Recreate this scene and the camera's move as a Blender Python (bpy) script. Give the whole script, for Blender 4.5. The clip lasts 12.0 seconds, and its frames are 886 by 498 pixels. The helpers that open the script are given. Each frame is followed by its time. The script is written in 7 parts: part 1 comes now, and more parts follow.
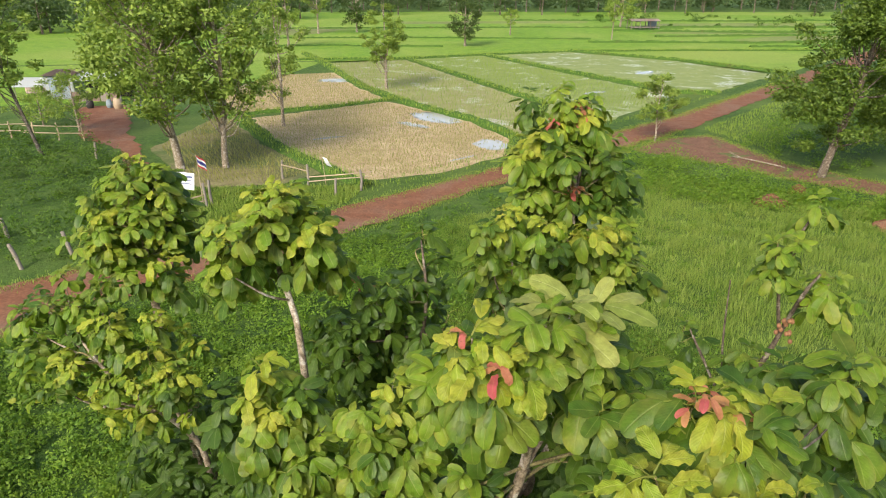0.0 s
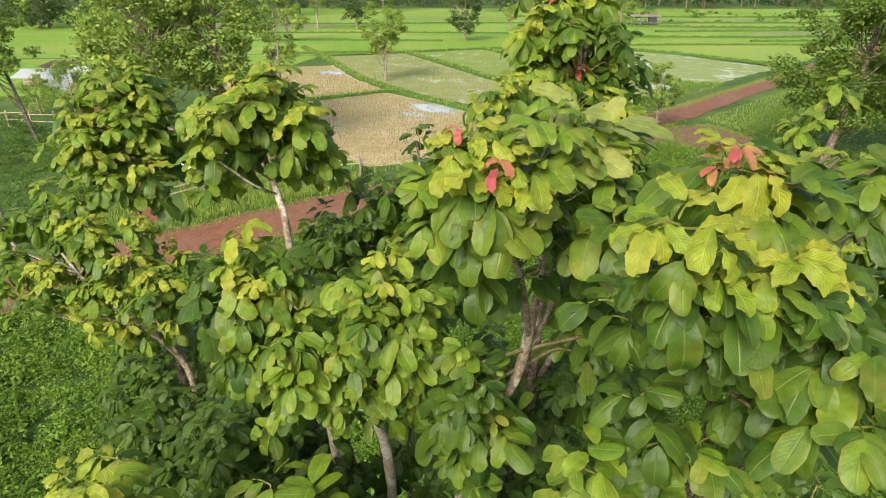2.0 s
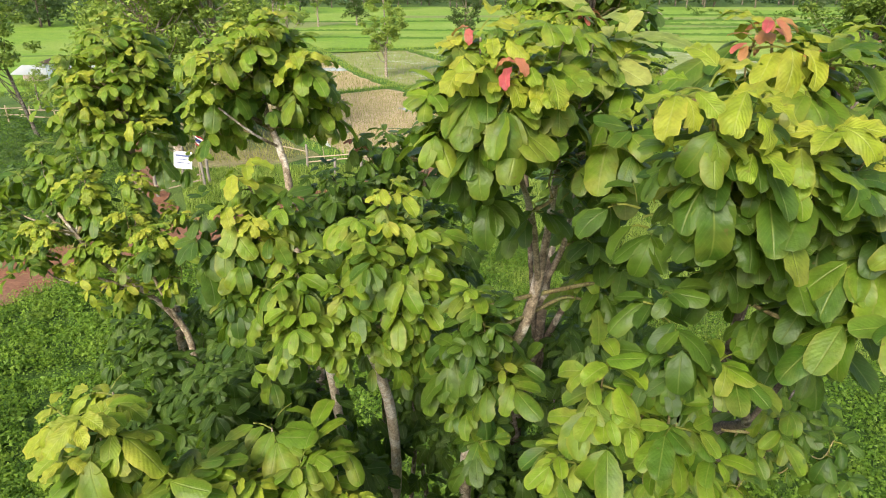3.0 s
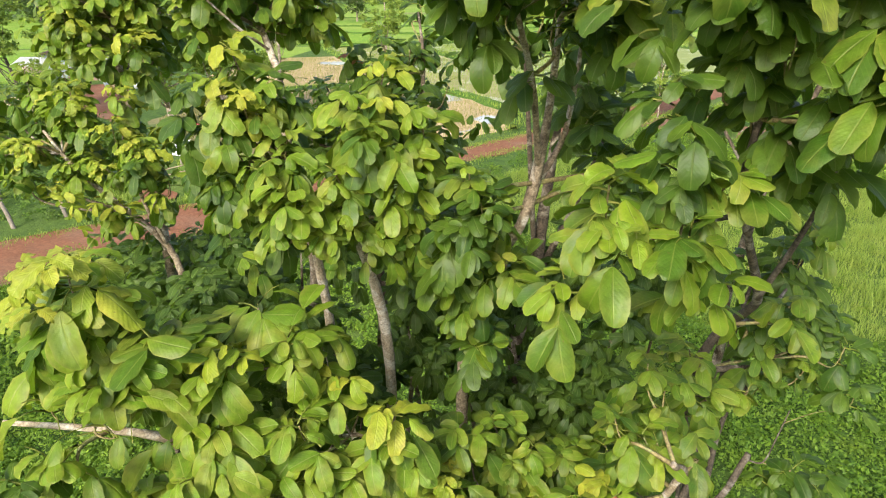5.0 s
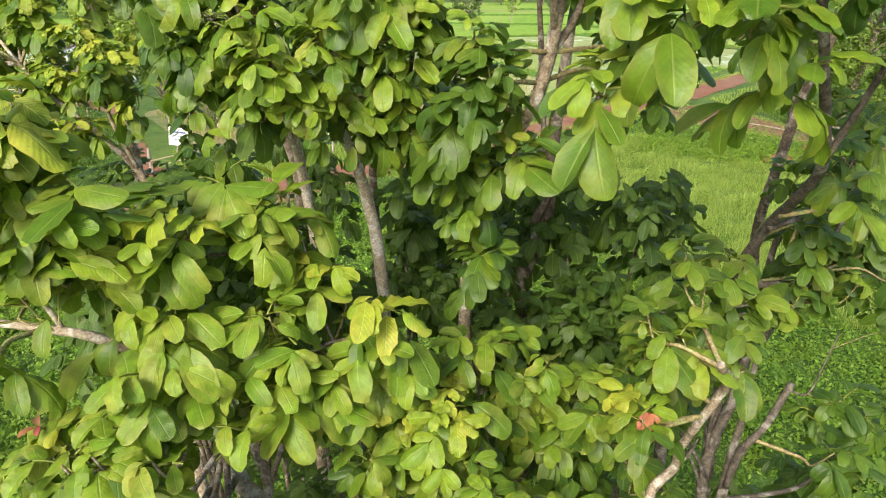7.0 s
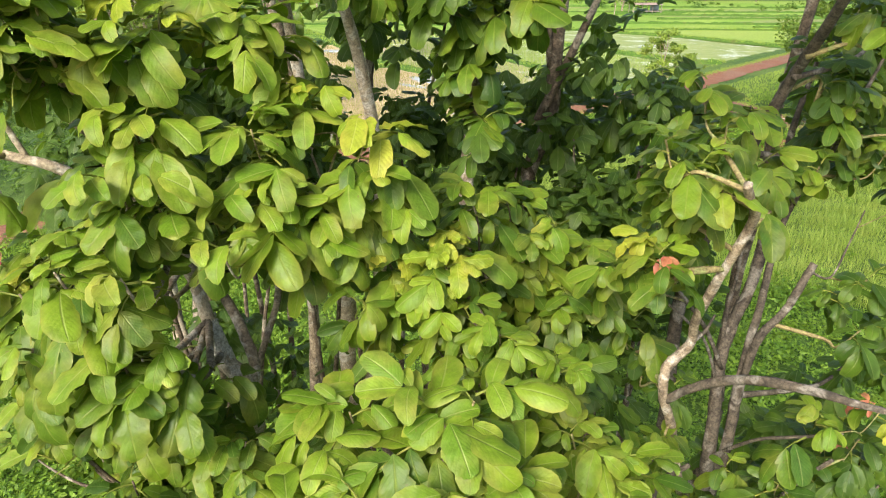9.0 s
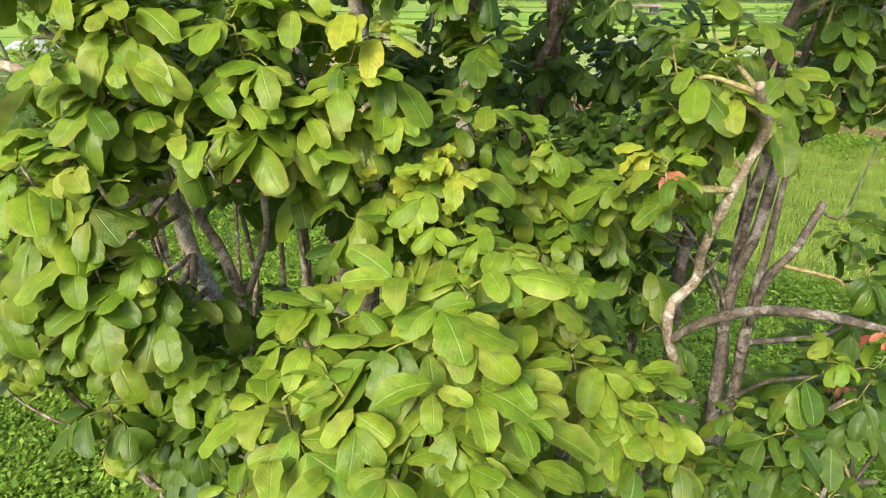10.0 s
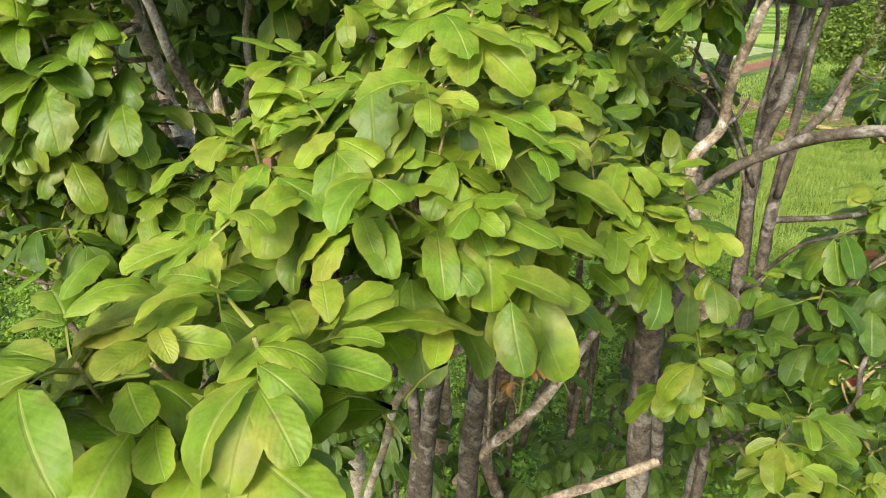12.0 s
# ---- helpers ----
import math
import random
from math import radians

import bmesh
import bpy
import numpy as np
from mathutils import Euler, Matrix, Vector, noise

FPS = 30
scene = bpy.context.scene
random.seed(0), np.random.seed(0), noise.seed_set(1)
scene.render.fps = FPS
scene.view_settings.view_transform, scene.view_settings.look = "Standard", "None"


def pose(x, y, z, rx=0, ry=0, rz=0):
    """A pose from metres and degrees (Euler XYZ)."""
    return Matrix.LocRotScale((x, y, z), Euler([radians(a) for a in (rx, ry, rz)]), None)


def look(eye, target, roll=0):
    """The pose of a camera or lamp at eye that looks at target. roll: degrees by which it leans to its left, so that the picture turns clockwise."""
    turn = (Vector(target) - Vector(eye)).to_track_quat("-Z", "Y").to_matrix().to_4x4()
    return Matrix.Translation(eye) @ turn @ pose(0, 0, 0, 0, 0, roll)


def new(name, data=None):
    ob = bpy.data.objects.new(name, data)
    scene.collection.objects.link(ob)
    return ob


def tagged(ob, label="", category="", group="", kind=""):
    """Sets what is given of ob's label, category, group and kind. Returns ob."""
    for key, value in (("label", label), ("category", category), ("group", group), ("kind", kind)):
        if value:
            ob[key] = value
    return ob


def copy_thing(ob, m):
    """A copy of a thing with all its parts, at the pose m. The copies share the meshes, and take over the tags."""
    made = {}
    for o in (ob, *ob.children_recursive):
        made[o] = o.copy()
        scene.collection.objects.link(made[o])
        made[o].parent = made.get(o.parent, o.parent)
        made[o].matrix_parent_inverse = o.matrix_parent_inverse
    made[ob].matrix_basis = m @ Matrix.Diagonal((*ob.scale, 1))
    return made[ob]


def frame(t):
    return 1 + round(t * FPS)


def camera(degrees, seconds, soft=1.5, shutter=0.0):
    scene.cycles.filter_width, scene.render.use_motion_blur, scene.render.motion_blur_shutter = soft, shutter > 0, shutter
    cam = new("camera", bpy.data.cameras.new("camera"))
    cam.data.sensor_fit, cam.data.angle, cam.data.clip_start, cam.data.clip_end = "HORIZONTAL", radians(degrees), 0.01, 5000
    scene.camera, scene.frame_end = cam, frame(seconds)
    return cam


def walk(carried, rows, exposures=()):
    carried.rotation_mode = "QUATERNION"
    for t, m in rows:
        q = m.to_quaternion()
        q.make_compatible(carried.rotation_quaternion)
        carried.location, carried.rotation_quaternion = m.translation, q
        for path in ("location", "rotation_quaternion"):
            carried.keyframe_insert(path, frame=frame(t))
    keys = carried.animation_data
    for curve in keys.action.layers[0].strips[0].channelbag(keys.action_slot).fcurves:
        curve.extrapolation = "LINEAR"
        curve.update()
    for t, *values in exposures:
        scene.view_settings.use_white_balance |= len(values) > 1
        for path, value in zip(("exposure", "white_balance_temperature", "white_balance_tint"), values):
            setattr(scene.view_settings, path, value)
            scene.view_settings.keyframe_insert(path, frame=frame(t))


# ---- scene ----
cam = camera(70.0, 12.0, soft=1.1)
# seconds, place, yaw, pitch, roll: a drone sinking into the treetops
PATH = [
    (0, 0.000, 0.000, 10.800, -0.00, -22.90, 0.00),
    (0.5, 0.006, -0.020, 10.614, 0.00, -22.93, -0.01),
    (1, 0.017, -0.023, 10.419, -0.00, -22.97, 0.02),
    (1.5, 0.030, -0.032, 10.255, -0.01, -23.00, 0.02),
    (2, 0.020, -0.047, 10.096, -0.02, -23.02, 0.04),
    (2.5, 0.004, -0.061, 9.946, -0.00, -23.05, 0.01),
    (3, -0.010, -0.067, 9.802, 0.02, -23.08, 0.00),
    (5, 0.009, -0.151, 9.260, -0.00, -23.17, 0.22),
    (5.5, 0.013, -0.126, 9.106, -0.00, -23.14, 0.27),
    (6, 0.007, -0.047, 8.953, 0.02, -23.11, 0.22),
    (6.5, 0.009, 0.033, 8.801, 0.03, -23.05, 0.24),
    (7, 0.011, 0.057, 8.652, 0.01, -23.18, 0.20),
    (9, 0.012, 0.006, 8.051, -0.08, -23.29, 0.28),
    (9.5, 0.018, 0.006, 7.901, -0.26, -23.43, 0.34),
    (10, 0.030, -0.006, 7.751, -0.13, -23.11, 0.42),
    (10.5, 0.035, -0.005, 7.605, -0.13, -23.09, 0.42),
    (11, 0.041, -0.014, 7.458, -0.13, -23.01, 0.43),
    (11.5, 0.039, -0.017, 7.292, -0.13, -22.77, 0.46),
    (12, 0.037, -0.017, 7.125, -0.06, -22.64, 0.42),
]
walk(cam, [(t, pose(x, y, z, 90 + pitch, 0, yaw) @ pose(0, 0, 0, 0, 0, roll)) for t, x, y, z, yaw, pitch, roll in PATH], [(0.0, 0.83), (1.5, 0.90), (3.0, 1.07), (5.0, 1.26), (7.0, 1.32), (9.0, 1.38), (11.0, 1.38), (12.0, 1.37)])

# ---------------------------------------------------------------- light
world = bpy.data.worlds.new("sky")
scene.world = world
world.use_nodes = True
SUN_EL, SUN_AZ = 38.0, 205.0  # degrees; azimuth clockwise from +y, so the sun stands behind the camera and to its left
wn = world.node_tree.nodes
sky = wn.new("ShaderNodeTexSky")
sky.sky_type, sky.sun_disc = "NISHITA", False
sky.sun_elevation, sky.sun_rotation = radians(SUN_EL), radians(SUN_AZ)
sky.air_density, sky.dust_density, sky.ozone_density = 1.0, 3.5, 1.0
world.node_tree.links.new(sky.outputs[0], wn["Background"].inputs[0])
wn["Background"].inputs[1].default_value = 0.15
sun = new("sun", bpy.data.lights.new("sun", "SUN"))
sun.data.energy, sun.data.angle, sun.data.color = 2.35, radians(17), (1.0, 0.95, 0.84)
sun_from = Vector((math.sin(radians(SUN_AZ)) * math.cos(radians(SUN_EL)), math.cos(radians(SUN_AZ)) * math.cos(radians(SUN_EL)), math.sin(radians(SUN_EL))))
sun.matrix_world = look(sun_from * 60, (0, 0, 0))


# ---------------------------------------------------------------- materials
class Mat:
    """A node material with short ways to add nodes."""

    def __init__(self, name, rough=0.6, spec=0.5):
        self.m = bpy.data.materials.new(name)
        self.m.use_nodes = True
        self.t = self.m.node_tree
        self.b = self.t.nodes["Principled BSDF"]
        self.b.inputs["Roughness"].default_value = rough
        self.b.inputs["Specular IOR Level"].default_value = spec

    def node(self, kind, **sets):
        n = self.t.nodes.new(kind)
        for k, v in sets.items():
            n.inputs[k].default_value = v
        return n

    def link(self, a, b):
        self.t.links.new(a, b)

    def math(self, op, a, b=0.0, c=0.0, clamp=False):
        n = self.t.nodes.new("ShaderNodeMath")
        n.operation, n.use_clamp = op, clamp
        for i, v in enumerate((a, b, c)):
            if isinstance(v, (int, float)):
                n.inputs[i].default_value = v
            else:
                self.link(v, n.inputs[i])
        return n.outputs[0]

    def mix(self, fac, a, b, blend="MIX"):
        n = self.t.nodes.new("ShaderNodeMix")
        n.data_type, n.blend_type = "RGBA", blend
        for sock, v in ((n.inputs[0], fac), (n.inputs[6], a), (n.inputs[7], b)):
            if isinstance(v, (int, float)):
                sock.default_value = v
            elif isinstance(v, tuple):
                sock.default_value = (*v, 1)
            else:
                self.link(v, sock)
        return n.outputs[2]

    def ramp(self, fac, stops):
        n = self.t.nodes.new("ShaderNodeValToRGB")
        e = n.color_ramp.elements
        while len(e) < len(stops):
            e.new(0.5)
        for k, (p, c) in zip(e, stops):
            k.position, k.color = p, (*c, 1) if isinstance(c, tuple) else (c, c, c, 1)
        self.link(fac, n.inputs[0])
        return n.outputs[0]

    def noise(self, scale, detail=4.0, rough=0.55, coords=None, dist=0.0):
        n = self.t.nodes.new("ShaderNodeTexNoise")
        n.inputs["Scale"].default_value, n.inputs["Detail"].default_value = scale, detail
        n.inputs["Roughness"].default_value, n.inputs["Distortion"].default_value = rough, dist
        if coords is not None:
            self.link(coords, n.inputs["Vector"])
        return n.outputs["Fac"]

    def coords(self):
        return self.t.nodes.new("ShaderNodeTexCoord").outputs["Object"]

    def place(self):
        return self.t.nodes.new("ShaderNodeNewGeometry").outputs["Position"]

    def bump(self, height, strength=0.3, distance=0.02):
        n = self.t.nodes.new("ShaderNodeBump")
        n.inputs["Strength"].default_value, n.inputs["Distance"].default_value = strength, distance
        self.link(height, n.inputs["Height"])
        self.link(n.outputs[0], self.b.inputs["Normal"])
        return n.outputs[0]

    def color(self, c):
        self.link(c, self.b.inputs["Base Color"])


def leaf_material(name, dark, light, per_object, vein=(0.2, 0.25, 0.08), rough=0.5, glow=0.40, fleck=(0.19, 0.19, 0.04), flecks=0.25, veins=True, quilt=0.07):
    """Green blade: pale midrib and side veins, patches, gloss above, light shining through."""
    k = Mat(name, rough, 0.3)
    if per_object:
        rnd = k.t.nodes.new("ShaderNodeObjectInfo").outputs["Random"]
    else:
        rnd = k.t.nodes.new("ShaderNodeNewGeometry").outputs["Random Per Island"]
    col = k.mix(rnd, dark, light)
    patch = k.noise(7.0 if veins else 1.3, 3.0, coords=k.place())
    col = k.mix(k.math("MULTIPLY", k.ramp(patch, [(0.5, 0.0), (0.75, 1.0)]), flecks), col, fleck)
    if veins:
        uv = k.t.nodes.new("ShaderNodeSeparateXYZ")
        k.link(k.t.nodes.new("ShaderNodeTexCoord").outputs["UV"], uv.inputs[0])
        side = k.math("ABSOLUTE", k.math("MULTIPLY_ADD", uv.outputs[0], 2.0, -1.0))
        rib = k.math("SUBTRACT", 1.0, k.math("MULTIPLY", side, 11.0), clamp=True)
        wave = k.math("SINE", k.math("MULTIPLY", k.math("MULTIPLY_ADD", side, -0.28, uv.outputs[1]), 58.0))
        lateral = k.math("MULTIPLY", k.math("POWER", k.math("MULTIPLY_ADD", wave, 0.5, 0.5), 12.0), 0.2)
        line = k.math("MAXIMUM", rib, lateral)
        col = k.mix(k.math("MULTIPLY", line, 0.75), col, vein)
        tip = k.math("MULTIPLY", k.math("POWER", side, 5.0), k.math("MULTIPLY_ADD", rnd, 0.5, 0.1))
        col = k.mix(tip, col, fleck)
        nrm = k.bump(k.math("ADD", k.math("ADD", k.math("MULTIPLY", wave, -quilt), k.math("MULTIPLY", rib, -1.0)), k.math("MULTIPLY", k.noise(55.0, 2.0, coords=k.place()), 1.6)), 0.4, 0.004)
    if veins:
        mottle = k.ramp(k.noise(26.0, 4.0, 0.65, k.place()), [(0.32, 0.74), (0.68, 1.22)])
        col = k.mix(1.0, col, mottle, "MULTIPLY")
        spots = k.ramp(k.noise(48.0, 2.0, 0.5, k.place()), [(0.70, 0.0), (0.76, 0.6)])
        col = k.mix(spots, col, (0.13, 0.085, 0.03))
    k.color(col)
    tr = k.node("ShaderNodeBsdfTranslucent")
    k.link(k.mix(0.35, col, (0.21, 0.33, 0.008), "MIX"), tr.inputs[0])
    mix = k.node("ShaderNodeMixShader", Fac=glow)
    k.link(k.b.outputs[0], mix.inputs[1])
    k.link(tr.outputs[0], mix.inputs[2])
    k.link(mix.outputs[0], k.t.nodes["Material Output"].inputs[0])
    return k.m


LEAF = {}
for own in (True, False):
    tag = "_single" if own else "_joined"
    LEAF["mature", own] = leaf_material("leaf_mature" + tag, (0.044, 0.106, 0.0095), (0.138, 0.220, 0.013), own, vein=(0.205, 0.25, 0.046), fleck=(0.24, 0.215, 0.04), flecks=0.5, rough=0.44)
    # Lighter leaf: younger shoots, and sunlight put into the colour of dim crowns.
    LEAF["light", own] = leaf_material("leaf_light_sunlit" + tag, (0.102, 0.194, 0.0105), (0.184, 0.272, 0.016), own, vein=(0.265, 0.30, 0.08), fleck=(0.31, 0.265, 0.055), flecks=0.6)
    LEAF["young", own] = leaf_material("leaf_young" + tag, (0.15, 0.243, 0.012), (0.32, 0.352, 0.027), own, vein=(0.36, 0.39, 0.09), fleck=(0.42, 0.34, 0.06), flecks=0.5, quilt=0.2)
    # Darker mature leaf: dark-leaved trees, and shade painted on lower shoots.
    LEAF["deep", own] = leaf_material("leaf_dark_shaded" + tag, (0.030, 0.075, 0.008), (0.082, 0.148, 0.012), own, vein=(0.15, 0.19, 0.05), fleck=(0.12, 0.15, 0.023), rough=0.44)
    LEAF["red", own] = leaf_material("leaf_red" + tag, (0.42, 0.065, 0.085), (0.44, 0.20, 0.085), own, vein=(0.40, 0.22, 0.10), fleck=(0.36, 0.25, 0.06), flecks=0.6)
    LEAF["pale", own] = leaf_material("leaf_pale" + tag, (0.21, 0.27, 0.045), (0.31, 0.34, 0.08), own, vein=(0.40, 0.42, 0.14), fleck=(0.36, 0.33, 0.08), flecks=0.4)
for own in (True, False):
    LEAF["dry", own] = leaf_material("leaf_dry" + ("_single" if own else "_joined"), (0.22, 0.10, 0.035), (0.34, 0.18, 0.06), own, vein=(0.3, 0.17, 0.07), fleck=(0.2, 0.09, 0.03), flecks=0.5, glow=0.2)
# Dark shrub leaves, darkened further for the shade between the trees.
LEAF_SHRUB_SHADE = leaf_material("leaf_shrub_shaded", (0.027, 0.066, 0.007), (0.068, 0.126, 0.0105), False, fleck=(0.093, 0.124, 0.0186))
LEAF_TREE = leaf_material("foliage_broadleaf", (0.125, 0.205, 0.030), (0.30, 0.39, 0.065), False, fleck=(0.202, 0.193, 0.0403), flecks=0.3, veins=False)
LEAF_BROAD = leaf_material("foliage_olive", (0.115, 0.190, 0.027), (0.29, 0.38, 0.062), False, fleck=(0.202, 0.193, 0.0403), flecks=0.3, veins=False)
LEAF_PALE = leaf_material("foliage_greygreen", (0.0372, 0.0682, 0.0186), (0.0806, 0.112, 0.031), False, flecks=0.2, veins=False)
# Greyed and lightened: distance haze is put into the leaf colour.
LEAF_FAR_HAZE = leaf_material("foliage_far_haze", (0.042, 0.075, 0.026), (0.090, 0.130, 0.045), False, flecks=0.2, veins=False)
LEAF_DENSE = leaf_material("foliage_dense", (0.062, 0.115, 0.014), (0.15, 0.22, 0.028), False, fleck=(0.202, 0.193, 0.0403), flecks=0.3, veins=False)
BUSH = leaf_material("foliage_bush", (0.036, 0.082, 0.011), (0.105, 0.175, 0.020), False, fleck=(0.14, 0.19, 0.03), flecks=0.4, veins=False, rough=0.55)
WEED = leaf_material("weed_leaves", (0.045, 0.110, 0.0110), (0.120, 0.210, 0.018), False, fleck=(0.174, 0.236, 0.0248), flecks=0.6, veins=False, rough=0.55)
WEED_FRESH = leaf_material("weed_leaves_fresh", (0.060, 0.135, 0.0115), (0.150, 0.250, 0.020), False, fleck=(0.185, 0.25, 0.025), flecks=0.6, veins=False, rough=0.55)
# Brighter copy of WEED: sunlight on the weeds is put into its colour.
WEED_LIT = leaf_material("weed_leaves_lit", (0.075, 0.160, 0.013), (0.190, 0.300, 0.024), False, fleck=(0.20, 0.27, 0.025), flecks=0.6, veins=False, rough=0.55)
GRASS = leaf_material("grass_blades", (0.15, 0.24, 0.028), (0.29, 0.37, 0.07), False, fleck=(0.325, 0.341, 0.0775), flecks=0.5, veins=False, rough=0.55)
RICE = leaf_material("rice_seedlings", (0.22, 0.21, 0.05), (0.34, 0.30, 0.10), False, fleck=(0.155, 0.223, 0.031), flecks=0.5, veins=False, rough=0.6)


STALK = leaf_material("leaf_stalk", (0.16, 0.2, 0.03), (0.26, 0.27, 0.05), False, veins=False, rough=0.5)


def bark_material(name, dark, light, blotch):
    k = Mat(name, 0.85, 0.2)
    p = k.coords()
    col = k.mix(k.ramp(k.noise(26.0, 5.0, 0.65, p), [(0.35, 0.0), (0.65, 1.0)]), dark, light)
    col = k.mix(k.ramp(k.noise(8.0, 3.0, 0.6, p, 1.0), [(0.52, 0.0), (0.62, 1.0)]), col, blotch)
    col = k.mix(1.0, col, k.ramp(k.noise(95.0, 3.0, 0.7, p), [(0.34, 0.5), (0.6, 1.12)]), "MULTIPLY")
    k.color(col)
    k.bump(k.noise(60.0, 4.0, 0.7, p), 0.8, 0.008)
    return k.m


BARK_PALE = bark_material("bark_pale", (0.13, 0.098, 0.065), (0.36, 0.29, 0.20), (0.48, 0.43, 0.355))
# Pale bark, brightened in colour to stand for sunlight on shaded stems.
BARK_PALE_SUNLIT = bark_material("bark_pale_sunlit", (0.30, 0.235, 0.16), (0.52, 0.44, 0.32), (0.58, 0.53, 0.44))
BARK_DARK = bark_material("bark_dark", (0.055, 0.042, 0.03), (0.17, 0.13, 0.09), (0.30, 0.26, 0.20))
BARK_TWIG = bark_material("bark_twig", (0.14, 0.11, 0.05), (0.30, 0.25, 0.11), (0.22, 0.24, 0.09))
BARK_MID = bark_material("bark_mid", (0.040, 0.034, 0.026), (0.12, 0.098, 0.072), (0.20, 0.18, 0.15))
LICHEN = bark_material("bark_lichen", (0.40, 0.37, 0.30), (0.62, 0.59, 0.50), (0.30, 0.26, 0.19))
WOOD_GREY = bark_material("weathered_wood", (0.16, 0.13, 0.10), (0.36, 0.31, 0.25), (0.24, 0.21, 0.17))


def ground_material(name, low, high, patch, scale, patch_scale, rough=0.9, bumps=0.05, amount=(0.45, 0.65)):
    k = Mat(name, rough, 0.2)
    p = k.place()
    col = k.mix(k.ramp(k.noise(scale, 6.0, 0.65, p), [(0.35, 0.0), (0.65, 1.0)]), low, high)
    col = k.mix(k.ramp(k.noise(patch_scale, 4.0, 0.6, p, 0.6), [(amount[0], 0.0), (amount[1], 1.0)]), col, patch)
    fine = k.ramp(k.noise(scale * 6.0, 3.0, 0.7, p), [(0.3, 0.66), (0.7, 1.3)])
    col = k.mix(1.0, col, fine, "MULTIPLY")
    k.color(col)
    k.bump(k.noise(scale * 2.2, 5.0, 0.7, p), 0.7, bumps)
    return k.m


GROUND = ground_material("weedy_ground", (0.030, 0.066, 0.010), (0.072, 0.128, 0.018), (0.090, 0.135, 0.024), 2.2, 0.12, bumps=0.15)
EARTH = ground_material("red_laterite", (0.145, 0.060, 0.030), (0.205, 0.091, 0.047), (0.185, 0.102, 0.062), 1.6, 0.35, bumps=0.03)
TRACK = ground_material("dusty_track", (0.135, 0.068, 0.040), (0.185, 0.098, 0.058), (0.0868, 0.125, 0.028), 1.3, 0.45, bumps=0.04, amount=(0.54, 0.66))
MUD = ground_material("paddy_straw", (0.31, 0.225, 0.120), (0.44, 0.345, 0.195), (0.27, 0.22, 0.09), 1.1, 0.10, bumps=0.04, amount=(0.5, 0.75))


def flooded_material(name, low, high, wet, cover):
    """Thin seedlings over standing water: glassy patches between mud and green, the sky's reflection put into their
    pale colour.
    """
    k = Mat(name, 0.8, 0.5)
    p = k.place()
    col = k.mix(k.ramp(k.noise(0.6, 5.0, 0.65, p), [(0.35, 0.0), (0.65, 1.0)]), low, high)
    open_water = k.ramp(k.noise(0.22, 8.0, 0.78, p, 0.5), [(cover, 0.0), (cover + 0.12, 1.0)])
    k.color(k.mix(open_water, col, wet))
    k.link(k.ramp(open_water, [(0.0, 0.85), (1.0, 0.25)]), k.b.inputs["Roughness"])
    k.bump(k.noise(2.0, 4.0, 0.6, p), 0.25, 0.02)
    return k.m


WET = flooded_material("paddy_flooded", (0.20, 0.185, 0.062), (0.29, 0.265, 0.115), (0.40, 0.39, 0.31), 0.53)
OLIVE = ground_material("paddy_olive", (0.15, 0.132, 0.055), (0.23, 0.198, 0.092), (0.0868, 0.118, 0.031), 0.9, 0.15, bumps=0.04)
LUSH = ground_material("rice_lush", (0.095, 0.190, 0.013), (0.175, 0.275, 0.024), (0.21, 0.27, 0.046), 0.6, 0.03, bumps=0.1)
SPARSE = flooded_material("rice_flooded", (0.150, 0.190, 0.036), (0.215, 0.245, 0.068), (0.40, 0.41, 0.31), 0.53)
PALE_RICE = ground_material("rice_yellowing", (0.149, 0.186, 0.0372), (0.211, 0.236, 0.0682), (0.136, 0.149, 0.0558), 0.4, 0.05, bumps=0.05)
DIKE = ground_material("dike_grass", (0.0372, 0.0868, 0.0112), (0.0744, 0.136, 0.0186), (0.0992, 0.0868, 0.031), 3.0, 0.5, bumps=0.08, amount=(0.58, 0.8))


def plain(name, col, rough=0.6, metal=0.0, var=0.12):
    k = Mat(name, rough)
    k.b.inputs["Metallic"].default_value = metal
    f = k.noise(9.0, 4.0, 0.6, k.coords())
    k.color(k.mix(f, tuple(c * (1 - var) for c in col), tuple(min(1, c * (1 + var)) for c in col)))
    return k.m


# Whitish base colour stands in for the sky mirrored in the puddles.
water = Mat("shallow_water", 0.18, 0.5)
water.color(water.mix(water.noise(0.5, 3.0, coords=water.place()), (0.33, 0.32, 0.28), (0.44, 0.43, 0.38)))
water.bump(water.noise(5.0, 3.0, coords=water.place()), 0.08, 0.02)
WATER = water.m
TIN = plain("zinc_sheet", (0.30, 0.32, 0.33), 0.55, 0.3)
TIN_RUST = plain("rusty_sheet", (0.17, 0.11, 0.085), 0.7)
ROOF_PINK = plain("faded_pink_sheet", (0.42, 0.30, 0.28), 0.6)
ZINC_WHITE = plain("bright_zinc_sheet", (0.62, 0.63, 0.62), 0.5)
WALL_BLUE = plain("faded_blue_boards", (0.19, 0.235, 0.26), 0.8)
WHITE = plain("white_board", (0.78, 0.78, 0.76), 0.6, var=0.04)
INK = plain("blue_ink", (0.08, 0.10, 0.22), 0.6)
CLOTH_RED = plain("red_cloth", (0.55, 0.05, 0.07), 0.9)
CLOTH_BLUE = plain("blue_cloth", (0.05, 0.06, 0.28), 0.9)
BAMBOO = plain("bamboo", (0.35, 0.27, 0.17), 0.6)
POST = plain("grey_post", (0.21, 0.18, 0.145), 0.85)
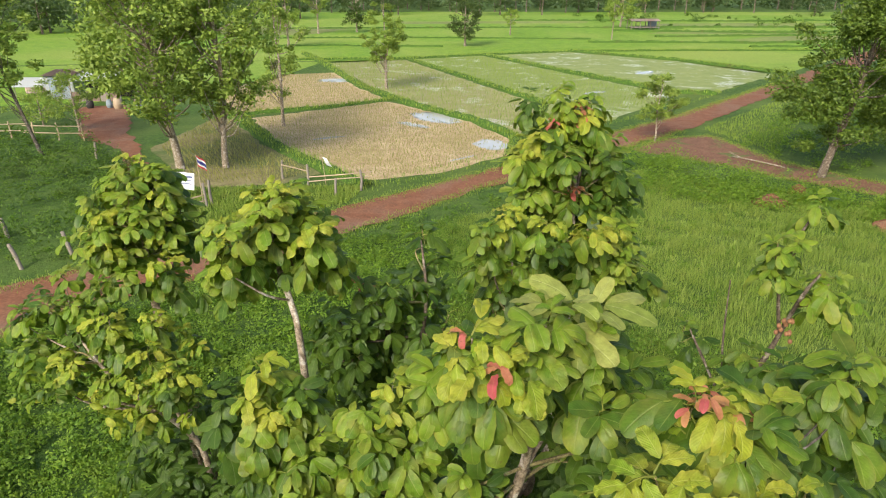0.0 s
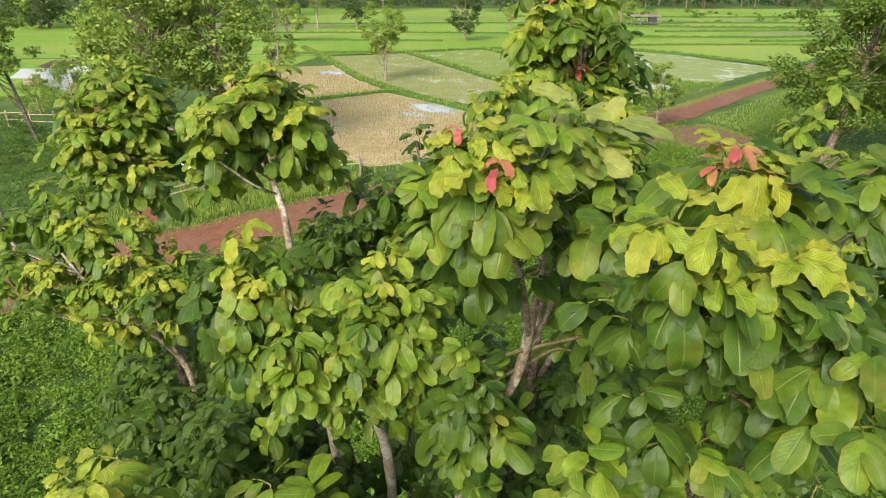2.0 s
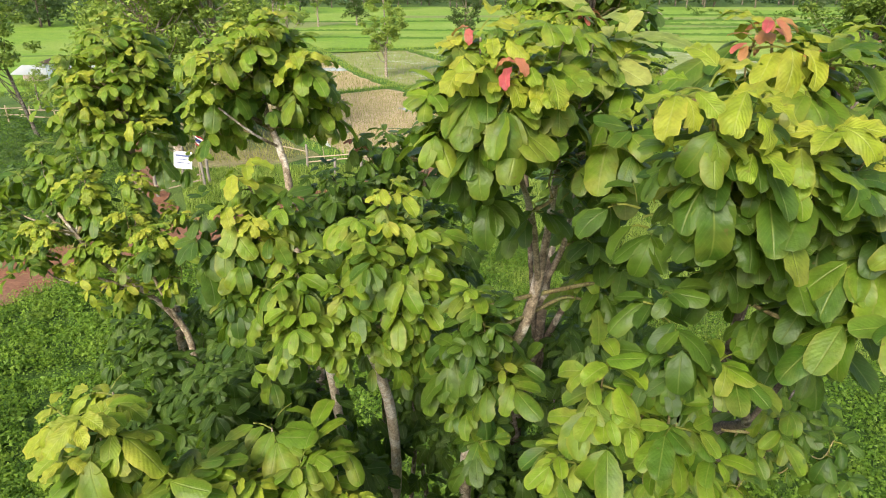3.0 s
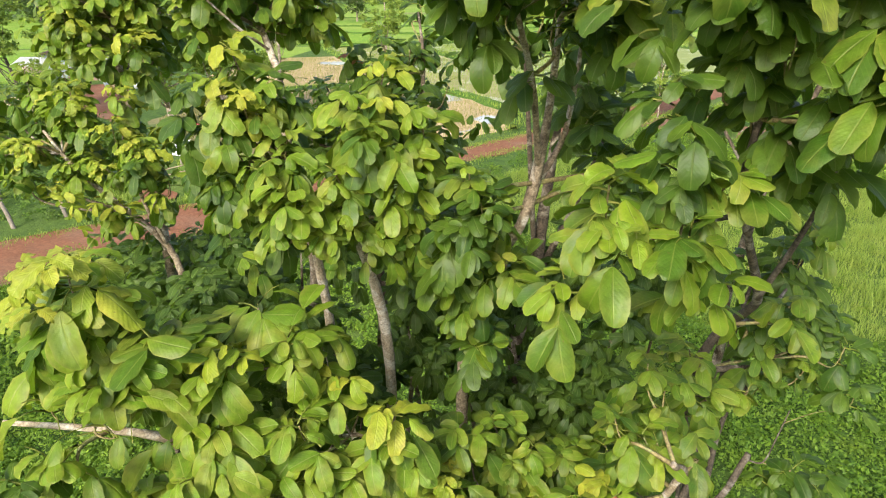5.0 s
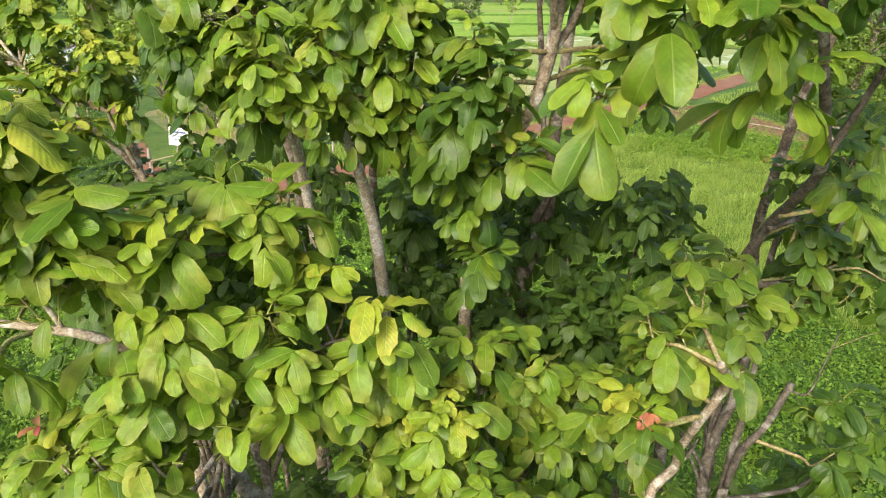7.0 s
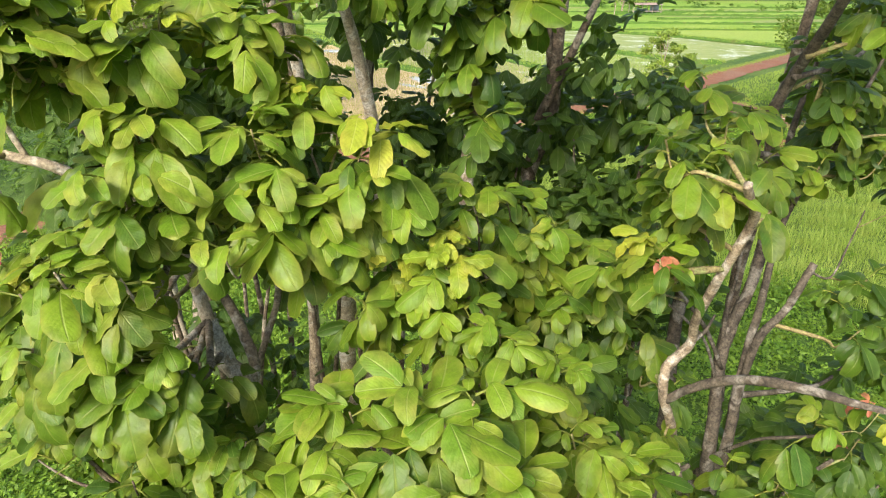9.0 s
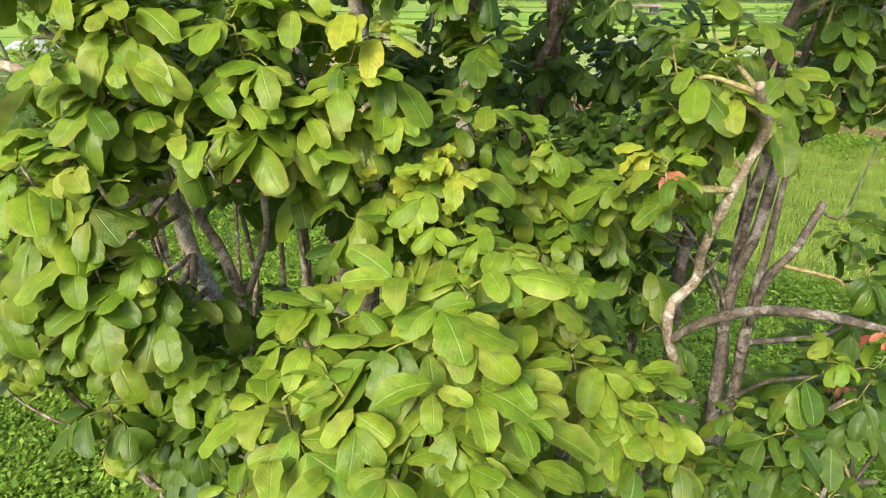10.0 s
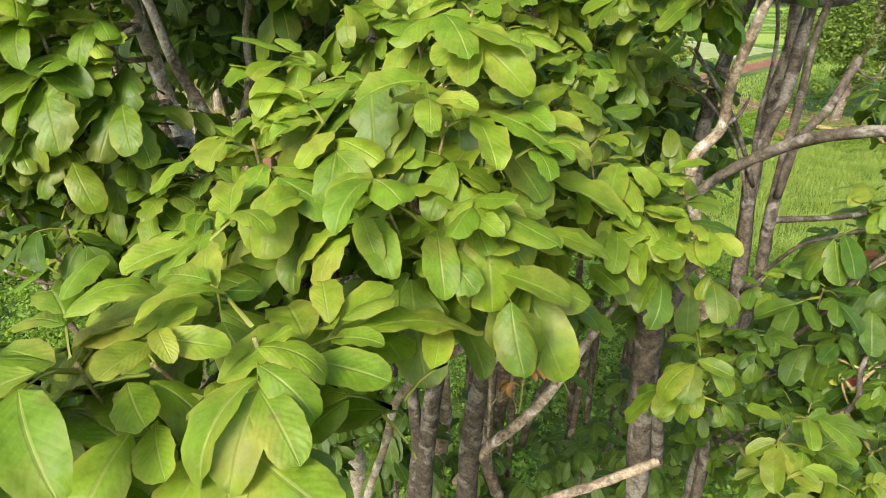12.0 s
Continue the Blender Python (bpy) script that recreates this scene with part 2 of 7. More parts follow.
# Near-black: shade painted on shed wall and window panel; one jar's own colour.
DARK = plain("painted_shade_dark_jar", (0.03, 0.028, 0.025), 0.9)
FRUIT = plain("brown_fruit", (0.24, 0.11, 0.05), 0.75)


# ---------------------------------------------------------------- mesh helpers
def mesh_from(name, verts, faces, mat, uvs=None, smooth=True):
    """A mesh from arrays: verts (n, 3), faces (m, 3 or 4), uvs per vertex."""
    verts, faces = np.asarray(verts, np.float32), np.asarray(faces, np.int32)
    me = bpy.data.meshes.new(name)
    k = faces.shape[1]
    me.vertices.add(len(verts))
    me.vertices.foreach_set("co", verts.ravel())
    me.loops.add(faces.size)
    me.loops.foreach_set("vertex_index", faces.ravel())
    me.polygons.add(len(faces))
    me.polygons.foreach_set("loop_start", np.arange(0, faces.size, k, dtype=np.int32))
    if uvs is not None:
        layer = me.uv_layers.new(name="UVMap")
        layer.data.foreach_set("uv", np.asarray(uvs, np.float32)[faces.ravel()].ravel())
    me.materials.append(mat)
    me.update(calc_edges=True)
    me.polygons.foreach_set("use_smooth", np.full(len(faces), smooth))
    return me


def part(name, data, material, parent, label="", kind=""):
    """Links a bmesh or a mesh as one part under a thing or a part."""
    if isinstance(data, bmesh.types.BMesh):
        me = bpy.data.meshes.new(name)
        data.to_mesh(me)
        data.free()
        me.materials.append(material)
        data = me
    ob = new(name, data)
    ob.parent = parent
    return tagged(ob, label, kind=kind)


def thing(name, place, label, category, group="", kind=""):
    ob = new(name)
    ob.location = place
    ob.empty_display_size = 0.2
    return tagged(ob, label, category, group, kind)


def bevelled(bm, width=0.01):
    bmesh.ops.bevel(bm, geom=bm.edges[:], offset=width, segments=1, affect="EDGES")
    return bm


def tube(points, sides=8, bump=0.0, rng=None):
    """A tapered limb through points (x, y, z, radius), smoothed, slightly knobbly. Returns verts, faces."""
    pts = np.array(points, float)
    n = len(pts)
    t = np.linspace(0, n - 1, max(3, (n - 1) * 5 + 1))
    fine = []
    for s in t:
        i = min(int(s), n - 2)
        f = s - i
        p0, p1, p2, p3 = pts[max(i - 1, 0)], pts[i], pts[i + 1], pts[min(i + 2, n - 1)]
        fine.append(0.5 * (2 * p1 + (p2 - p0) * f + (2 * p0 - 5 * p1 + 4 * p2 - p3) * f * f + (3 * p1 - p0 - 3 * p2 + p3) * f ** 3))
    fine = np.array(fine)
    fine[:, 3] = np.maximum(fine[:, 3], 0.002)
    verts, faces = [], []
    ref = np.array([0.31, 0.87, 0.37])
    for i, p in enumerate(fine):
        d = fine[min(i + 1, len(fine) - 1), :3] - fine[max(i - 1, 0), :3]
        d /= np.linalg.norm(d) + 1e-9
        a = np.cross(d, ref)
        a /= np.linalg.norm(a) + 1e-9
        b = np.cross(d, a)
        for j in range(sides):
            ang = 2 * math.pi * j / sides
            r = p[3] * (1 + (rng.uniform(-bump, bump) if rng is not None else 0))
            verts.append(p[:3] + r * (math.cos(ang) * a + math.sin(ang) * b))
    m = len(fine)
    for i in range(m - 1):
        for j in range(sides):
            k = (j + 1) % sides
            faces.append((i * sides + j, i * sides + k, (i + 1) * sides + k, (i + 1) * sides + j))
    for ring, flip in ((0, True), (m - 1, False)):
        c = len(verts)
        verts.append(fine[0 if ring == 0 else -1, :3])
        for j in range(sides):
            k = (j + 1) % sides
            q = (ring * sides + j, ring * sides + k, c, c)
            faces.append((q[1], q[0], c, c) if flip else q)
    return np.array(verts), faces


def tube_mesh(name, points, mat, sides=8, bump=0.0, rng=None, base=(0, 0, 0)):
    v, f = tube(points, sides, bump, rng)
    bm = bmesh.new()
    vs = [bm.verts.new(p - np.array(base)) for p in v]
    for q in f:
        q = list(dict.fromkeys(q))
        if len(q) > 2:
            bm.faces.new([vs[i] for i in q])
    me = bpy.data.meshes.new(name)
    bm.to_mesh(me)
    bm.free()
    me.materials.append(mat)
    me.polygons.foreach_set("use_smooth", np.full(len(me.polygons), True))
    return me


# ---------------------------------------------------------------- leaves
def blade(rng, droop, fold, wavy, width, curl=0.0, bitten=0.0, steps=8):
    """One leaflet, 1 long, along +y from its stalk, face up: broad ellipse with a blunt tip. Returns verts, faces, uvs."""
    across = (-1.0, -0.58, 0.0, 0.58, 1.0)
    verts, uvs = [], []
    y = z = 0.0
    ph, ph2 = rng.uniform(0, 6.28, 2)
    side_bend = rng.uniform(-0.14, 0.14)
    last = 0.0
    stations = ((0.0, 0.02), (0.045, 0.30), (0.14, 0.66), (0.30, 0.92), (0.5, 1.0), (0.7, 0.94), (0.86, 0.72), (0.955, 0.42), (1.0, 0.06))
    lean = rng.uniform(-0.12, 0.12)
    along, profile = [v for v, wide in stations], [wide for v, wide in stations]
    for n in range(steps + 1):
        v = float(np.interp(n / steps, np.linspace(0, 1, 9), along))
        wide = float(np.interp(v, along, profile))
        pitch = 0.22 - droop * v ** 1.2
        y += (v - last) * math.cos(pitch)
        z += (v - last) * math.sin(pitch)
        last = v
        for u in across:
            edge = abs(u) > 0.9
            w = width * 1.1 * wide * (1 + lean * (1 if u > 0 else -1)) * (1 + (0.45 * wavy + 0.014) * math.sin(v * 21 + ph2 + 2.2 * u) * edge - 0.5 * bitten * edge * (rng.uniform() < 0.16))
            ripple = 0.6 * (wavy * math.sin(v * 17 + ph + (1.9 if u > 0 else 0)) + 0.4 * wavy * math.sin(v * 25 + ph2 + 2.0 * u)) * abs(u) ** 1.3 * (0.1 < v < 0.98)
            verts.append((u * w + side_bend * v * v, y + 0.06 * abs(u) * wide, z + fold * abs(u) * w + ripple - (0.10 + curl) * u * u * w))
            uvs.append(((u + 1) / 2, v))
    faces = [(r * 5 + c, r * 5 + c + 1, (r + 1) * 5 + c + 1, (r + 1) * 5 + c) for r in range(steps) for c in range(4)]
    return np.array(verts), np.array(faces), np.array(uvs)


# droop, fold, waviness, width, curl, bites
LEAF_SHAPES = {}
LEAF_SHAPES["mature"] = ((0.4, 0.25, 0.03, 0.235, 0.1, 0), (0.7, 0.2, 0.045, 0.25, 0.2, 0.25), (0.9, 0.15, 0.05, 0.26, 0.1, 0.5), (0.55, 0.45, 0.025, 0.225, 0, 0), (0.3, 0.3, 0.03, 0.25, 0.4, 0), (1.25, 0.2, 0.035, 0.235, 0.3, 0), (0.8, 0.02, 0.07, 0.25, 0.5, 0.6), (0.5, 0.55, 0.04, 0.22, 0, 0), (1.5, 0.35, 0.03, 0.21, 0.1, 0), (0.15, 0.4, 0.045, 0.24, 0.2, 0))
LEAF_SHAPES["light"] = ((0.6, 0.25, 0.04, 0.235, 0.1, 0.2), (1.0, 0.2, 0.06, 0.24, 0.3, 0.4), (0.4, 0.35, 0.03, 0.25, 0, 0), (1.4, 0.1, 0.045, 0.225, 0.3, 0), (0.8, 0.45, 0.05, 0.235, 0, 0.2), (0.6, 0.1, 0.03, 0.25, 0.5, 0), (1.2, 0.4, 0.035, 0.215, 0.1, 0), (0.2, 0.3, 0.04, 0.24, 0.3, 0))
LEAF_SHAPES["young"] = ((0.8, 0.3, 0.095, 0.22, 0.2, 0), (1.4, 0.2, 0.11, 0.23, 0.4, 0.3), (0.5, 0.4, 0.09, 0.225, 0.1, 0), (1.8, 0.1, 0.085, 0.215, 0.4, 0), (1.0, 0.5, 0.1, 0.22, 0.2, 0), (0.6, 0.15, 0.09, 0.23, 0.5, 0))
LEAF_SHAPES["dry"] = ((1.6, 0.7, 0.08, 0.2, 0, 0), (1.1, 0.9, 0.09, 0.18, 0, 0))
LEAF_SHAPES["deep"] = LEAF_SHAPES["mature"]
LEAF_SHAPES["pale"] = ((0.35, 0.3, 0.02, 0.2, 0.1, 0), (0.6, 0.2, 0.03, 0.21, 0.1, 0), (0.9, 0.25, 0.025, 0.19, 0.1, 0))
LEAF_SHAPES["red"] = ((0.7, 0.3, 0.055, 0.2, 0.1, 0), (1.4, 0.25, 0.06, 0.19, 0.2, 0), (1.0, 0.45, 0.05, 0.185, 0, 0))
leaf_rng = np.random.default_rng(11)
BLADES = {kind: [blade(leaf_rng, *shape) for shape in shapes] for kind, shapes in LEAF_SHAPES.items()}


def thinned(b):
    """The same leaflet with fewer faces, for leaves deeper in the crowns."""
    v, f, uv = b
    keep = [r * 5 + c for r in (0, 2, 4, 6, 8) for c in (0, 2, 4)]
    faces = [(r * 3 + c, r * 3 + c + 1, (r + 1) * 3 + c + 1, (r + 1) * 3 + c) for r in range(4) for c in range(2)]
    return v[keep], np.array(faces), uv[keep]


BLADES_THIN = {kind: [thinned(b) for b in group] for kind, group in BLADES.items()}
BLADE_MESH = {(kind, i): mesh_from("leaf", v, f, LEAF[kind, True], uv) for kind, shapes in LEAF_SHAPES.items() for i, (v, f, uv) in enumerate([blade(leaf_rng, *shape, 16) for shape in shapes])}


def leaf_pose(p, azimuth, lift, roll, size, seek=0.75):
    """A leaf at p that points to the azimuth, lifted by the given angle, turned about its rib; its face seeks the light."""
    turn = Matrix.Rotation(azimuth, 3, "Z") @ Matrix.Rotation(lift, 3, "X") @ Matrix.Rotation(roll, 3, "Y")
    along, face = turn.col[1], turn.col[2]
    face = (face + sun_from * seek).normalized()
    along = (along - face * along.dot(face)).normalized()
    across = along.cross(face)
    m = Matrix((across, along, face)).transposed() * size
    return Matrix.Translation(p) @ m.to_4x4()


def rosette(rng, tip, axis, style, size, count, stalks=None, perk=0.0):
    """Compound leaves spiralling round the end of a shoot: (kind, blade, pose) of each leaflet. Upper ones small and young, lower ones hanging."""
    out = []
    turn = rng.uniform(0, 6.28)
    size *= 0.84
    sprays = max(2, round(count / 3.4))
    axis = Vector(axis)
    for i in range(sprays):
        f = i / max(sprays - 1, 1)
        turn += 2.4 + rng.uniform(-0.4, 0.4)
        kind, grow = "mature", 0.72 + 0.34 * f
        if style == 1 and (f < 0.72 or rng.uniform() < 0.15):
            kind = "light"
        elif style == 4 and f < 0.75:
            kind = "young" if f < 0.5 or rng.uniform() < 0.3 else "light"
        elif style == 2 and f < 0.75:
            kind = "red" if f < 0.55 and rng.uniform() < 0.6 else "young"
            grow *= 0.62 if kind == "red" else 0.95
        elif style == 3:
            kind, grow = "dry", 0.9
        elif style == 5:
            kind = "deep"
        elif style == 6:
            kind, grow = "pale", 1.25
        elif i == 0 and rng.uniform() < 0.35:
            kind, grow = "light", 0.6
        grow *= rng.uniform(0.85, 1.15)
        p = Vector(tip) - axis * (0.01 + 0.13 * f * size / 0.17 * rng.uniform(0.7, 1.2))
        pitch = 0.72 - 0.95 * f + rng.uniform(-0.22, 0.22)
        reach = size * grow * rng.uniform(0.36, 0.66)
        pairs = 3 if rng.uniform() < 0.6 else 2
        line = [p.copy()]
        side = Vector((-math.sin(turn) + axis.x * 0.5, math.cos(turn) + axis.y * 0.5, 0)).normalized()
        heading = math.atan2(-side.x, side.y)
        for j in range(pairs):
            step = reach * (0.6 if j == 0 else 0.4)
            p = p + (side * math.cos(pitch) + Vector((0, 0, math.sin(pitch)))) * step
            line.append(p.copy())
            pitch -= 0.28
            end = j == pairs - 1
            for sgn in (-1, 1):
                if rng.uniform() < 0.1:
                    continue
                spread = (0.45 if end else 1.1) + rng.uniform(-0.35, 0.35)
                lift = perk * 0.6 + 0.45 * (style == 6) + pitch * 0.6 - 0.12 - 0.42 * f + rng.uniform(-0.24, 0.2)
                big = size * grow * (0.78 + 0.25 * (j + 1) / pairs) * rng.uniform(0.62, 1.18)
                out.append((kind, int(rng.integers(len(BLADES[kind]))), leaf_pose(p + Vector((0, 0, rng.uniform(-0.13, 0.13) * size)), heading + sgn * spread, lift, sgn * 0.12 + rng.uniform(-0.42, 0.42), big, rng.uniform(0.1, 0.7))))
        if stalks is not None:
            stalks.append(line)
    return out


def stalk_mesh(stalks, base):
    """Thin three-sided leaf stalks, all of a tree in one mesh."""
    vs, fs = [], []
    for line in stalks:
        n = len(vs)
        for q, p in enumerate(line):
            r = 0.0034 - 0.0006 * q
            for a in (0.0, 2.1, 4.2):
                vs.append((p[0] - base[0] + r * math.cos(a), p[1] - base[1] + r * math.sin(a), p[2] - base[2] + r * math.sin(a)))
        for q in range(len(line) - 1):
            for c in range(3):
                fs.append((n + 3 * q + c, n + 3 * q + (c + 1) % 3, n + 3 * q + 3 + (c + 1) % 3, n + 3 * q + 3 + c))
    return np.array(vs), np.array(fs)


def joined_leaves(name, leaves, parent, base, label="", mats=None, shapes=BLADES):
    """Many leaves as one mesh a kind, of kind stuff."""
    for kind in BLADES:
        vs, fs, us, n = [], [], [], 0
        for k, i, m in leaves:
            if k != kind:
                continue
            v, f, u = shapes[kind][i]
            a = np.array(m)
            vs.append(v @ a[:3, :3].T + a[:3, 3] - np.array(base))
            fs.append(f + n)
            us.append(u)
            n += len(v)
        if vs:
            mat = LEAF[kind, False] if mats is None else mats
            part(name, mesh_from(name, np.concatenate(vs), np.concatenate(fs), mat, np.concatenate(us)), None, parent, label, "stuff")


# gaps cut in the leaves towards the sun, to light chosen limbs: from, to, radius at each end
SUNLIT_OPENINGS = [
    (-0.37, 3.06, 7.49, -0.94, 1.84, 8.53, 0.11, 0.11),
    (-0.35, 3.16, 7.24, -0.92, 1.94, 8.28, 0.10, 0.10),
    (-0.70, 3.08, 7.64, -1.27, 1.86, 8.68, 0.11, 0.11),
    (-0.68, 3.16, 7.39, -1.25, 1.94, 8.43, 0.10, 0.10),
    (-0.95, 2.26, 6.66, -1.52, 1.04, 7.70, 0.12, 0.12),
    (-0.98, 2.29, 6.79, -1.55, 1.07, 7.83, 0.11, 0.11),
    (-0.90, 2.38, 6.70, -1.47, 1.16, 7.74, 0.10, 0.10),
    (-1.32, 1.96, 7.52, -1.89, 0.74, 8.56, 0.10, 0.10),
    (-1.50, 1.91, 7.59, -2.07, 0.69, 8.63, 0.10, 0.10),
    (1.00, 2.06, 7.04, 0.43, 0.84, 8.08, 0.09, 0.09),
    (0.96, 2.18, 6.74, 0.39, 0.96, 7.78, 0.09, 0.09),
]
# gaps cut along the camera's sight lines to fit its view, same columns
HIGH_OPENINGS = [
    (-0.15, 1.90, 10.21, -0.41, 5.24, 9.17, 0.080, 0.221),
    (-0.72, 1.79, 10.26, -1.98, 4.91, 9.32, 0.032, 0.088),
    (0.77, 1.74, 10.18, 2.11, 4.78, 9.08, 0.161, 0.442),
    (-1.08, 1.31, 9.74, -3.23, 3.94, 7.63, 0.080, 0.241),
    (-0.94, 1.29, 9.60, -2.82, 3.88, 7.19, 0.080, 0.241),
    (-0.20, 1.90, 9.80, -0.61, 5.28, 9.00, 0.080, 0.221),
    (-1.02, 1.39, 9.31, -3.12, 4.22, 7.43, 0.098, 0.295),
    (-0.23, 1.89, 9.57, -0.64, 5.30, 8.91, 0.068, 0.187),
    (-0.76, 1.72, 9.45, -2.09, 4.84, 8.59, 0.030, 0.084),
    (-1.02, 1.40, 9.04, -3.06, 4.33, 7.24, 0.089, 0.268),
    (-0.25, 1.55, 8.79, -0.62, 3.97, 7.06, 0.046, 0.116),
    (0.39, 1.06, 9.42, 1.50, 4.26, 7.93, 0.026, 0.098),
]
MIDDLE_OPENINGS = [
    (-1.07, 1.39, 8.92, -3.18, 4.29, 7.17, 0.098, 0.295),
    (-0.20, 1.13, 8.91, -0.63, 3.92, 6.84, 0.033, 0.112),
    (-0.77, 1.72, 9.31, -2.10, 4.84, 8.45, 0.032, 0.088),
    (-0.14, 0.87, 8.65, -0.62, 4.11, 6.72, 0.028, 0.116),
    (0.05, 1.03, 9.06, 0.20, 5.27, 8.35, 0.041, 0.187),
    (0.55, 0.69, 8.60, 2.27, 3.36, 6.51, 0.041, 0.170),
    (-0.22, 0.92, 8.77, -0.62, 2.80, 7.92, 0.024, 0.065),
    (-0.11, 0.92, 8.73, -0.32, 2.80, 7.81, 0.026, 0.071),
    (0.37, 1.13, 8.47, 1.66, 5.05, 7.26, 0.045, 0.206),
    (0.46, 1.08, 8.43, 2.08, 4.84, 7.09, 0.032, 0.147),
    (-0.49, 1.10, 8.56, -2.26, 4.92, 7.70, 0.026, 0.118),
    (0.63, 0.89, 8.24, 2.59, 3.62, 6.47, 0.045, 0.188),
]
MIDDLE_MORE_OPENINGS = [
    (-0.38, 0.43, 8.68, -1.29, 1.71, 7.71, 0.030, 0.099),
    (-0.33, 0.45, 8.68, -1.13, 1.79, 7.68, 0.032, 0.107),
    (-0.42, 0.60, 8.43, -1.41, 1.90, 7.57, 0.029, 0.095),
    (-0.38, 0.62, 8.42, -1.27, 1.99, 7.54, 0.030, 0.099),
    (0.30, 0.92, 8.44, 0.45, 1.36, 8.25, 0.045, 0.067),
]
LOW_OPENINGS = [
    (-0.04, 1.25, 8.51, -0.23, 5.51, 8.01, 0.021, 0.098),
    (0.41, 1.16, 8.38, 1.82, 5.10, 7.40, 0.043, 0.196),
    (0.30, 0.96, 7.96, 1.60, 5.25, 7.56, 0.043, 0.236),
    (-0.29, 0.86, 7.63, -1.49, 4.30, 5.97, 0.032, 0.161),
    (-0.34, 0.82, 7.59, -0.96, 2.30, 6.77, 0.043, 0.120),
    (-0.19, 0.86, 7.57, -1.00, 4.27, 5.65, 0.023, 0.116),
    (0.54, 0.79, 7.73, 2.66, 3.94, 6.46, 0.045, 0.223),
    (-0.49, 0.63, 7.45, -2.74, 3.44, 4.75, 0.040, 0.221),
    (-0.13, 0.90, 7.48, -0.43, 2.68, 6.63, 0.027, 0.080),
    (-0.35, 0.85, 7.51, -1.00, 2.32, 6.82, 0.034, 0.093),
    (-0.42, 0.66, 7.89, -1.26, 1.92, 7.57, 0.029, 0.084),
    (-0.38, 0.68, 7.87, -1.15, 1.98, 7.52, 0.023, 0.067),
]
LOWEST_OPENINGS = [
    (-0.39, 0.85, 7.19, -2.31, 4.73, 5.96, 0.027, 0.147),
    (-0.28, 0.89, 7.19, -0.92, 2.71, 6.65, 0.025, 0.075),
    (-0.47, 0.67, 6.94, -2.52, 3.43, 4.89, 0.049, 0.246),
    (-0.39, 0.69, 6.90, -2.13, 3.53, 4.68, 0.027, 0.134),
    (0.56, 0.78, 7.14, 2.63, 3.96, 5.88, 0.045, 0.223),
    (0.43, 0.75, 7.18, 1.17, 2.19, 6.67, 0.040, 0.116),
    (0.41, 0.66, 6.92, 2.61, 4.64, 5.72, 0.029, 0.196),
    (0.22, 0.70, 6.81, 1.16, 4.43, 5.14, 0.029, 0.179),
    (0.03, 0.64, 6.66, -0.03, 4.07, 4.24, 0.011, 0.071),
    (0.14, 0.58, 6.60, 0.66, 3.68, 3.82, 0.024, 0.152),
    (0.01, 0.39, 6.84, -0.06, 1.41, 6.12, 0.033, 0.117),
    (0.07, 0.39, 6.84, 0.14, 1.45, 6.09, 0.036, 0.129),
]
LOWEST_MORE_OPENINGS = [
    (0.11, 0.39, 6.85, 0.32, 1.46, 6.14, 0.027, 0.096),
    (-0.04, 0.36, 6.80, -0.21, 1.19, 6.10, 0.020, 0.064),
    (0.13, 0.37, 6.83, 0.41, 1.54, 5.93, 0.025, 0.098),
    (0.32, 0.73, 7.06, 1.98, 5.11, 6.71, 0.021, 0.147),
]
LIMB_OPENINGS = [
    (0.32, 0.67, 7.28, 0.80, 1.81, 6.74, 0.023, 0.061),
    (0.34, 0.69, 7.34, 0.86, 1.85, 6.90, 0.023, 0.061),
    (0.36, 0.70, 7.41, 0.90, 1.84, 7.08, 0.023, 0.060),
    (0.38, 0.70, 7.46, 0.92, 1.80, 7.23, 0.023, 0.059),
    (0.39, 0.70, 7.51, 0.93, 1.77, 7.37, 0.020, 0.050),
    (0.36, 0.68, 7.80, 0.93, 1.77, 7.38, 0.019, 0.049),
    (0.32, 0.66, 7.71, 0.88, 1.85, 7.10, 0.021, 0.060),
    (0.34, 0.67, 7.76, 0.92, 1.84, 7.25, 0.020, 0.055),
    (0.35, 0.70, 6.97, 0.87, 1.92, 6.72, 0.023, 0.061),
    (0.36, 0.71, 7.04, 0.89, 1.89, 6.91, 0.023, 0.060),
    (0.37, 0.55, 7.34, 0.98, 1.54, 6.88, 0.018, 0.049),
    (0.38, 0.65, 7.30, 0.95, 1.70, 6.79, 0.018, 0.047),
]
FORK_OPENINGS = [
    (0.15, 0.86, 9.59, 0.40, 2.43, 8.99, 0.045, 0.121),
    (-0.26, 0.69, 7.34, -0.85, 2.07, 6.80, 0.039, 0.118),
    (-0.23, 0.70, 7.33, -0.75, 2.10, 6.77, 0.032, 0.096),
    (-0.19, 0.73, 7.37, -0.63, 2.19, 6.89, 0.025, 0.075),
    (-0.23, 0.66, 7.65, -0.72, 2.00, 6.83, 0.034, 0.105),
    (-0.19, 0.69, 7.70, -0.60, 2.07, 6.98, 0.024, 0.073),
    (0.22, 0.45, 6.79, 0.60, 1.46, 6.07, 0.024, 0.076),
    (0.21, 0.41, 6.75, 0.59, 1.35, 5.93, 0.024, 0.076),
    (0.01, 0.30, 6.88, -0.07, 1.21, 6.18, 0.016, 0.062),
    (-0.00, 0.28, 6.86, -0.13, 1.24, 6.00, 0.016, 0.068),
    (0.13, 0.27, 6.86, 0.43, 1.13, 6.08, 0.018, 0.071),
    (0.06, 0.33, 6.93, 0.12, 1.30, 6.41, 0.011, 0.040),
]
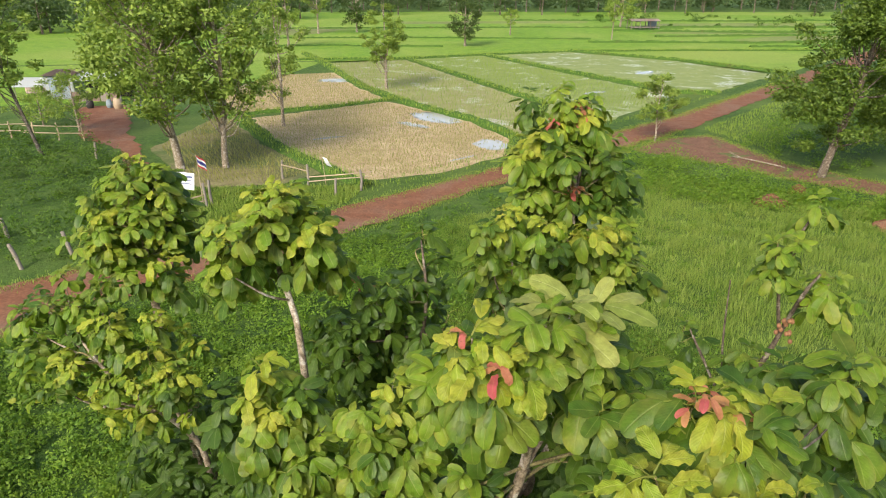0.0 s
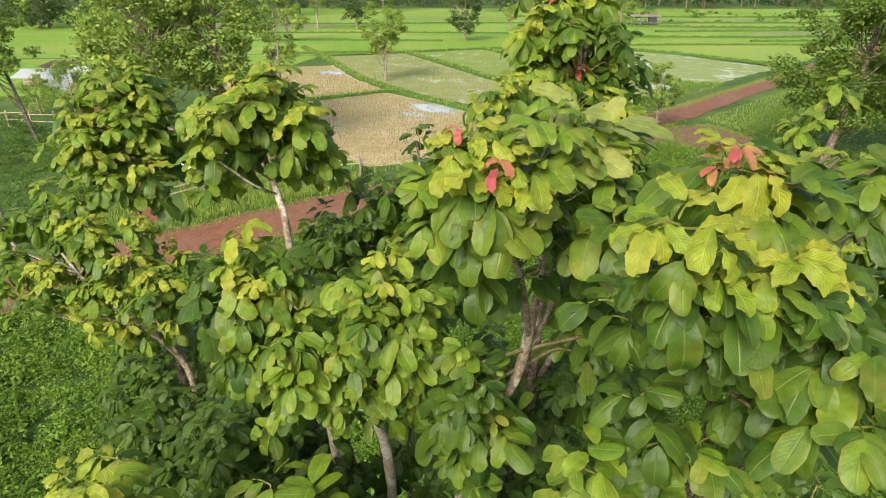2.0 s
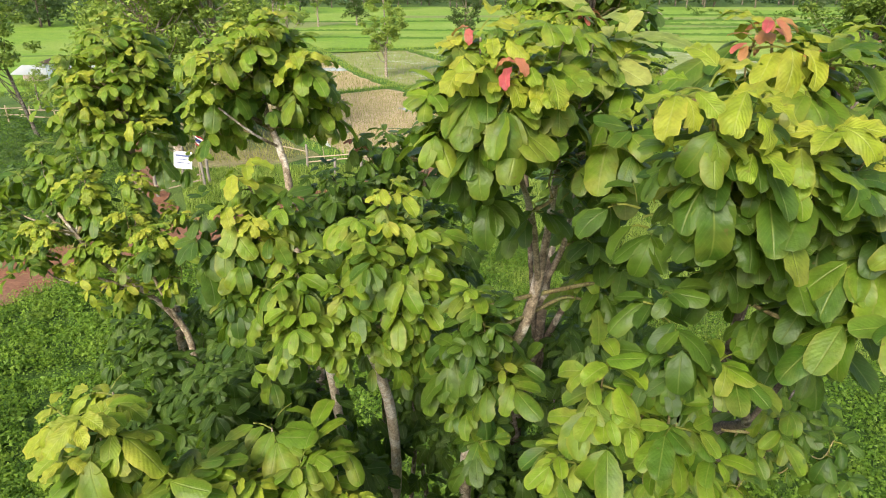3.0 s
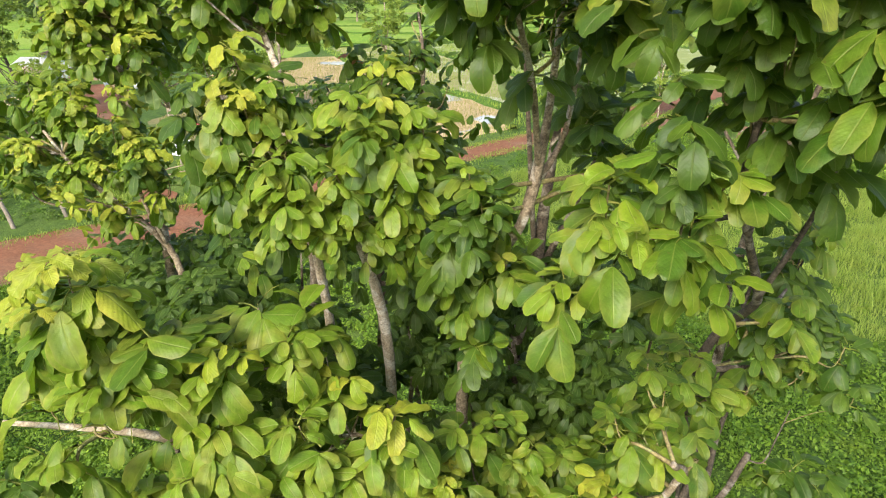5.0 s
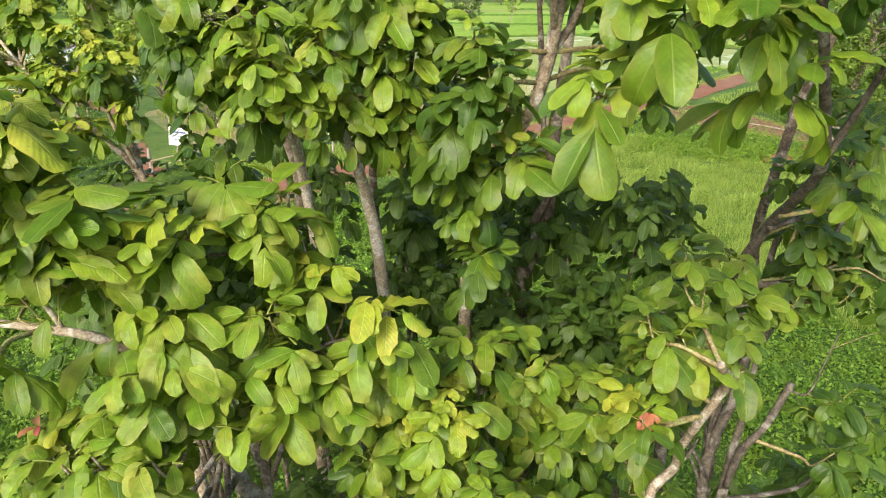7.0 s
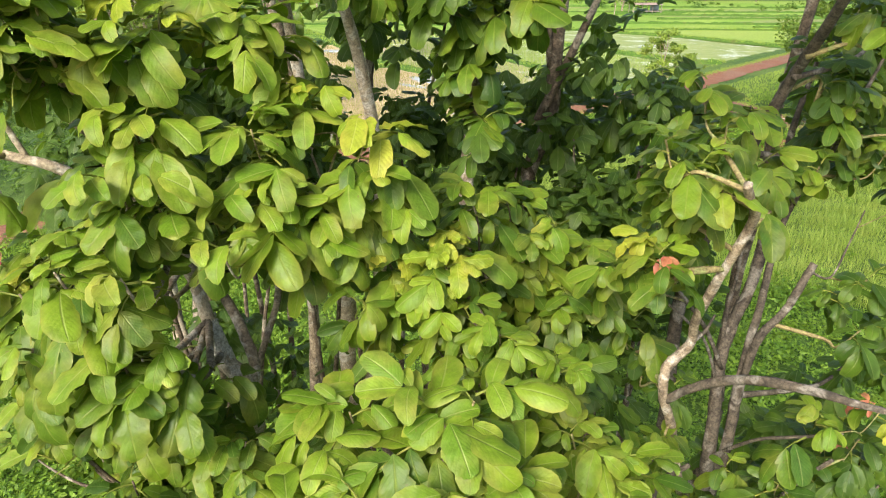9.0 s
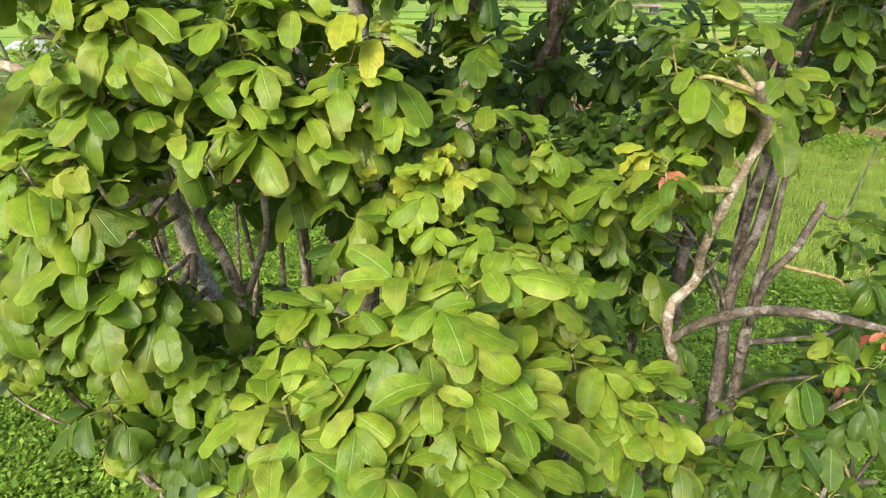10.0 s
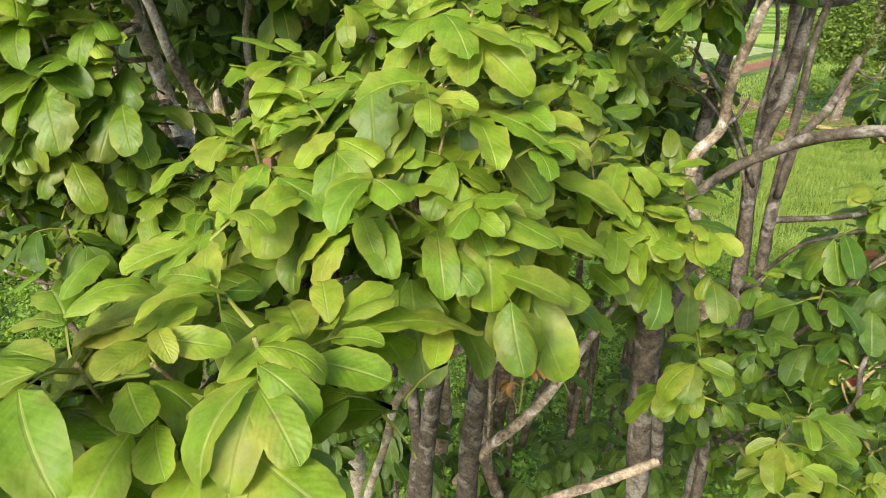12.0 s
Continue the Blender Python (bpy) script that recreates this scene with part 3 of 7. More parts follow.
CROWN_OPENINGS = [
    (0.16, 0.83, 9.53, 0.43, 2.35, 8.82, 0.040, 0.109),
    (0.25, 1.15, 9.55, 0.51, 2.37, 9.16, 0.042, 0.084),
    (0.37, 1.07, 9.43, 1.26, 3.87, 8.15, 0.035, 0.121),
    (0.02, 0.29, 6.87, -0.02, 1.21, 6.10, 0.030, 0.121),
    (0.05, 0.28, 6.86, 0.10, 1.18, 6.07, 0.029, 0.114),
    (0.01, 0.28, 6.85, -0.08, 1.15, 6.04, 0.025, 0.100),
    (0.04, 0.31, 6.89, 0.05, 1.19, 6.24, 0.025, 0.094),
    (-0.19, 0.50, 7.77, -0.76, 1.89, 6.99, 0.029, 0.113),
    (-0.21, 0.50, 7.80, -0.83, 1.87, 7.11, 0.023, 0.084),
    (-0.17, 0.48, 7.74, -0.70, 1.84, 6.85, 0.027, 0.103),
    (-0.16, 0.51, 7.77, -0.66, 1.97, 6.94, 0.024, 0.094),
]
OPENINGS = SUNLIT_OPENINGS + HIGH_OPENINGS + MIDDLE_OPENINGS + MIDDLE_MORE_OPENINGS + LOW_OPENINGS + LOWEST_OPENINGS + LOWEST_MORE_OPENINGS + LIMB_OPENINGS + FORK_OPENINGS + CROWN_OPENINGS


def clear(leaves):
    """Drops the leaves inside the openings, cut to fit the camera's view and to light limbs: tapering lines, each from
    a to b.
    """
    if not leaves or not OPENINGS:
        return leaves
    mid = np.array([leaf[2] @ Vector((0, 0.5, 0)) for leaf in leaves])
    keep = np.ones(len(leaves), bool)
    for ax, ay, az, bx, by, bz, ra, rb in OPENINGS:
        p, d = np.array((ax, ay, az)), np.array((bx - ax, by - ay, bz - az))
        f = (mid - p) @ d / (d @ d)
        off = np.linalg.norm(mid - p - f[:, None] * d, axis=1)
        keep &= ~((f > 0) & (f < 1) & (off < ra + (rb - ra) * f))
    return [leaf for leaf, k in zip(leaves, keep) if k]


def shrub(seed, place, top, radius, shoots, label, size=0.17, low=0.45):
    """A dark, dense bush or sapling, the thicket's shade put into its leaf colour: a few stems and many leafy shoots in
    a rough dome.
    """
    rng = np.random.default_rng(seed)
    base = np.array((*place, 0.0))
    ob = thing("sapling", base, label, "sapling", "saplings in the thicket")
    leaves = []
    for n in range(shoots):
        a, r = rng.uniform(0, 6.28), math.sqrt(rng.uniform(0, 1))
        z = top - min(0.13 * top, 0.4) * r * r - rng.uniform(0, min(top * low, 0.8)) * (0.25 + 0.75 * rng.uniform())
        tip = base + np.array((radius * r * math.cos(a), radius * r * math.sin(a), z))
        axis = np.array((0.5 * r * math.cos(a), 0.5 * r * math.sin(a), 1.0)) + rng.normal(0, 0.15, 3)
        axis /= np.linalg.norm(axis)
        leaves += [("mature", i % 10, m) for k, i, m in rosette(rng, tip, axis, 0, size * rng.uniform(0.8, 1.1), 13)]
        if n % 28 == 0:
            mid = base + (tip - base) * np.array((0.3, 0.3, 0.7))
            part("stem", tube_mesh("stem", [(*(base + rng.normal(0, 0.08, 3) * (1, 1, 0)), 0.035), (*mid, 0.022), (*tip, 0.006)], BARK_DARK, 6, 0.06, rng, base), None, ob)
    joined_leaves("foliage", clear(leaves), ob, base, mats=LEAF_SHRUB_SHADE, shapes=BLADES_THIN)
    return ob


def crooked(rng, line, step=0.42, sway=0.034):
    """The same stem with small kinks between its bends."""
    out = [line[0]]
    for a, b in zip(line[:-1], line[1:]):
        n = max(1, int(math.dist(a[:3], b[:3]) / step))
        for i in range(1, n + 1):
            f = i / n
            kink = rng.normal(0, sway, 3) * (1, 1, 0.3) if i < n else np.zeros(3)
            out.append(tuple(a[c] + (b[c] - a[c]) * f + kink[c] for c in range(3)) + ((a[3] + (b[3] - a[3]) * f) * rng.uniform(0.92, 1.1),))
    return out


def near_tree(seed, base, stems, tips, label, size=0.17, count=16, bark=BARK_PALE, extra=1.5, deep=0.25, wide=0.14, crowns=(), light_share=0.0, kink=0.034, perk=0.0, fine=False, shade=0.5, pale=(), pale_bark=BARK_PALE_SUNLIT):
    """A slim tree with large leaves: stems and limbs as tapered wood, a leafy shoot at each tip, more shoots under and
    behind them. Styles of tips: 0 mature, 1 light, 2 red-topped, 3 dry, 4 crinkled and yellow-green, 5 dark, for
    dark-leaved trees and for shade put into the colour, 6 an upright pale whorl.
    """
    rng = np.random.default_rng(seed)
    tree = thing("broadleaf_tree", base, label, "tree", "young trees in the thicket")
    base = np.array(base, float)
    tips = list(tips)
    for cx, cy, cz, r, n, style in crowns:  # umbrella-shaped tops
        for i in range(n):
            a, f = 2.4 * i + rng.uniform(-0.3, 0.3), math.sqrt((i + 0.5) / n)
            tips.append((cx + r * f * math.cos(a), cy + r * f * math.sin(a), cz + r * (0.5 - 1.0 * f * f) + rng.normal(0, 0.03), style if rng.uniform() < 0.75 else 0))
    nodes = []
    for i, s in enumerate(stems):
        s = crooked(rng, s, sway=kink)
        part("trunk", tube_mesh("trunk", s, pale_bark if i in pale else bark, 10, 0.10, rng, base), None, tree)
        for a, b in zip(s[:-1], s[1:]):
            for f in (0.0, 0.5):
                nodes.append([a[i] + (b[i] - a[i]) * f for i in range(4)])
    nodes = np.array(nodes)
    leaves, hidden, stalks = [], [], []
    for n, (x, y, z, style) in enumerate(tips):
        tip = np.array((x, y, z - 0.02))
        gap = nodes[:, :3] - tip
        cost = np.linalg.norm(gap, axis=1) + 2.0 * np.maximum(gap[:, 2] + 0.12, 0)
        root = nodes[int(np.argmin(cost))]
        d = tip - root[:3]
        reach = np.linalg.norm(d)
        flat = d / (reach + 1e-6)
        axis = np.array((flat[0] * 0.45, flat[1] * 0.45 - 0.15, 1.0)) + rng.normal(0, 0.15, 3)
        axis /= np.linalg.norm(axis)
        limb_part = tree
        if reach > 0.08:
            r = min(root[3] * 0.7, 0.007 + 0.012 * reach)
            mid = root[:3] + d * 0.5 + np.array((flat[0], flat[1], 0)) * 0.1 * reach - np.array((0, 0, 0.12 * reach)) + rng.normal(0, 0.03, 3)
            limb = [(*root[:3], r), (*mid, r * 0.75), (*(tip - axis * 0.16), r * 0.45), (*(tip - axis * 0.03), 0.0035)]
            limb_part = part("branch", tube_mesh("branch", limb, BARK_TWIG if reach < 0.5 else bark, 6, 0.06, rng, base), None, tree)
        # Lighter colour in place of sunlight on part of the mature shoots.
        if style == 0 and rng.uniform() < light_share:
            style = 1
        big = size * rng.uniform(0.9, 1.12)
        leaves += [(*leaf, limb_part) for leaf in rosette(rng, tip, axis, style, big * (0.42 if style == 3 else 1), 4 if style == 3 else count + int(rng.integers(-2, 3)), stalks, perk)]
        if style == 3:
            continue
        for e in range(int(extra + rng.uniform(0, 1))):
            low = tip + np.array((rng.normal(0, wide), rng.normal(0.5 * wide, 0.8 * wide), -rng.uniform(0.04, deep)))
            # Under-shoots: a share of them has shade put into the leaf colour.
            young = (4 if style == 4 else 1) if style in (1, 2, 4, 6) and rng.uniform() < 0.4 else (5 if style == 5 or rng.uniform() < shade else int(rng.uniform() < light_share))
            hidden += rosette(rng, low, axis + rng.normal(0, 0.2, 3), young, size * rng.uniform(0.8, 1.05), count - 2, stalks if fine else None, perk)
    shift = Matrix.Translation(-Vector(base))
    leaves, hidden = clear(leaves), clear(hidden)
    leaves.sort(key=lambda leaf: leaf[2].translation.y)
    for k, i, m, limb_part in leaves[:300]:
        ob = part("leaf", BLADE_MESH[k, i], None, limb_part)
        ob.matrix_basis = shift @ m
    joined_leaves("foliage", [leaf[:3] for leaf in leaves[300:]], tree, base)
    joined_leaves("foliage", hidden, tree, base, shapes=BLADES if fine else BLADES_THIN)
    part("stalk", mesh_from("stalk", *stalk_mesh(stalks, base), STALK), None, tree, kind="stuff")
    return tree


# ---------------------------------------------------------------- ground, road, paddies
def sheet(name, outline, z, mat, label, category, edge=0.0, seed=1, step=1.0):
    """A flat piece of ground with an uneven edge, from its outline in the plan."""
    rng = np.random.default_rng(seed)
    pts = []
    for (x0, y0), (x1, y1) in zip(outline, outline[1:] + outline[:1]):
        d = math.hypot(x1 - x0, y1 - y0)
        n = max(1, int(d / step))
        for i in range(n):
            f = i / n
            pts.append((x0 + (x1 - x0) * f + rng.normal(0, edge), y0 + (y1 - y0) * f + rng.normal(0, edge)))
    bm = bmesh.new()
    bm.faces.new([bm.verts.new((x, y, z)) for x, y in pts])
    bmesh.ops.triangulate(bm, faces=bm.faces[:])
    me = bpy.data.meshes.new(name)
    bm.to_mesh(me)
    bm.free()
    me.materials.append(mat)
    if me.polygons[0].normal.z < 0:
        me.flip_normals()
    return tagged(new(name, me), label, category, kind="structure")


def ground_sheet():
    xs = np.unique(np.concatenate((np.linspace(-2500, -60, 12), np.linspace(-60, 60, 61), np.linspace(60, 2500, 12))))
    ys = np.unique(np.concatenate((np.linspace(-2500, -20, 8), np.linspace(-20, 100, 61), np.linspace(100, 2500, 14))))
    gx, gy = np.meshgrid(xs, ys)
    gz = np.where((np.abs(gx) < 60) & (gy < 30) & (gy > -20), 0.03 * np.sin(gx * 0.7) * np.sin(gy * 0.5) - 0.035, -0.01)
    w = len(xs)
    faces = [(j * w + i, j * w + i + 1, (j + 1) * w + i + 1, (j + 1) * w + i) for j in range(len(ys) - 1) for i in range(w - 1)]
    tagged(new("ground", mesh_from("ground", np.stack((gx, gy, gz), -1).reshape(-1, 3), faces, GROUND)), "uneven ground under green weeds and grass", "ground", kind="structure")


ground_sheet()
sheet("rice_field", [(-170, 72), (-24, 98), (-17.7, 96), (-5.5, 99.8), (6.4, 105), (21.4, 110.4), (34.8, 98), (44, 84), (200, 240), (200, 262), (-170, 262)], 0.0, LUSH, "bright green flooded rice field reaching the far trees", "field", 0.2, 2, 4.0)
sheet("rice_field", [(-70, 52), (-34, 62), (-20, 78), (-18, 95), (-24, 97.5), (-120, 78)], 0.012, LUSH, "green rice field behind the farm hut", "field", 0.2, 3, 3.0)
sheet("paddy_field", [(-16.4, 54.4), (-11.0, 43.9), (-6.3, 38.0), (-4.4, 35.9), (0.3, 37.8), (4.2, 41.6), (5.0, 46.6), (2.5, 52.6), (-2.5, 59.0), (-5.4, 62.5), (-11.6, 58.0)], 0.012, MUD, "straw-brown paddy field, half dried out, with thin seedlings", "field", 0.12, 4)
sheet("paddy_field", [(-18.6, 57.0), (-16.3, 56.2), (-11.6, 59.7), (-5.6, 64.0), (-9.2, 71.2), (-14.0, 84.0), (-21.0, 82.0), (-24.0, 66.0)], 0.012, MUD, "upper straw-brown paddy field with standing seedlings", "field", 0.12, 5)
sheet("paddy_field", [(-19.4, 56.0), (-12.0, 43.4), (-7.4, 37.4), (-9.5, 35.0), (-14.0, 34.6), (-20.5, 43.5)], 0.012, OLIVE, "olive-brown paddy field beside the fence", "field", 0.12, 6)
sheet("paddy_field", [(-17.0, 94.0), (-8.2, 72.2), (-1.8, 60.4), (3.3, 53.8), (5.9, 48.0), (9.2, 61.0), (0.7, 82.6), (-5.9, 98.5)], 0.012, WET, "flooded paddy field with pale seedlings", "field", 0.12, 7)
sheet("paddy_field", [(-4.9, 99.0), (1.7, 83.8), (10.1, 62.6), (8.0, 49.0), (12.0, 50.6), (24.0, 66.4), (15.4, 83.8), (6.2, 104.2)], 0.012, SPARSE, "flooded paddy field, green seedlings over water with painted sky reflection", "field", 0.12, 8)
sheet("paddy_field", [(7.0, 104.6), (16.2, 85.0), (25.3, 68.4), (28.4, 67.6), (42.0, 82.0), (34.3, 96.8), (21.0, 109.8)], 0.012, SPARSE, "sparse green paddy field by the road", "field", 0.12, 9)
for i, (cx, cy, w, h, turn) in enumerate(((-0.6, 54.6, 3.0, 1.5, -0.9), (-2.4, 51.6, 1.8, 0.5, -0.7), (3.5, 44.8, 1.2, 1.7, 0.4), (-8.5, 47.0, 1.3, 0.25, 0.5), (1.3, 41.0, 1.2, 0.18, 0.7), (-12.5, 77.0, 2.6, 1.6, 0.1), (-3.0, 62.0, 0.6, 0.2, 0.0), (16.0, 68.0, 1.6, 0.6, 0.6), (26.0, 84.0, 2.2, 0.8, 0.8))):
    pts = [(cx + w * math.cos(a) * math.cos(turn) - h * math.sin(a) * math.sin(turn), cy + w * math.cos(a) * math.sin(turn) + h * math.sin(a) * math.cos(turn)) for a in np.linspace(0, 6.28, 15)[:-1]]
    sheet("puddle", pts, 0.022, WATER, "shallow puddle lying in the paddy, mirrored sky painted into its whitish colour", "water", 0.12 * min(1.0, h), 20 + i, 0.3)

for pts, label in (([(46, 150), (70, 149), (110, 156), (118, 162), (75, 156), (50, 156)], "pale yellowing strip of rice"), ([(62, 126), (100, 133), (120, 142), (110, 148), (70, 142), (58, 134)], "light green strip of rice"), ([(50, 176), (120, 176), (150, 190), (60, 188)], "straw-tinted strip of far rice"), ([(-60, 150), (-30, 146), (-22, 172), (-70, 176)], "yellowish strip of rice"), ([(-10, 186), (40, 190), (44, 200), (-14, 198)], "yellowish strip of far rice")):
    sheet("rice_strip", pts, 0.02, PALE_RICE, label, "field", 0.4, 41, 3.0)

road_left = [(-30.0, 11.0), (-17.0, 21.7), (-15.3, 23.0), (-12.0, 25.6), (-5.1, 31.3), (-0.8, 35.0), (4.2, 39.4), (13.0, 48.6), (20.6, 55.6), (41.3, 78.0), (90.0, 131.0)]
road_right = [(94.0, 128.0), (39.4, 72.0), (18.9, 49.4), (12.5, 43.4), (2.1, 34.3), (-1.0, 30.9), (-4.6, 27.1), (-9.3, 22.7), (-13.1, 20.1), (-14.6, 17.8), (-27.0, 6.0)]
sheet("road", road_left + road_right, 0.035, EARTH, "red laterite dirt road between fields", "road", 0.13, 31, 0.7)
sheet("side_track", [(13.0, 43.4), (17.2, 47.2), (20.4, 47.6), (21.2, 44.4), (21.8, 40.4), (25.0, 36.0), (40.0, 24.6), (38.6, 21.5), (23.6, 33.2), (20.4, 36.0), (17.8, 39.4), (14.6, 41.8)], 0.03, TRACK, "dusty side track joining the road", "road", 0.16, 32, 0.6)
sheet("farm_track", [(-12.2, 27.2), (-13.4, 26.4), (-18.4, 35.8), (-22.6, 43.4), (-27.4, 47.2), (-34.0, 59.6), (-29.6, 60.6), (-24.2, 48.2), (-21.5, 44.2), (-17.5, 36.2)], 0.032, EARTH, "red earth track and yard by the farm hut", "road", 0.14, 33, 0.6)


def dike(line, width, height, seed):
    """A low grassy bank along a line."""
    rng = np.random.default_rng(seed)
    pts = []
    for (x0, y0), (x1, y1) in zip(line[:-1], line[1:]):
        n = max(2, int(math.hypot(x1 - x0, y1 - y0) / 0.8))
        pts += [(x0 + (x1 - x0) * i / n, y0 + (y1 - y0) * i / n) for i in range(n)]
    pts.append(line[-1])
    pts = np.array(pts)
    d = np.gradient(pts, axis=0)
    d /= np.linalg.norm(d, axis=1)[:, None]
    side = np.stack((d[:, 1], -d[:, 0]), 1)
    verts = []
    for p, s in zip(pts, side):
        w, h = width * rng.uniform(0.8, 1.25), height * rng.uniform(0.7, 1.3)
        for o, z in ((-1, 0.0), (-0.5, 0.8), (0, 1.0), (0.5, 0.8), (1, 0.0)):
            q = p + s * o * w / 2
            verts.append((q[0], q[1], z * h - 0.01))
    faces = [(i * 5 + j, i * 5 + j + 1, i * 5 + j + 6, i * 5 + j + 5) for i in range(len(pts) - 1) for j in range(4)]
    me = mesh_from("dike", verts, faces, DIKE)
    if me.polygons[0].normal.z < 0:
        me.flip_normals()
    tagged(new("dike", me), "grassy earth bank between paddies", "bank", kind="structure")
    return pts


DIKES = [
    ([(-20.0, 58.0), (-11.3, 43.5), (-6.8, 37.7), (-4.4, 34.8)], 1.0, 0.35),
    ([(-18.0, 56.0), (-11.7, 58.8), (-5.2, 63.3)], 0.7, 0.25),
    ([(-22.5, 107.0), (-17.7, 95.5), (-9.0, 71.7), (-2.3, 59.6), (2.7, 53.1), (5.5, 46.9), (4.6, 41.6)], 1.1, 0.4),
    ([(-5.5, 99.5), (1.2, 83.4), (9.6, 62.0), (7.0, 48.6)], 0.9, 0.35),
    ([(6.4, 105.0), (15.8, 84.5), (24.8, 67.8), (28.4, 66.8)], 0.9, 0.4),
    ([(21.4, 110.4), (34.8, 97.4), (43.1, 83.6)], 0.9, 0.4),
    ([(-24.0, 98.0), (-5.5, 99.6), (6.4, 105.0), (21.4, 110.4), (40.0, 112.0), (70.0, 112.0)], 0.8, 0.3),
]
dike_lines = [dike(line, w, h, 50 + i) for i, (line, w, h) in enumerate(DIKES)]
FAR_DIKES = [
    ([(28.0, 128.0), (60.0, 126.0), (100.0, 135.0)], 1.0, 0.4),
    ([(40.0, 158.0), (75.0, 152.0), (120.0, 158.0)], 1.0, 0.5),
    ([(-60.0, 118.0), (-20.0, 121.0), (0.0, 119.0)], 0.8, 0.3),
    ([(-60.0, 136.0), (-10.0, 139.0), (30.0, 135.0)], 0.7, 0.3),
    ([(-40.0, 166.0), (20.0, 171.0), (60.0, 167.0)], 0.8, 0.35),
    ([(45.0, 141.0), (100.0, 147.0), (150.0, 161.0)], 0.9, 0.4),
    ([(50.0, 171.0), (120.0, 171.0), (170.0, 186.0)], 1.0, 0.45),
    ([(20.0, 201.0), (90.0, 197.0), (160.0, 206.0)], 1.0, 0.5),
    ([(55.0, 118.5), (90.0, 121.5), (120.0, 128.0)], 0.8, 0.35),
]
for i, (line, w, h) in enumerate(FAR_DIKES):
    dike(line, w, h, 65 + i)


# ---------------------------------------------------------------- loose foliage in bulk
def leaf_cloud(name, centres, size, mat, rng, parent=None, label="", category="", kind="stuff", outward=None):
    """Small folded leaves, one at each centre, turned at random, as one mesh."""
    c = np.asarray(centres, float)
    n = len(c)
    d = rng.normal(0, 1, (n, 3))
    d[:, 2] = d[:, 2] * 0.6 - 0.15
    d /= np.linalg.norm(d, axis=1)[:, None]
    nrm = rng.normal(0, 0.6, (n, 3)) + np.array((0, -0.1, 0.7))
    if outward is not None:  # faces turned out of their clump
        nrm = rng.normal(0, 0.34, (n, 3)) + outward + np.array((0, 0, 0.45))
    s = np.cross(d, nrm)
    s /= np.linalg.norm(s, axis=1)[:, None] + 1e-9
    u = np.cross(s, d)
    L = (np.asarray(size) * rng.uniform(0.65, 1.3, n))[:, None]
    w = L * 0.275
    mid = c + d * L * 0.5
    v = np.stack((c, mid + s * w - u * w * 0.35, c + d * L - u * L * 0.12, mid - s * w - u * w * 0.35), 1).reshape(-1, 3)
    b = np.arange(n)[:, None] * 4
    f = np.concatenate((b + [0, 1, 2], b + [0, 2, 3]), 1).reshape(-1, 3)
    me = mesh_from(name, v, f, mat, smooth=False)
    if parent is None:
        return tagged(new(name, me), label, category, kind=kind)
    return part(name, me, None, parent, label, kind)


def blades_cloud(name, roots, height, mat, rng, label, category, width=0.02, lean=0.35):
    """Upright tapering blades, two joints each, as one mesh."""
    c = np.asarray(roots, float)
    n = len(c)
    a = rng.uniform(0, 6.28, n)
    h = (np.asarray(height) * rng.uniform(0.6, 1.25, n))
    out = np.stack((np.cos(a), np.sin(a), np.zeros(n)), 1)
    side = np.stack((-np.sin(a), np.cos(a), np.zeros(n)), 1) * (width * rng.uniform(0.7, 1.3, n))[:, None]
    l = rng.uniform(0.2, 1.0, n) * lean
    m = c + out * (h * l * 0.35)[:, None] + np.array((0, 0, 1)) * (h * 0.6)[:, None]
    t = c + out * (h * l)[:, None] + np.array((0, 0, 1)) * h[:, None]
    v = np.stack((c - side, c + side, m + side * 0.8, m - side * 0.8, t), 1).reshape(-1, 3)
    b = np.arange(n)[:, None] * 5
    f = np.concatenate((b + [0, 1, 2], b + [0, 2, 3], b + [3, 2, 4]), 1).reshape(-1, 3)
    me = mesh_from(name, v, f, mat, smooth=False)
    return tagged(new(name, me), label, category, kind="stuff")


def inside(x, y, poly):
    r = np.zeros(len(x), bool)
    for (x0, y0), (x1, y1) in zip(poly, poly[1:] + poly[:1]):
        cross = ((y0 > y) != (y1 > y)) & (x < (x1 - x0) * (y - y0) / (y1 - y0 + 1e-12) + x0)
        r ^= cross
    return r


ROAD = road_left + road_right
TRACK_AREA = [(13.0, 43.4), (17.2, 47.2), (20.4, 47.6), (21.2, 44.4), (21.8, 40.4), (25.0, 36.0), (40.0, 24.6), (38.6, 21.5), (23.6, 33.2), (20.4, 36.0), (17.8, 39.4), (14.6, 41.8)]
YARD = [(-11.6, 27.0), (-13.6, 26.0), (-17.8, 35.6), (-23.4, 44.4), (-28.6, 52.6), (-33.5, 59.0), (-29.0, 61.0), (-26.4, 53.6), (-21.2, 44.4), (-15.0, 34.4)]


def scatter(rng, area, count, avoid=(ROAD, TRACK_AREA, YARD)):
    """Random plan points in an outline, off the road and tracks."""
    a = np.array(area)
    x = rng.uniform(a[:, 0].min(), a[:, 0].max(), count * 2)
    y = rng.uniform(a[:, 1].min(), a[:, 1].max(), count * 2)
    ok = inside(x, y, area)
    for p in avoid:
        ok &= ~inside(x, y, p)
    return np.stack((x[ok], y[ok]), 1)[:count]


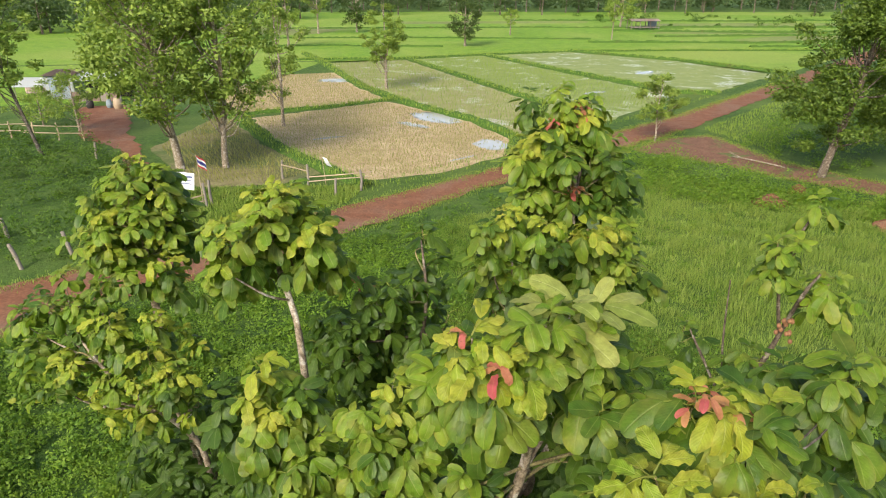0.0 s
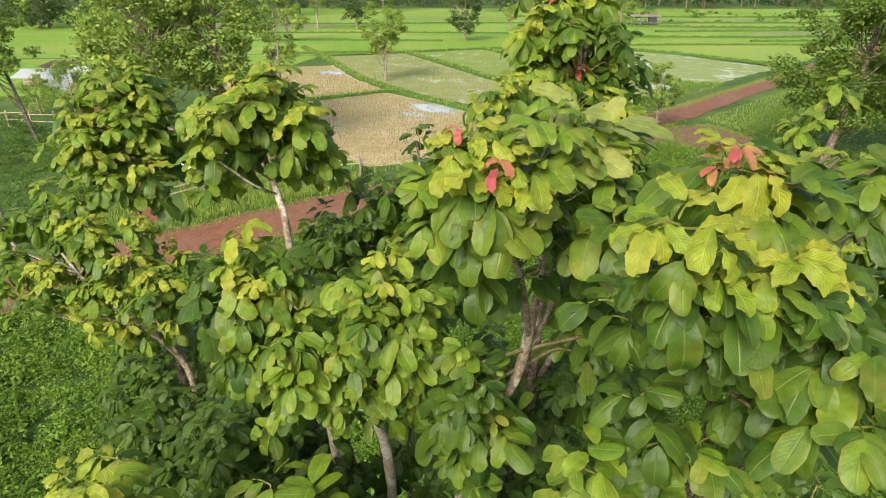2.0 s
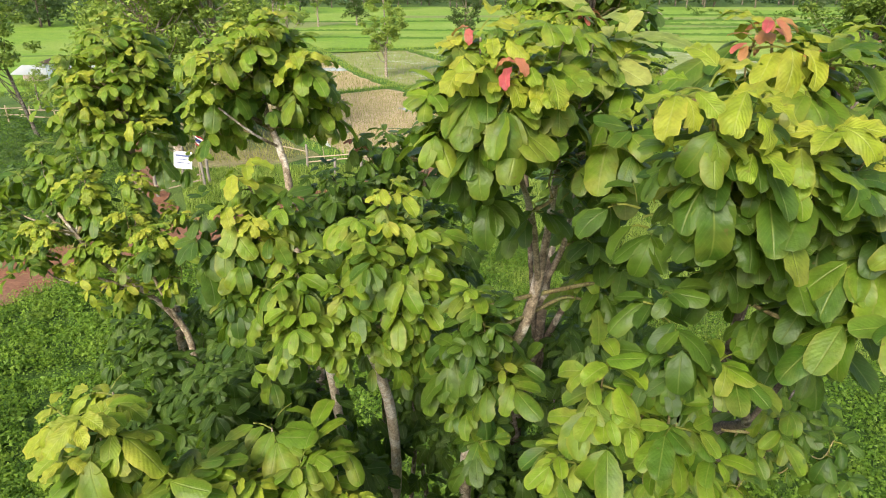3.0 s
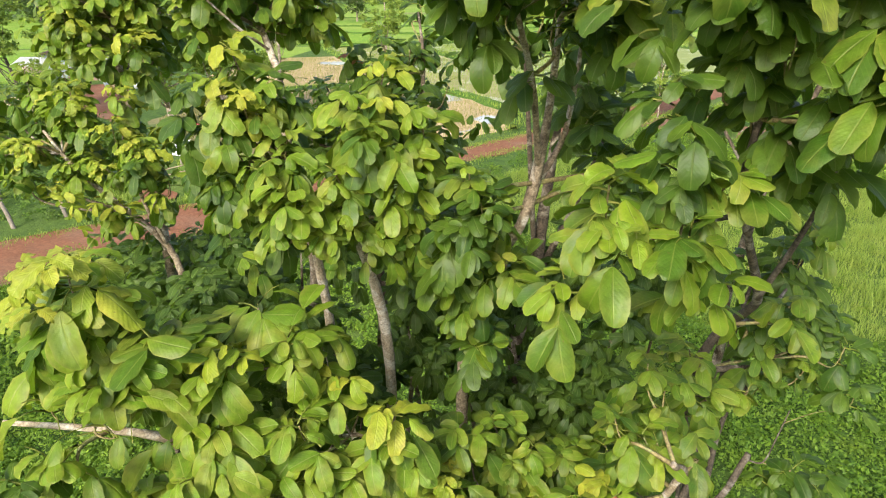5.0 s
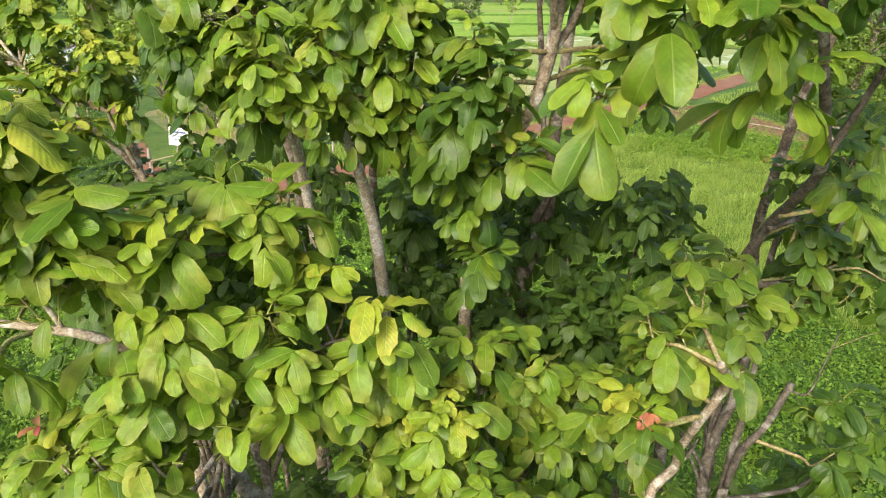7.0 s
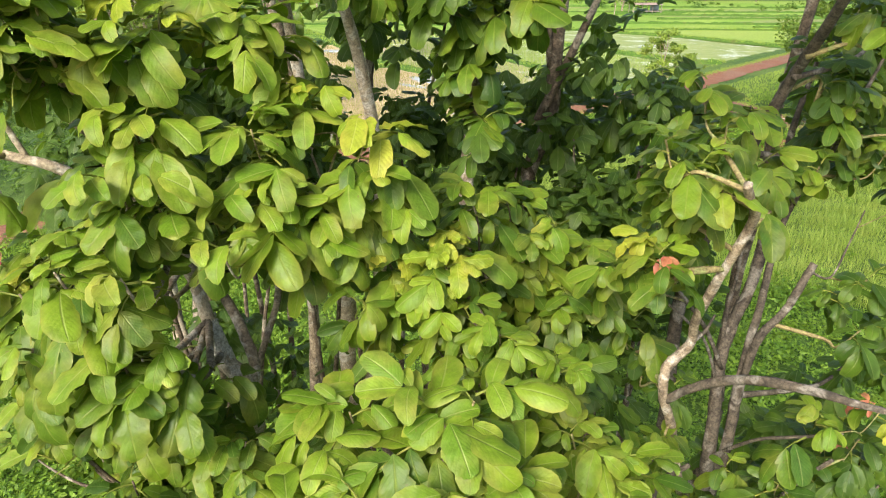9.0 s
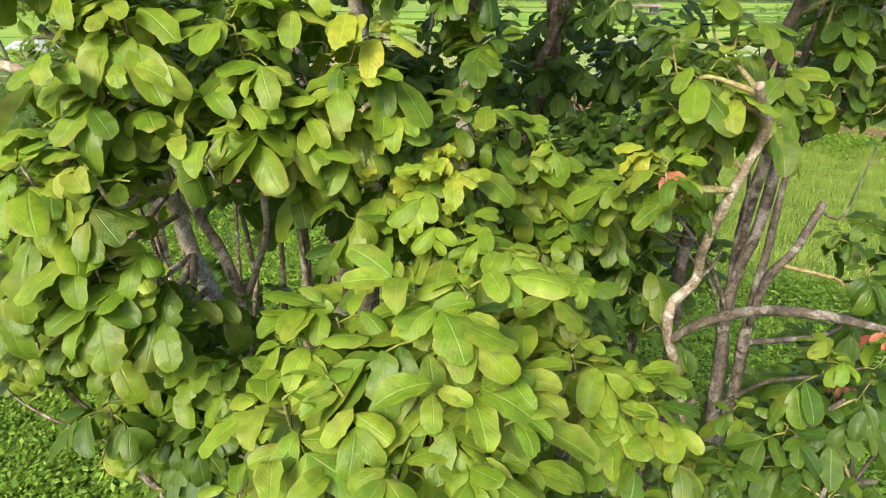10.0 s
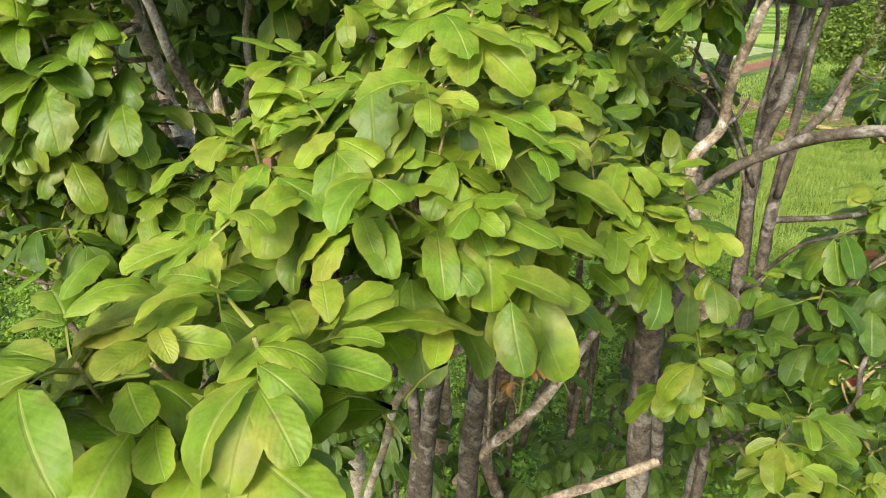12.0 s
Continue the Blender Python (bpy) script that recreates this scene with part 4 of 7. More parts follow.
def weed_bed(seed, area, clumps, per, height, leaf, label, mat=None):
    """Bushy weeds: heaps of small leaves, higher in drifts."""
    rng = np.random.default_rng(seed)
    p = scatter(rng, area, clumps)
    n = len(p)
    drift = 0.75 + 0.45 * np.sin(p[:, 0] * 1.1 + 1.7 * np.sin(p[:, 1] * 0.6 + seed)) * np.sin(p[:, 1] * 1.3 + np.sin(p[:, 0] * 0.7))
    h = height * rng.uniform(0.4, 1.3, n) * drift
    big = np.repeat(np.arange(n), per)
    r = np.sqrt(rng.uniform(0, 1, len(big))) * np.maximum(h[big], 0.25) * 0.7
    a = rng.uniform(0, 6.28, len(big))
    f = r / (np.maximum(h[big], 0.25) * 0.75)
    z = h[big] * (1 - f ** 2 * 0.7) * rng.uniform(0.35, 1.05, len(big))
    c = np.stack((p[big, 0] + r * np.cos(a), p[big, 1] + r * np.sin(a), z - 0.05), 1)
    away = np.stack((f * np.cos(a), f * np.sin(a), np.full(len(big), 0.55)), 1)
    leaf_cloud("weeds", c, leaf * rng.uniform(0.6, 1.5, n)[big], mat or WEED, rng, None, label, "weeds", outward=away)


weed_bed(70, [(-19, 9), (-2, 5), (-4, 16), (-12, 20.5), (-17, 18)], 1300, 95, 0.9, 0.09, "dense weeds below the trees, sunlight put into their bright green", WEED_LIT)
weed_bed(71, [(0, 4), (18, 4), (20, 13), (9, 16), (5, 20), (0, 29)], 3000, 60, 0.85, 0.085, "fresh green weeds under the thicket", WEED_FRESH)
weed_bed(79, [(-7, 4), (0, 4), (0, 29), (-11, 21)], 1900, 58, 0.75, 0.09, "weeds under the thicket, sunlight put into their lime green", WEED_LIT)
weed_bed(72, [(-45, 20), (-15.5, 24.5), (-15.5, 31), (-21, 41), (-34, 50), (-60, 50)], 420, 130, 1.9, 0.13, "dark green shrubby weeds beyond the road", BUSH)
weed_bed(78, [(-45, 20), (-15.5, 24.5), (-15.5, 31), (-21, 41), (-34, 50), (-60, 50)], 1300, 40, 0.6, 0.11, "mid green weeds between the bushes beyond the road")
weed_bed(73, [(8, 37), (13, 41), (14, 40.5), (20, 34.5), (26, 29.5), (28, 25), (18, 30), (11, 33)], 560, 110, 1.5, 0.10, "tall green weeds along the side track", WEED_LIT)
weed_bed(74, [(21, 44), (23, 39), (31, 34), (48, 30), (60, 60), (42, 66), (28, 54)], 700, 80, 1.2, 0.12, "green shrubs behind the side track", WEED_LIT)
weed_bed(75, [(-13.0, 17.5), (-9, 22.6), (-4.4, 26.6), (2, 32.6), (10, 40), (12, 40.5), (9, 36), (1, 29), (-8, 20)], 800, 46, 0.7, 0.10, "low weeds on the road's verge")
weed_bed(76, [(-9, -9), (9, -9), (9, 4.5), (-9, 5.5)], 1300, 22, 0.6, 0.11, "green weeds in the open ground before the thicket")
weed_bed(77, [(40, 172), (165, 172), (170, 232), (45, 232)], 70, 60, 2.0, 0.5, "bushes dotted over the far fields", BUSH)
weed_bed(81, [(1, 20), (9, 16), (22, 13.5), (33, 20), (25, 29), (12, 36), (0, 29)], 240, 55, 0.6, 0.09, "scattered leafy weeds among the meadow grass", WEED_FRESH)
rng = np.random.default_rng(80)
g = scatter(rng, [(0, 18.5), (9, 15.2), (22, 12.5), (34, 20), (25, 30), (12, 38), (-1, 28)], 170000)
tuft = 0.4 * (0.75 + 0.45 * np.sin(g[:, 0] * 1.7 + 1.3 * np.sin(g[:, 1] * 0.9)) * np.sin(g[:, 1] * 2.1 + np.sin(g[:, 0] * 0.8)))
blades_cloud("grass", np.c_[g, np.zeros(len(g)) - 0.03], tuft, GRASS, rng, "tall light green grass in the open meadow", "grass", 0.0065, 0.9)
g = scatter(rng, [(-6.5, 31.0), (-4.0, 33.6), (0.3, 37.2), (4.6, 41.2), (11, 49.5), (20, 57), (40, 80), (42, 82), (19.5, 57.6), (9.5, 50), (4.0, 43), (-1.0, 38.6), (-5.2, 35.5), (-9.0, 33.2)], 22000)
blades_cloud("grass", np.c_[g, np.zeros(len(g)) - 0.02], 0.22, GRASS, rng, "short green grass on the road's far verge", "grass", 0.02)
g = scatter(rng, [(20.6, 50.0), (40, 70.5), (44, 74), (46, 68), (30, 53), (22.8, 43), (21.6, 46)], 16000)
blades_cloud("grass", np.c_[g, np.zeros(len(g)) - 0.02], 0.2, GRASS, rng, "short green grass beside the junction", "grass", 0.018)
edge = []
for line in (road_left[1:-1], road_right[2:-1], TRACK_AREA[:7], TRACK_AREA[7:]):
    for (x0, y0), (x1, y1) in zip(line[:-1], line[1:]):
        n = int(math.hypot(x1 - x0, y1 - y0) * 130)
        f, w = rng.uniform(0, 1, n), rng.normal(0, 0.28, n)
        d = math.hypot(x1 - x0, y1 - y0)
        edge.append(np.stack((x0 + (x1 - x0) * f - (y1 - y0) / d * (w - 0.12), y0 + (y1 - y0) * f + (x1 - x0) / d * (w - 0.12)), 1))
edge = np.concatenate(edge)
blades_cloud("grass", np.c_[edge, np.zeros(len(edge))], 0.13, GRASS, rng, "short grass growing into the road's edges", "grass", 0.012, 0.7)
g = scatter(rng, [(-15.5, 24.5), (-12.0, 26.2), (-5.1, 31.9), (-4.4, 34.6), (-9.5, 34.8), (-14.0, 34.2), (-16.0, 31.0)], 14000)
blades_cloud("grass", np.c_[g, np.zeros(len(g)) - 0.02], 0.28, GRASS, rng, "short grass around the fence and the field's corner", "grass", 0.014, 0.6)
for pts, (line, w, h) in zip(dike_lines[:7], DIKES[:7]):
    n = len(pts) * 42
    q = pts[rng.integers(0, len(pts), n)] + rng.normal(0, w * 0.28, (n, 2))
    blades_cloud("grass", np.c_[q, np.full(n, h * 0.5)], 0.32, GRASS, rng, "green grass growing on the paddy bank", "grass", 0.022)


WET_SPOTS = ((-0.6, 54.6, 2.1), (3.5, 44.8, 1.4), (-12.5, 77.0, 2.0))


def seedlings(seed, area, step, height, mat, label):
    """Rice planted in rows, a few blades to a hill."""
    r = np.random.default_rng(seed)
    a = np.array(area)
    c, s = math.cos(0.55), math.sin(0.55)
    span = 60
    u, v = np.meshgrid(np.arange(-span, span, step), np.arange(-span, span, step * 0.8))
    u, v = u.ravel() + r.normal(0, 0.035, u.size), v.ravel() + r.normal(0, 0.05, v.size)
    x, y = a[:, 0].mean() + u * c - v * s, a[:, 1].mean() + u * s + v * c
    ok = inside(x, y, area)
    for wx, wy, wr in WET_SPOTS:  # thinner where the water stands
        ok &= (np.hypot(x - wx, y - wy) > wr) | (r.uniform(0, 1, x.size) < 0.25)
    x, y = x[ok], y[ok]
    k = 3
    p = np.stack((np.repeat(x, k), np.repeat(y, k), np.zeros(len(x) * k)), 1) + np.c_[r.normal(0, 0.025, (len(x) * k, 2)), np.zeros(len(x) * k)]
    blades_cloud("rice_seedlings", p, height, mat, r, label, "rice", 0.012, 0.5)


seedlings(90, [(-16.0, 54.0), (-11.0, 44.6), (-6.3, 38.8), (-4.2, 36.6), (0.3, 38.6), (3.8, 42.2), (4.6, 46.6), (2.1, 52.4), (-2.9, 58.6), (-5.6, 61.9), (-11.6, 57.4)], 0.30, 0.2, RICE, "thin straw-coloured rice seedlings in rows")
seedlings(91, [(-18.4, 57.6), (-16.3, 57.0), (-11.6, 60.4), (-6.2, 64.6), (-9.8, 71.0), (-14.4, 83.0), (-20.6, 81.0), (-23.4, 66.4)], 0.34, 0.24, RICE, "straw-coloured rice seedlings in the upper paddy")
seedlings(92, [(-19.4, 55.0), (-12.4, 43.4), (-8.0, 37.6), (-9.7, 35.8), (-14.0, 35.4), (-20.0, 43.9)], 0.30, 0.3, RICE, "olive rice standing beside the fence")
seedlings(93, [(-16.4, 93.0), (-7.8, 72.6), (-1.4, 61.0), (3.7, 54.6), (5.9, 49.4), (8.6, 61.0), (0.1, 82.2), (-6.3, 97.5)], 0.42, 0.34, GRASS, "pale green rice seedlings in flooded rows")
seedlings(94, [(-4.3, 98.0), (2.3, 83.8), (10.7, 63.0), (9.0, 50.6), (12.0, 51.6), (23.2, 66.4), (14.8, 83.8), (5.8, 103.0)], 0.45, 0.36, GRASS, "green rice seedlings in flooded rows")


# ---------------------------------------------------------------- trees in the fields
def field_tree(seed, place, height, crown, label, leaf=0.2, leaves=5000, mat=None, bark=BARK_PALE, lean=(0.0, 0.0), clumps=70, trunk=0.14, low=0.25, sparse=0.0, limbs=22, name="tree", group="trees in the fields"):
    """A tree with a tapered, forking trunk, limbs to its clumps and an uneven, gappy crown of many leaves. crown: radii across, and along the height."""
    r = np.random.default_rng(seed)
    tree = thing(name, (*place, 0), label, "tree", group)
    top = np.array((lean[0], lean[1], height * 0.92))
    bend = r.normal(0, 0.12 * height / 8, 2)
    stem = [(0, 0, -0.1, trunk * 1.25), (top[0] * 0.15, top[1] * 0.15, height * 0.12, trunk), (top[0] * 0.45 + bend[0], top[1] * 0.45 + bend[1], height * 0.45, trunk * 0.72), (top[0] * 0.75, top[1] * 0.75, height * 0.7, trunk * 0.42), (top[0], top[1], top[2], 0.02)]
    part("trunk", tube_mesh("trunk", stem, bark, 9, 0.06, r), None, tree)
    s = np.array(stem)
    zc, rz = height * (low + (1 - low) / 2), height * (1 - low) / 2
    pts = r.normal(0, 1, (clumps, 3))
    pts /= np.linalg.norm(pts, axis=1)[:, None]
    pts *= (r.uniform(0.25, 1.0, clumps) ** 0.45)[:, None]
    wob = 1 + 0.22 * np.sin(np.arctan2(pts[:, 1], pts[:, 0]) * 3 + seed) + r.normal(0, 0.1, clumps)
    cl = np.stack((np.interp(zc + pts[:, 2] * rz, s[:, 2], s[:, 0]) + pts[:, 0] * crown * wob, np.interp(zc + pts[:, 2] * rz, s[:, 2], s[:, 1]) + pts[:, 1] * crown * wob, zc + pts[:, 2] * rz), 1)
    cl = cl[r.uniform(0, 1, clumps) > sparse]
    for c in cl[:: max(1, math.ceil(len(cl) / limbs))]:
        z0 = max(height * 0.16, c[2] - 0.25 * height * r.uniform(0.5, 1.0) - 0.3)
        a = np.array((np.interp(z0, s[:, 2], s[:, 0]), np.interp(z0, s[:, 2], s[:, 1]), z0))
        m = a + (c - a) * 0.5 + np.array((0, 0, -0.06 * height)) * r.uniform(0.2, 1)
        w = trunk * 0.32
        part("limb", tube_mesh("limb", [(*a, w), (*m, w * 0.6), (*c, 0.012)], bark, 5), None, tree)
    per = max(1, leaves // len(cl))
    big = np.repeat(np.arange(len(cl)), per)
    rad = crown * 0.25 * r.uniform(0.6, 1.3, len(cl))
    off = r.normal(0, 1, (len(big), 3))
    off /= np.linalg.norm(off, axis=1)[:, None]
    off *= (r.uniform(0, 1, len(big)) ** 0.42 * rad[big])[:, None]
    off[:, 2] *= 0.62
    away = off / (np.linalg.norm(off, axis=1)[:, None] + 1e-6)
    leaf_cloud("crown", cl[big] + off, leaf, mat or LEAF_TREE, r, tree, kind="stuff", outward=away)
    return tree


field_tree(101, (-16.4, 38.4), 12.5, 4.1, "tall broad-leaved tree beside the farm track", 0.27, 14000, LEAF_BROAD, clumps=110, trunk=0.24, low=0.24, lean=(-0.7, 0), limbs=60)
field_tree(102, (-13.7, 38.8), 12.0, 3.1, "broad-leaved tree with a pale straight trunk at the paddy", 0.27, 9500, LEAF_BROAD, clumps=84, trunk=0.19, low=0.26, lean=(0.3, 0.4), limbs=44)
field_tree(103, (-12.9, 51.1), 10.5, 2.1, "slender tree with a thin, gappy crown in the paddy", 0.216, 4940, clumps=40, trunk=0.13, low=0.2, sparse=0.15)
field_tree(104, (-6.2, 70.5), 9.6, 2.1, "slim upright tree on the paddy bank", 0.245, 7980, clumps=50, trunk=0.15, low=0.24)
field_tree(105, (4.0, 120.5), 9.0, 3.3, "rounded grey-green tree alone in the rice", 0.36, 3600, LEAF_PALE, clumps=70, trunk=0.2, low=0.12)
field_tree(106, (14.8, 147.0), 5.6, 1.9, "small tree alone in the rice", 0.4, 700, clumps=24, trunk=0.14, low=0.35)
field_tree(107, (34.3, 135.2), 8.2, 1.9, "thin-stemmed tree in the rice", 0.4, 900, clumps=26, trunk=0.13, low=0.45)
field_tree(108, (45.0, 170.0), 9.5, 5.2, "spreading tree behind the field shelter", 0.45, 2600, clumps=50, trunk=0.25, low=0.25)
field_tree(109, (-20.0, 155.0), 11.0, 3.8, "grey-green tree in the far rice", 0.45, 2600, LEAF_PALE, clumps=60, trunk=0.2, low=0.08)
field_tree(110, (-28.0, 150.0), 12.0, 3.0, "tall slim tree in the far rice", 0.45, 1800, clumps=40, trunk=0.2, low=0.35)
field_tree(111, (-27.5, 118.0), 10.5, 3.0, "dark tree standing in the rice", 0.4, 2600, clumps=50, trunk=0.2, low=0.2)
field_tree(112, (15.6, 46.0), 4.9, 1.55, "small leafy tree on the road's edge", 0.187, 4940, clumps=34, trunk=0.06, low=0.28)
field_tree(113, (22.6, 36.6), 11.5, 3.8, "large dense tree by the side track", 0.22, 26000, clumps=120, trunk=0.22, low=0.10, lean=(2.0, 0.4), bark=BARK_DARK, mat=LEAF_DENSE)
field_tree(114, (-27.1, 41.9), 11.5, 2.3, "leaning slender tree among the weeds", 0.25, 6000, LEAF_BROAD, clumps=64, trunk=0.12, low=0.36, lean=(-2.6, 0.4), bark=BARK_MID)
field_tree(115, (-28.6, 49.5), 4.8, 1.9, "low bushy tree before the farm hut", 0.158, 3420, clumps=36, trunk=0.08, low=0.2)
field_tree(116, (-32.6, 51.5), 3.2, 2.2, "dark bush beside the farm yard", 0.158, 3040, clumps=36, trunk=0.07, low=0.05)
field_tree(117, (29.5, 39.0), 9.5, 3.6, "dense tree behind the side track", 0.202, 17100, clumps=100, trunk=0.2, low=0.1, bark=BARK_DARK, mat=LEAF_DENSE)

far_rng = np.random.default_rng(130)
models = [field_tree(131 + i, (-60 + i * 40, 262), h, c, "far tree at the edge of the rice fields", 0.75, 900, LEAF_FAR_HAZE, clumps=36, trunk=0.24, low=lo, limbs=4, bark=BARK_DARK, group="trees on the far edge") for i, (h, c, lo) in enumerate(((13, 4.5, 0.3), (11, 5.5, 0.15), (16, 3.6, 0.45), (9, 5.0, 0.05)))]
for i in range(78):
    x = -170 + i * 4.6 + far_rng.uniform(-3, 3)
    y = far_rng.uniform(236, 290) if x < 70 else far_rng.uniform(228, 285)
    if x < -45:
        y = far_rng.uniform(130, 240)
    copy_thing(models[int(far_rng.integers(4))], pose(x, y, 0, rz=far_rng.uniform(0, 360)))
c = np.stack((far_rng.uniform(-260, 320, 26000), far_rng.uniform(288, 330, 26000), np.zeros(26000)), 1)
c[:, 2] = far_rng.uniform(0, 1, 26000) ** 0.8 * (11 + 4 * np.sin(c[:, 0] * 0.11) + 3 * np.sin(c[:, 0] * 0.37))
leaf_cloud("far_wood", c, 1.6, LEAF_FAR_HAZE, far_rng, None, "dense wood closing off the far side of the fields", "wood")
c = np.stack((far_rng.uniform(-230, -50, 12000), far_rng.uniform(150, 250, 12000), np.zeros(12000)), 1)
c[:, 2] = far_rng.uniform(0, 1, 12000) * (9 + 3 * np.sin(c[:, 0] * 0.2))
leaf_cloud("far_wood", c, 1.4, LEAF_FAR_HAZE, far_rng, None, "wood to the side of the rice fields", "wood")


# ---------------------------------------------------------------- the thicket in front
near_tree(201, (-1.9, 4.2, 0), [
    [(-1.9, 4.2, -0.1, 0.07), (-2, 4.3, 4, 0.055), (-2.1, 4.3, 7.2, 0.04), (-2.26, 4.42, 8.4, 0.028), (-2.31, 4.52, 8.8, 0.02), (-2.34, 4.6, 9.2, 0.014)],
], [
    (-2.42, 4.84, 9.46, 1), (-2.54, 4.46, 9.17, 0), (-2.16, 4.77, 9.03, 0), (-2.05, 4.7, 9.2, 1), (-2.6, 4.7, 9.0, 0), (-2.3, 4.4, 8.98, 0),
], "slim tree with an umbrella of large olive-green leaves", 0.17, 20, BARK_PALE, 0.4, 0.2, 0.13, [(-2.36, 4.7, 9.4, 0.36, 8, 4), (-2.36, 4.68, 9.32, 0.44, 8, 1), (-2.36, 4.62, 9.1, 0.5, 12, 4), (-2.4, 4.6, 8.92, 0.42, 7, 0)], 0.8, shade=0.05)
near_tree(215, (-1.5, 4.1, 0), [
    [(-1.5, 4.1, -0.1, 0.06), (-1.6, 4.05, 5.5, 0.045), (-1.95, 4.0, 7.5, 0.022), (-2.43, 3.98, 8.02, 0.015), (-2.7, 4.1, 8.3, 0.009)],
    [(-1.95, 4.0, 7.5, 0.016), (-2.02, 3.9, 7.9, 0.012), (-2.0, 3.85, 8.25, 0.01)],
], [
    (-3.1, 4.37, 8.54, 0), (-2.36, 3.93, 8.64, 4), (-2.73, 3.91, 8.28, 4), (-2.65, 3.92, 7.98, 4), (-1.95, 3.75, 8.34, 4), (-2.87, 4.05, 8.26, 4),
    (-2.34, 3.92, 8.5, 4), (-1.87, 3.69, 8.3, 4), (-3.35, 4.45, 8.42, 0), (-2.85, 4.3, 8.58, 0), (-2.55, 4.1, 8.44, 0), (-2.1, 3.85, 8.42, 4),
    (-2.2, 3.8, 8.18, 4), (-2.45, 3.9, 8.15, 0), (-2.9, 4.1, 8.0, 0), (-1.75, 3.75, 8.1, 0), (-2.6, 4.3, 8.7, 0), (-3.05, 4.6, 8.68, 0),
    (-2.1, 4.0, 8.62, 4), (-3.2, 4.3, 8.25, 0),
], "spreading tree with yellow-green crinkled shoots over the weeds", 0.155, 22, BARK_PALE, 2.6, 0.34, 0.16, (), 0.5, shade=0.25)
near_tree(202, (-0.8, 3.8, 0), [
    [(-0.8, 3.8, -0.1, 0.05), (-0.85, 3.75, 5, 0.04), (-0.9, 3.55, 8.0, 0.028), (-0.93, 3.55, 8.7, 0.022), (-1.0, 3.7, 8.85, 0.02), (-1.09, 3.82, 9.05, 0.018), (-1.1, 3.75, 9.4, 0.01)],
    [(-1.07, 3.8, 8.98, 0.013), (-1.2, 3.66, 9.1, 0.011), (-1.26, 3.6, 9.3, 0.008)],
    [(-1.07, 3.8, 9.0, 0.013), (-0.98, 3.86, 9.15, 0.011), (-0.92, 3.9, 9.3, 0.008)],
    [(-1.0, 3.72, 8.86, 0.009), (-1.1, 3.55, 8.98, 0.007), (-1.25, 3.45, 9.15, 0.005)],
], [
    (-1.06, 3.73, 9.62, 4), (-1.26, 3.43, 9.5, 1), (-0.77, 3.98, 9.36, 0), (-0.9, 3.8, 9.5, 1), (-1.2, 3.6, 9.32, 0), (-0.8, 3.8, 9.2, 0),
    (-1.35, 3.6, 9.3, 0), (-1.38, 3.62, 9.12, 0), (-0.84, 3.92, 9.12, 0), (-1.32, 3.95, 9.08, 0), (-0.78, 3.75, 9.22, 0),
], "thin-stemmed young tree with a drooping leafy top", 0.185, 19, BARK_PALE, 0.2, 0.12, 0.1, [(-1.08, 3.75, 9.5, 0.32, 7, 4), (-1.08, 3.78, 9.42, 0.42, 9, 4)], 0.8, shade=0.05)
near_tree(203, (-0.5, 4.5, 5), [
    [(-0.5, 4.5, -0.1, 0.06), (-0.5, 4.5, 5, 0.045), (-0.45, 4.3, 7.8, 0.03), (-0.4, 4.1, 8.6, 0.015)],
    [(-0.2, 4.1, 8.1, 0.016), (-0.12, 4.0, 8.7, 0.012), (-0.16, 4.3, 9.05, 0.007)],
], [
    (-0.16, 4.34, 9.18, 5), (-0.36, 3.78, 8.97, 5), (-0.73, 3.82, 8.69, 5), (-0.5, 4.0, 8.8, 5), (-0.2, 4.0, 8.9, 5), (-0.6, 4.2, 8.8, 2),
    (-0.05, 4.3, 8.98, 5), (-0.3, 4.1, 8.6, 5), (0.05, 3.9, 8.7, 5), (-0.9, 3.9, 8.45, 5), (-0.6, 3.8, 8.4, 5), (-0.25, 3.8, 8.4, 5),
], "dark-leaved young tree deep in the thicket", 0.16, 17, BARK_DARK, 4.5, 0.6, 0.22)
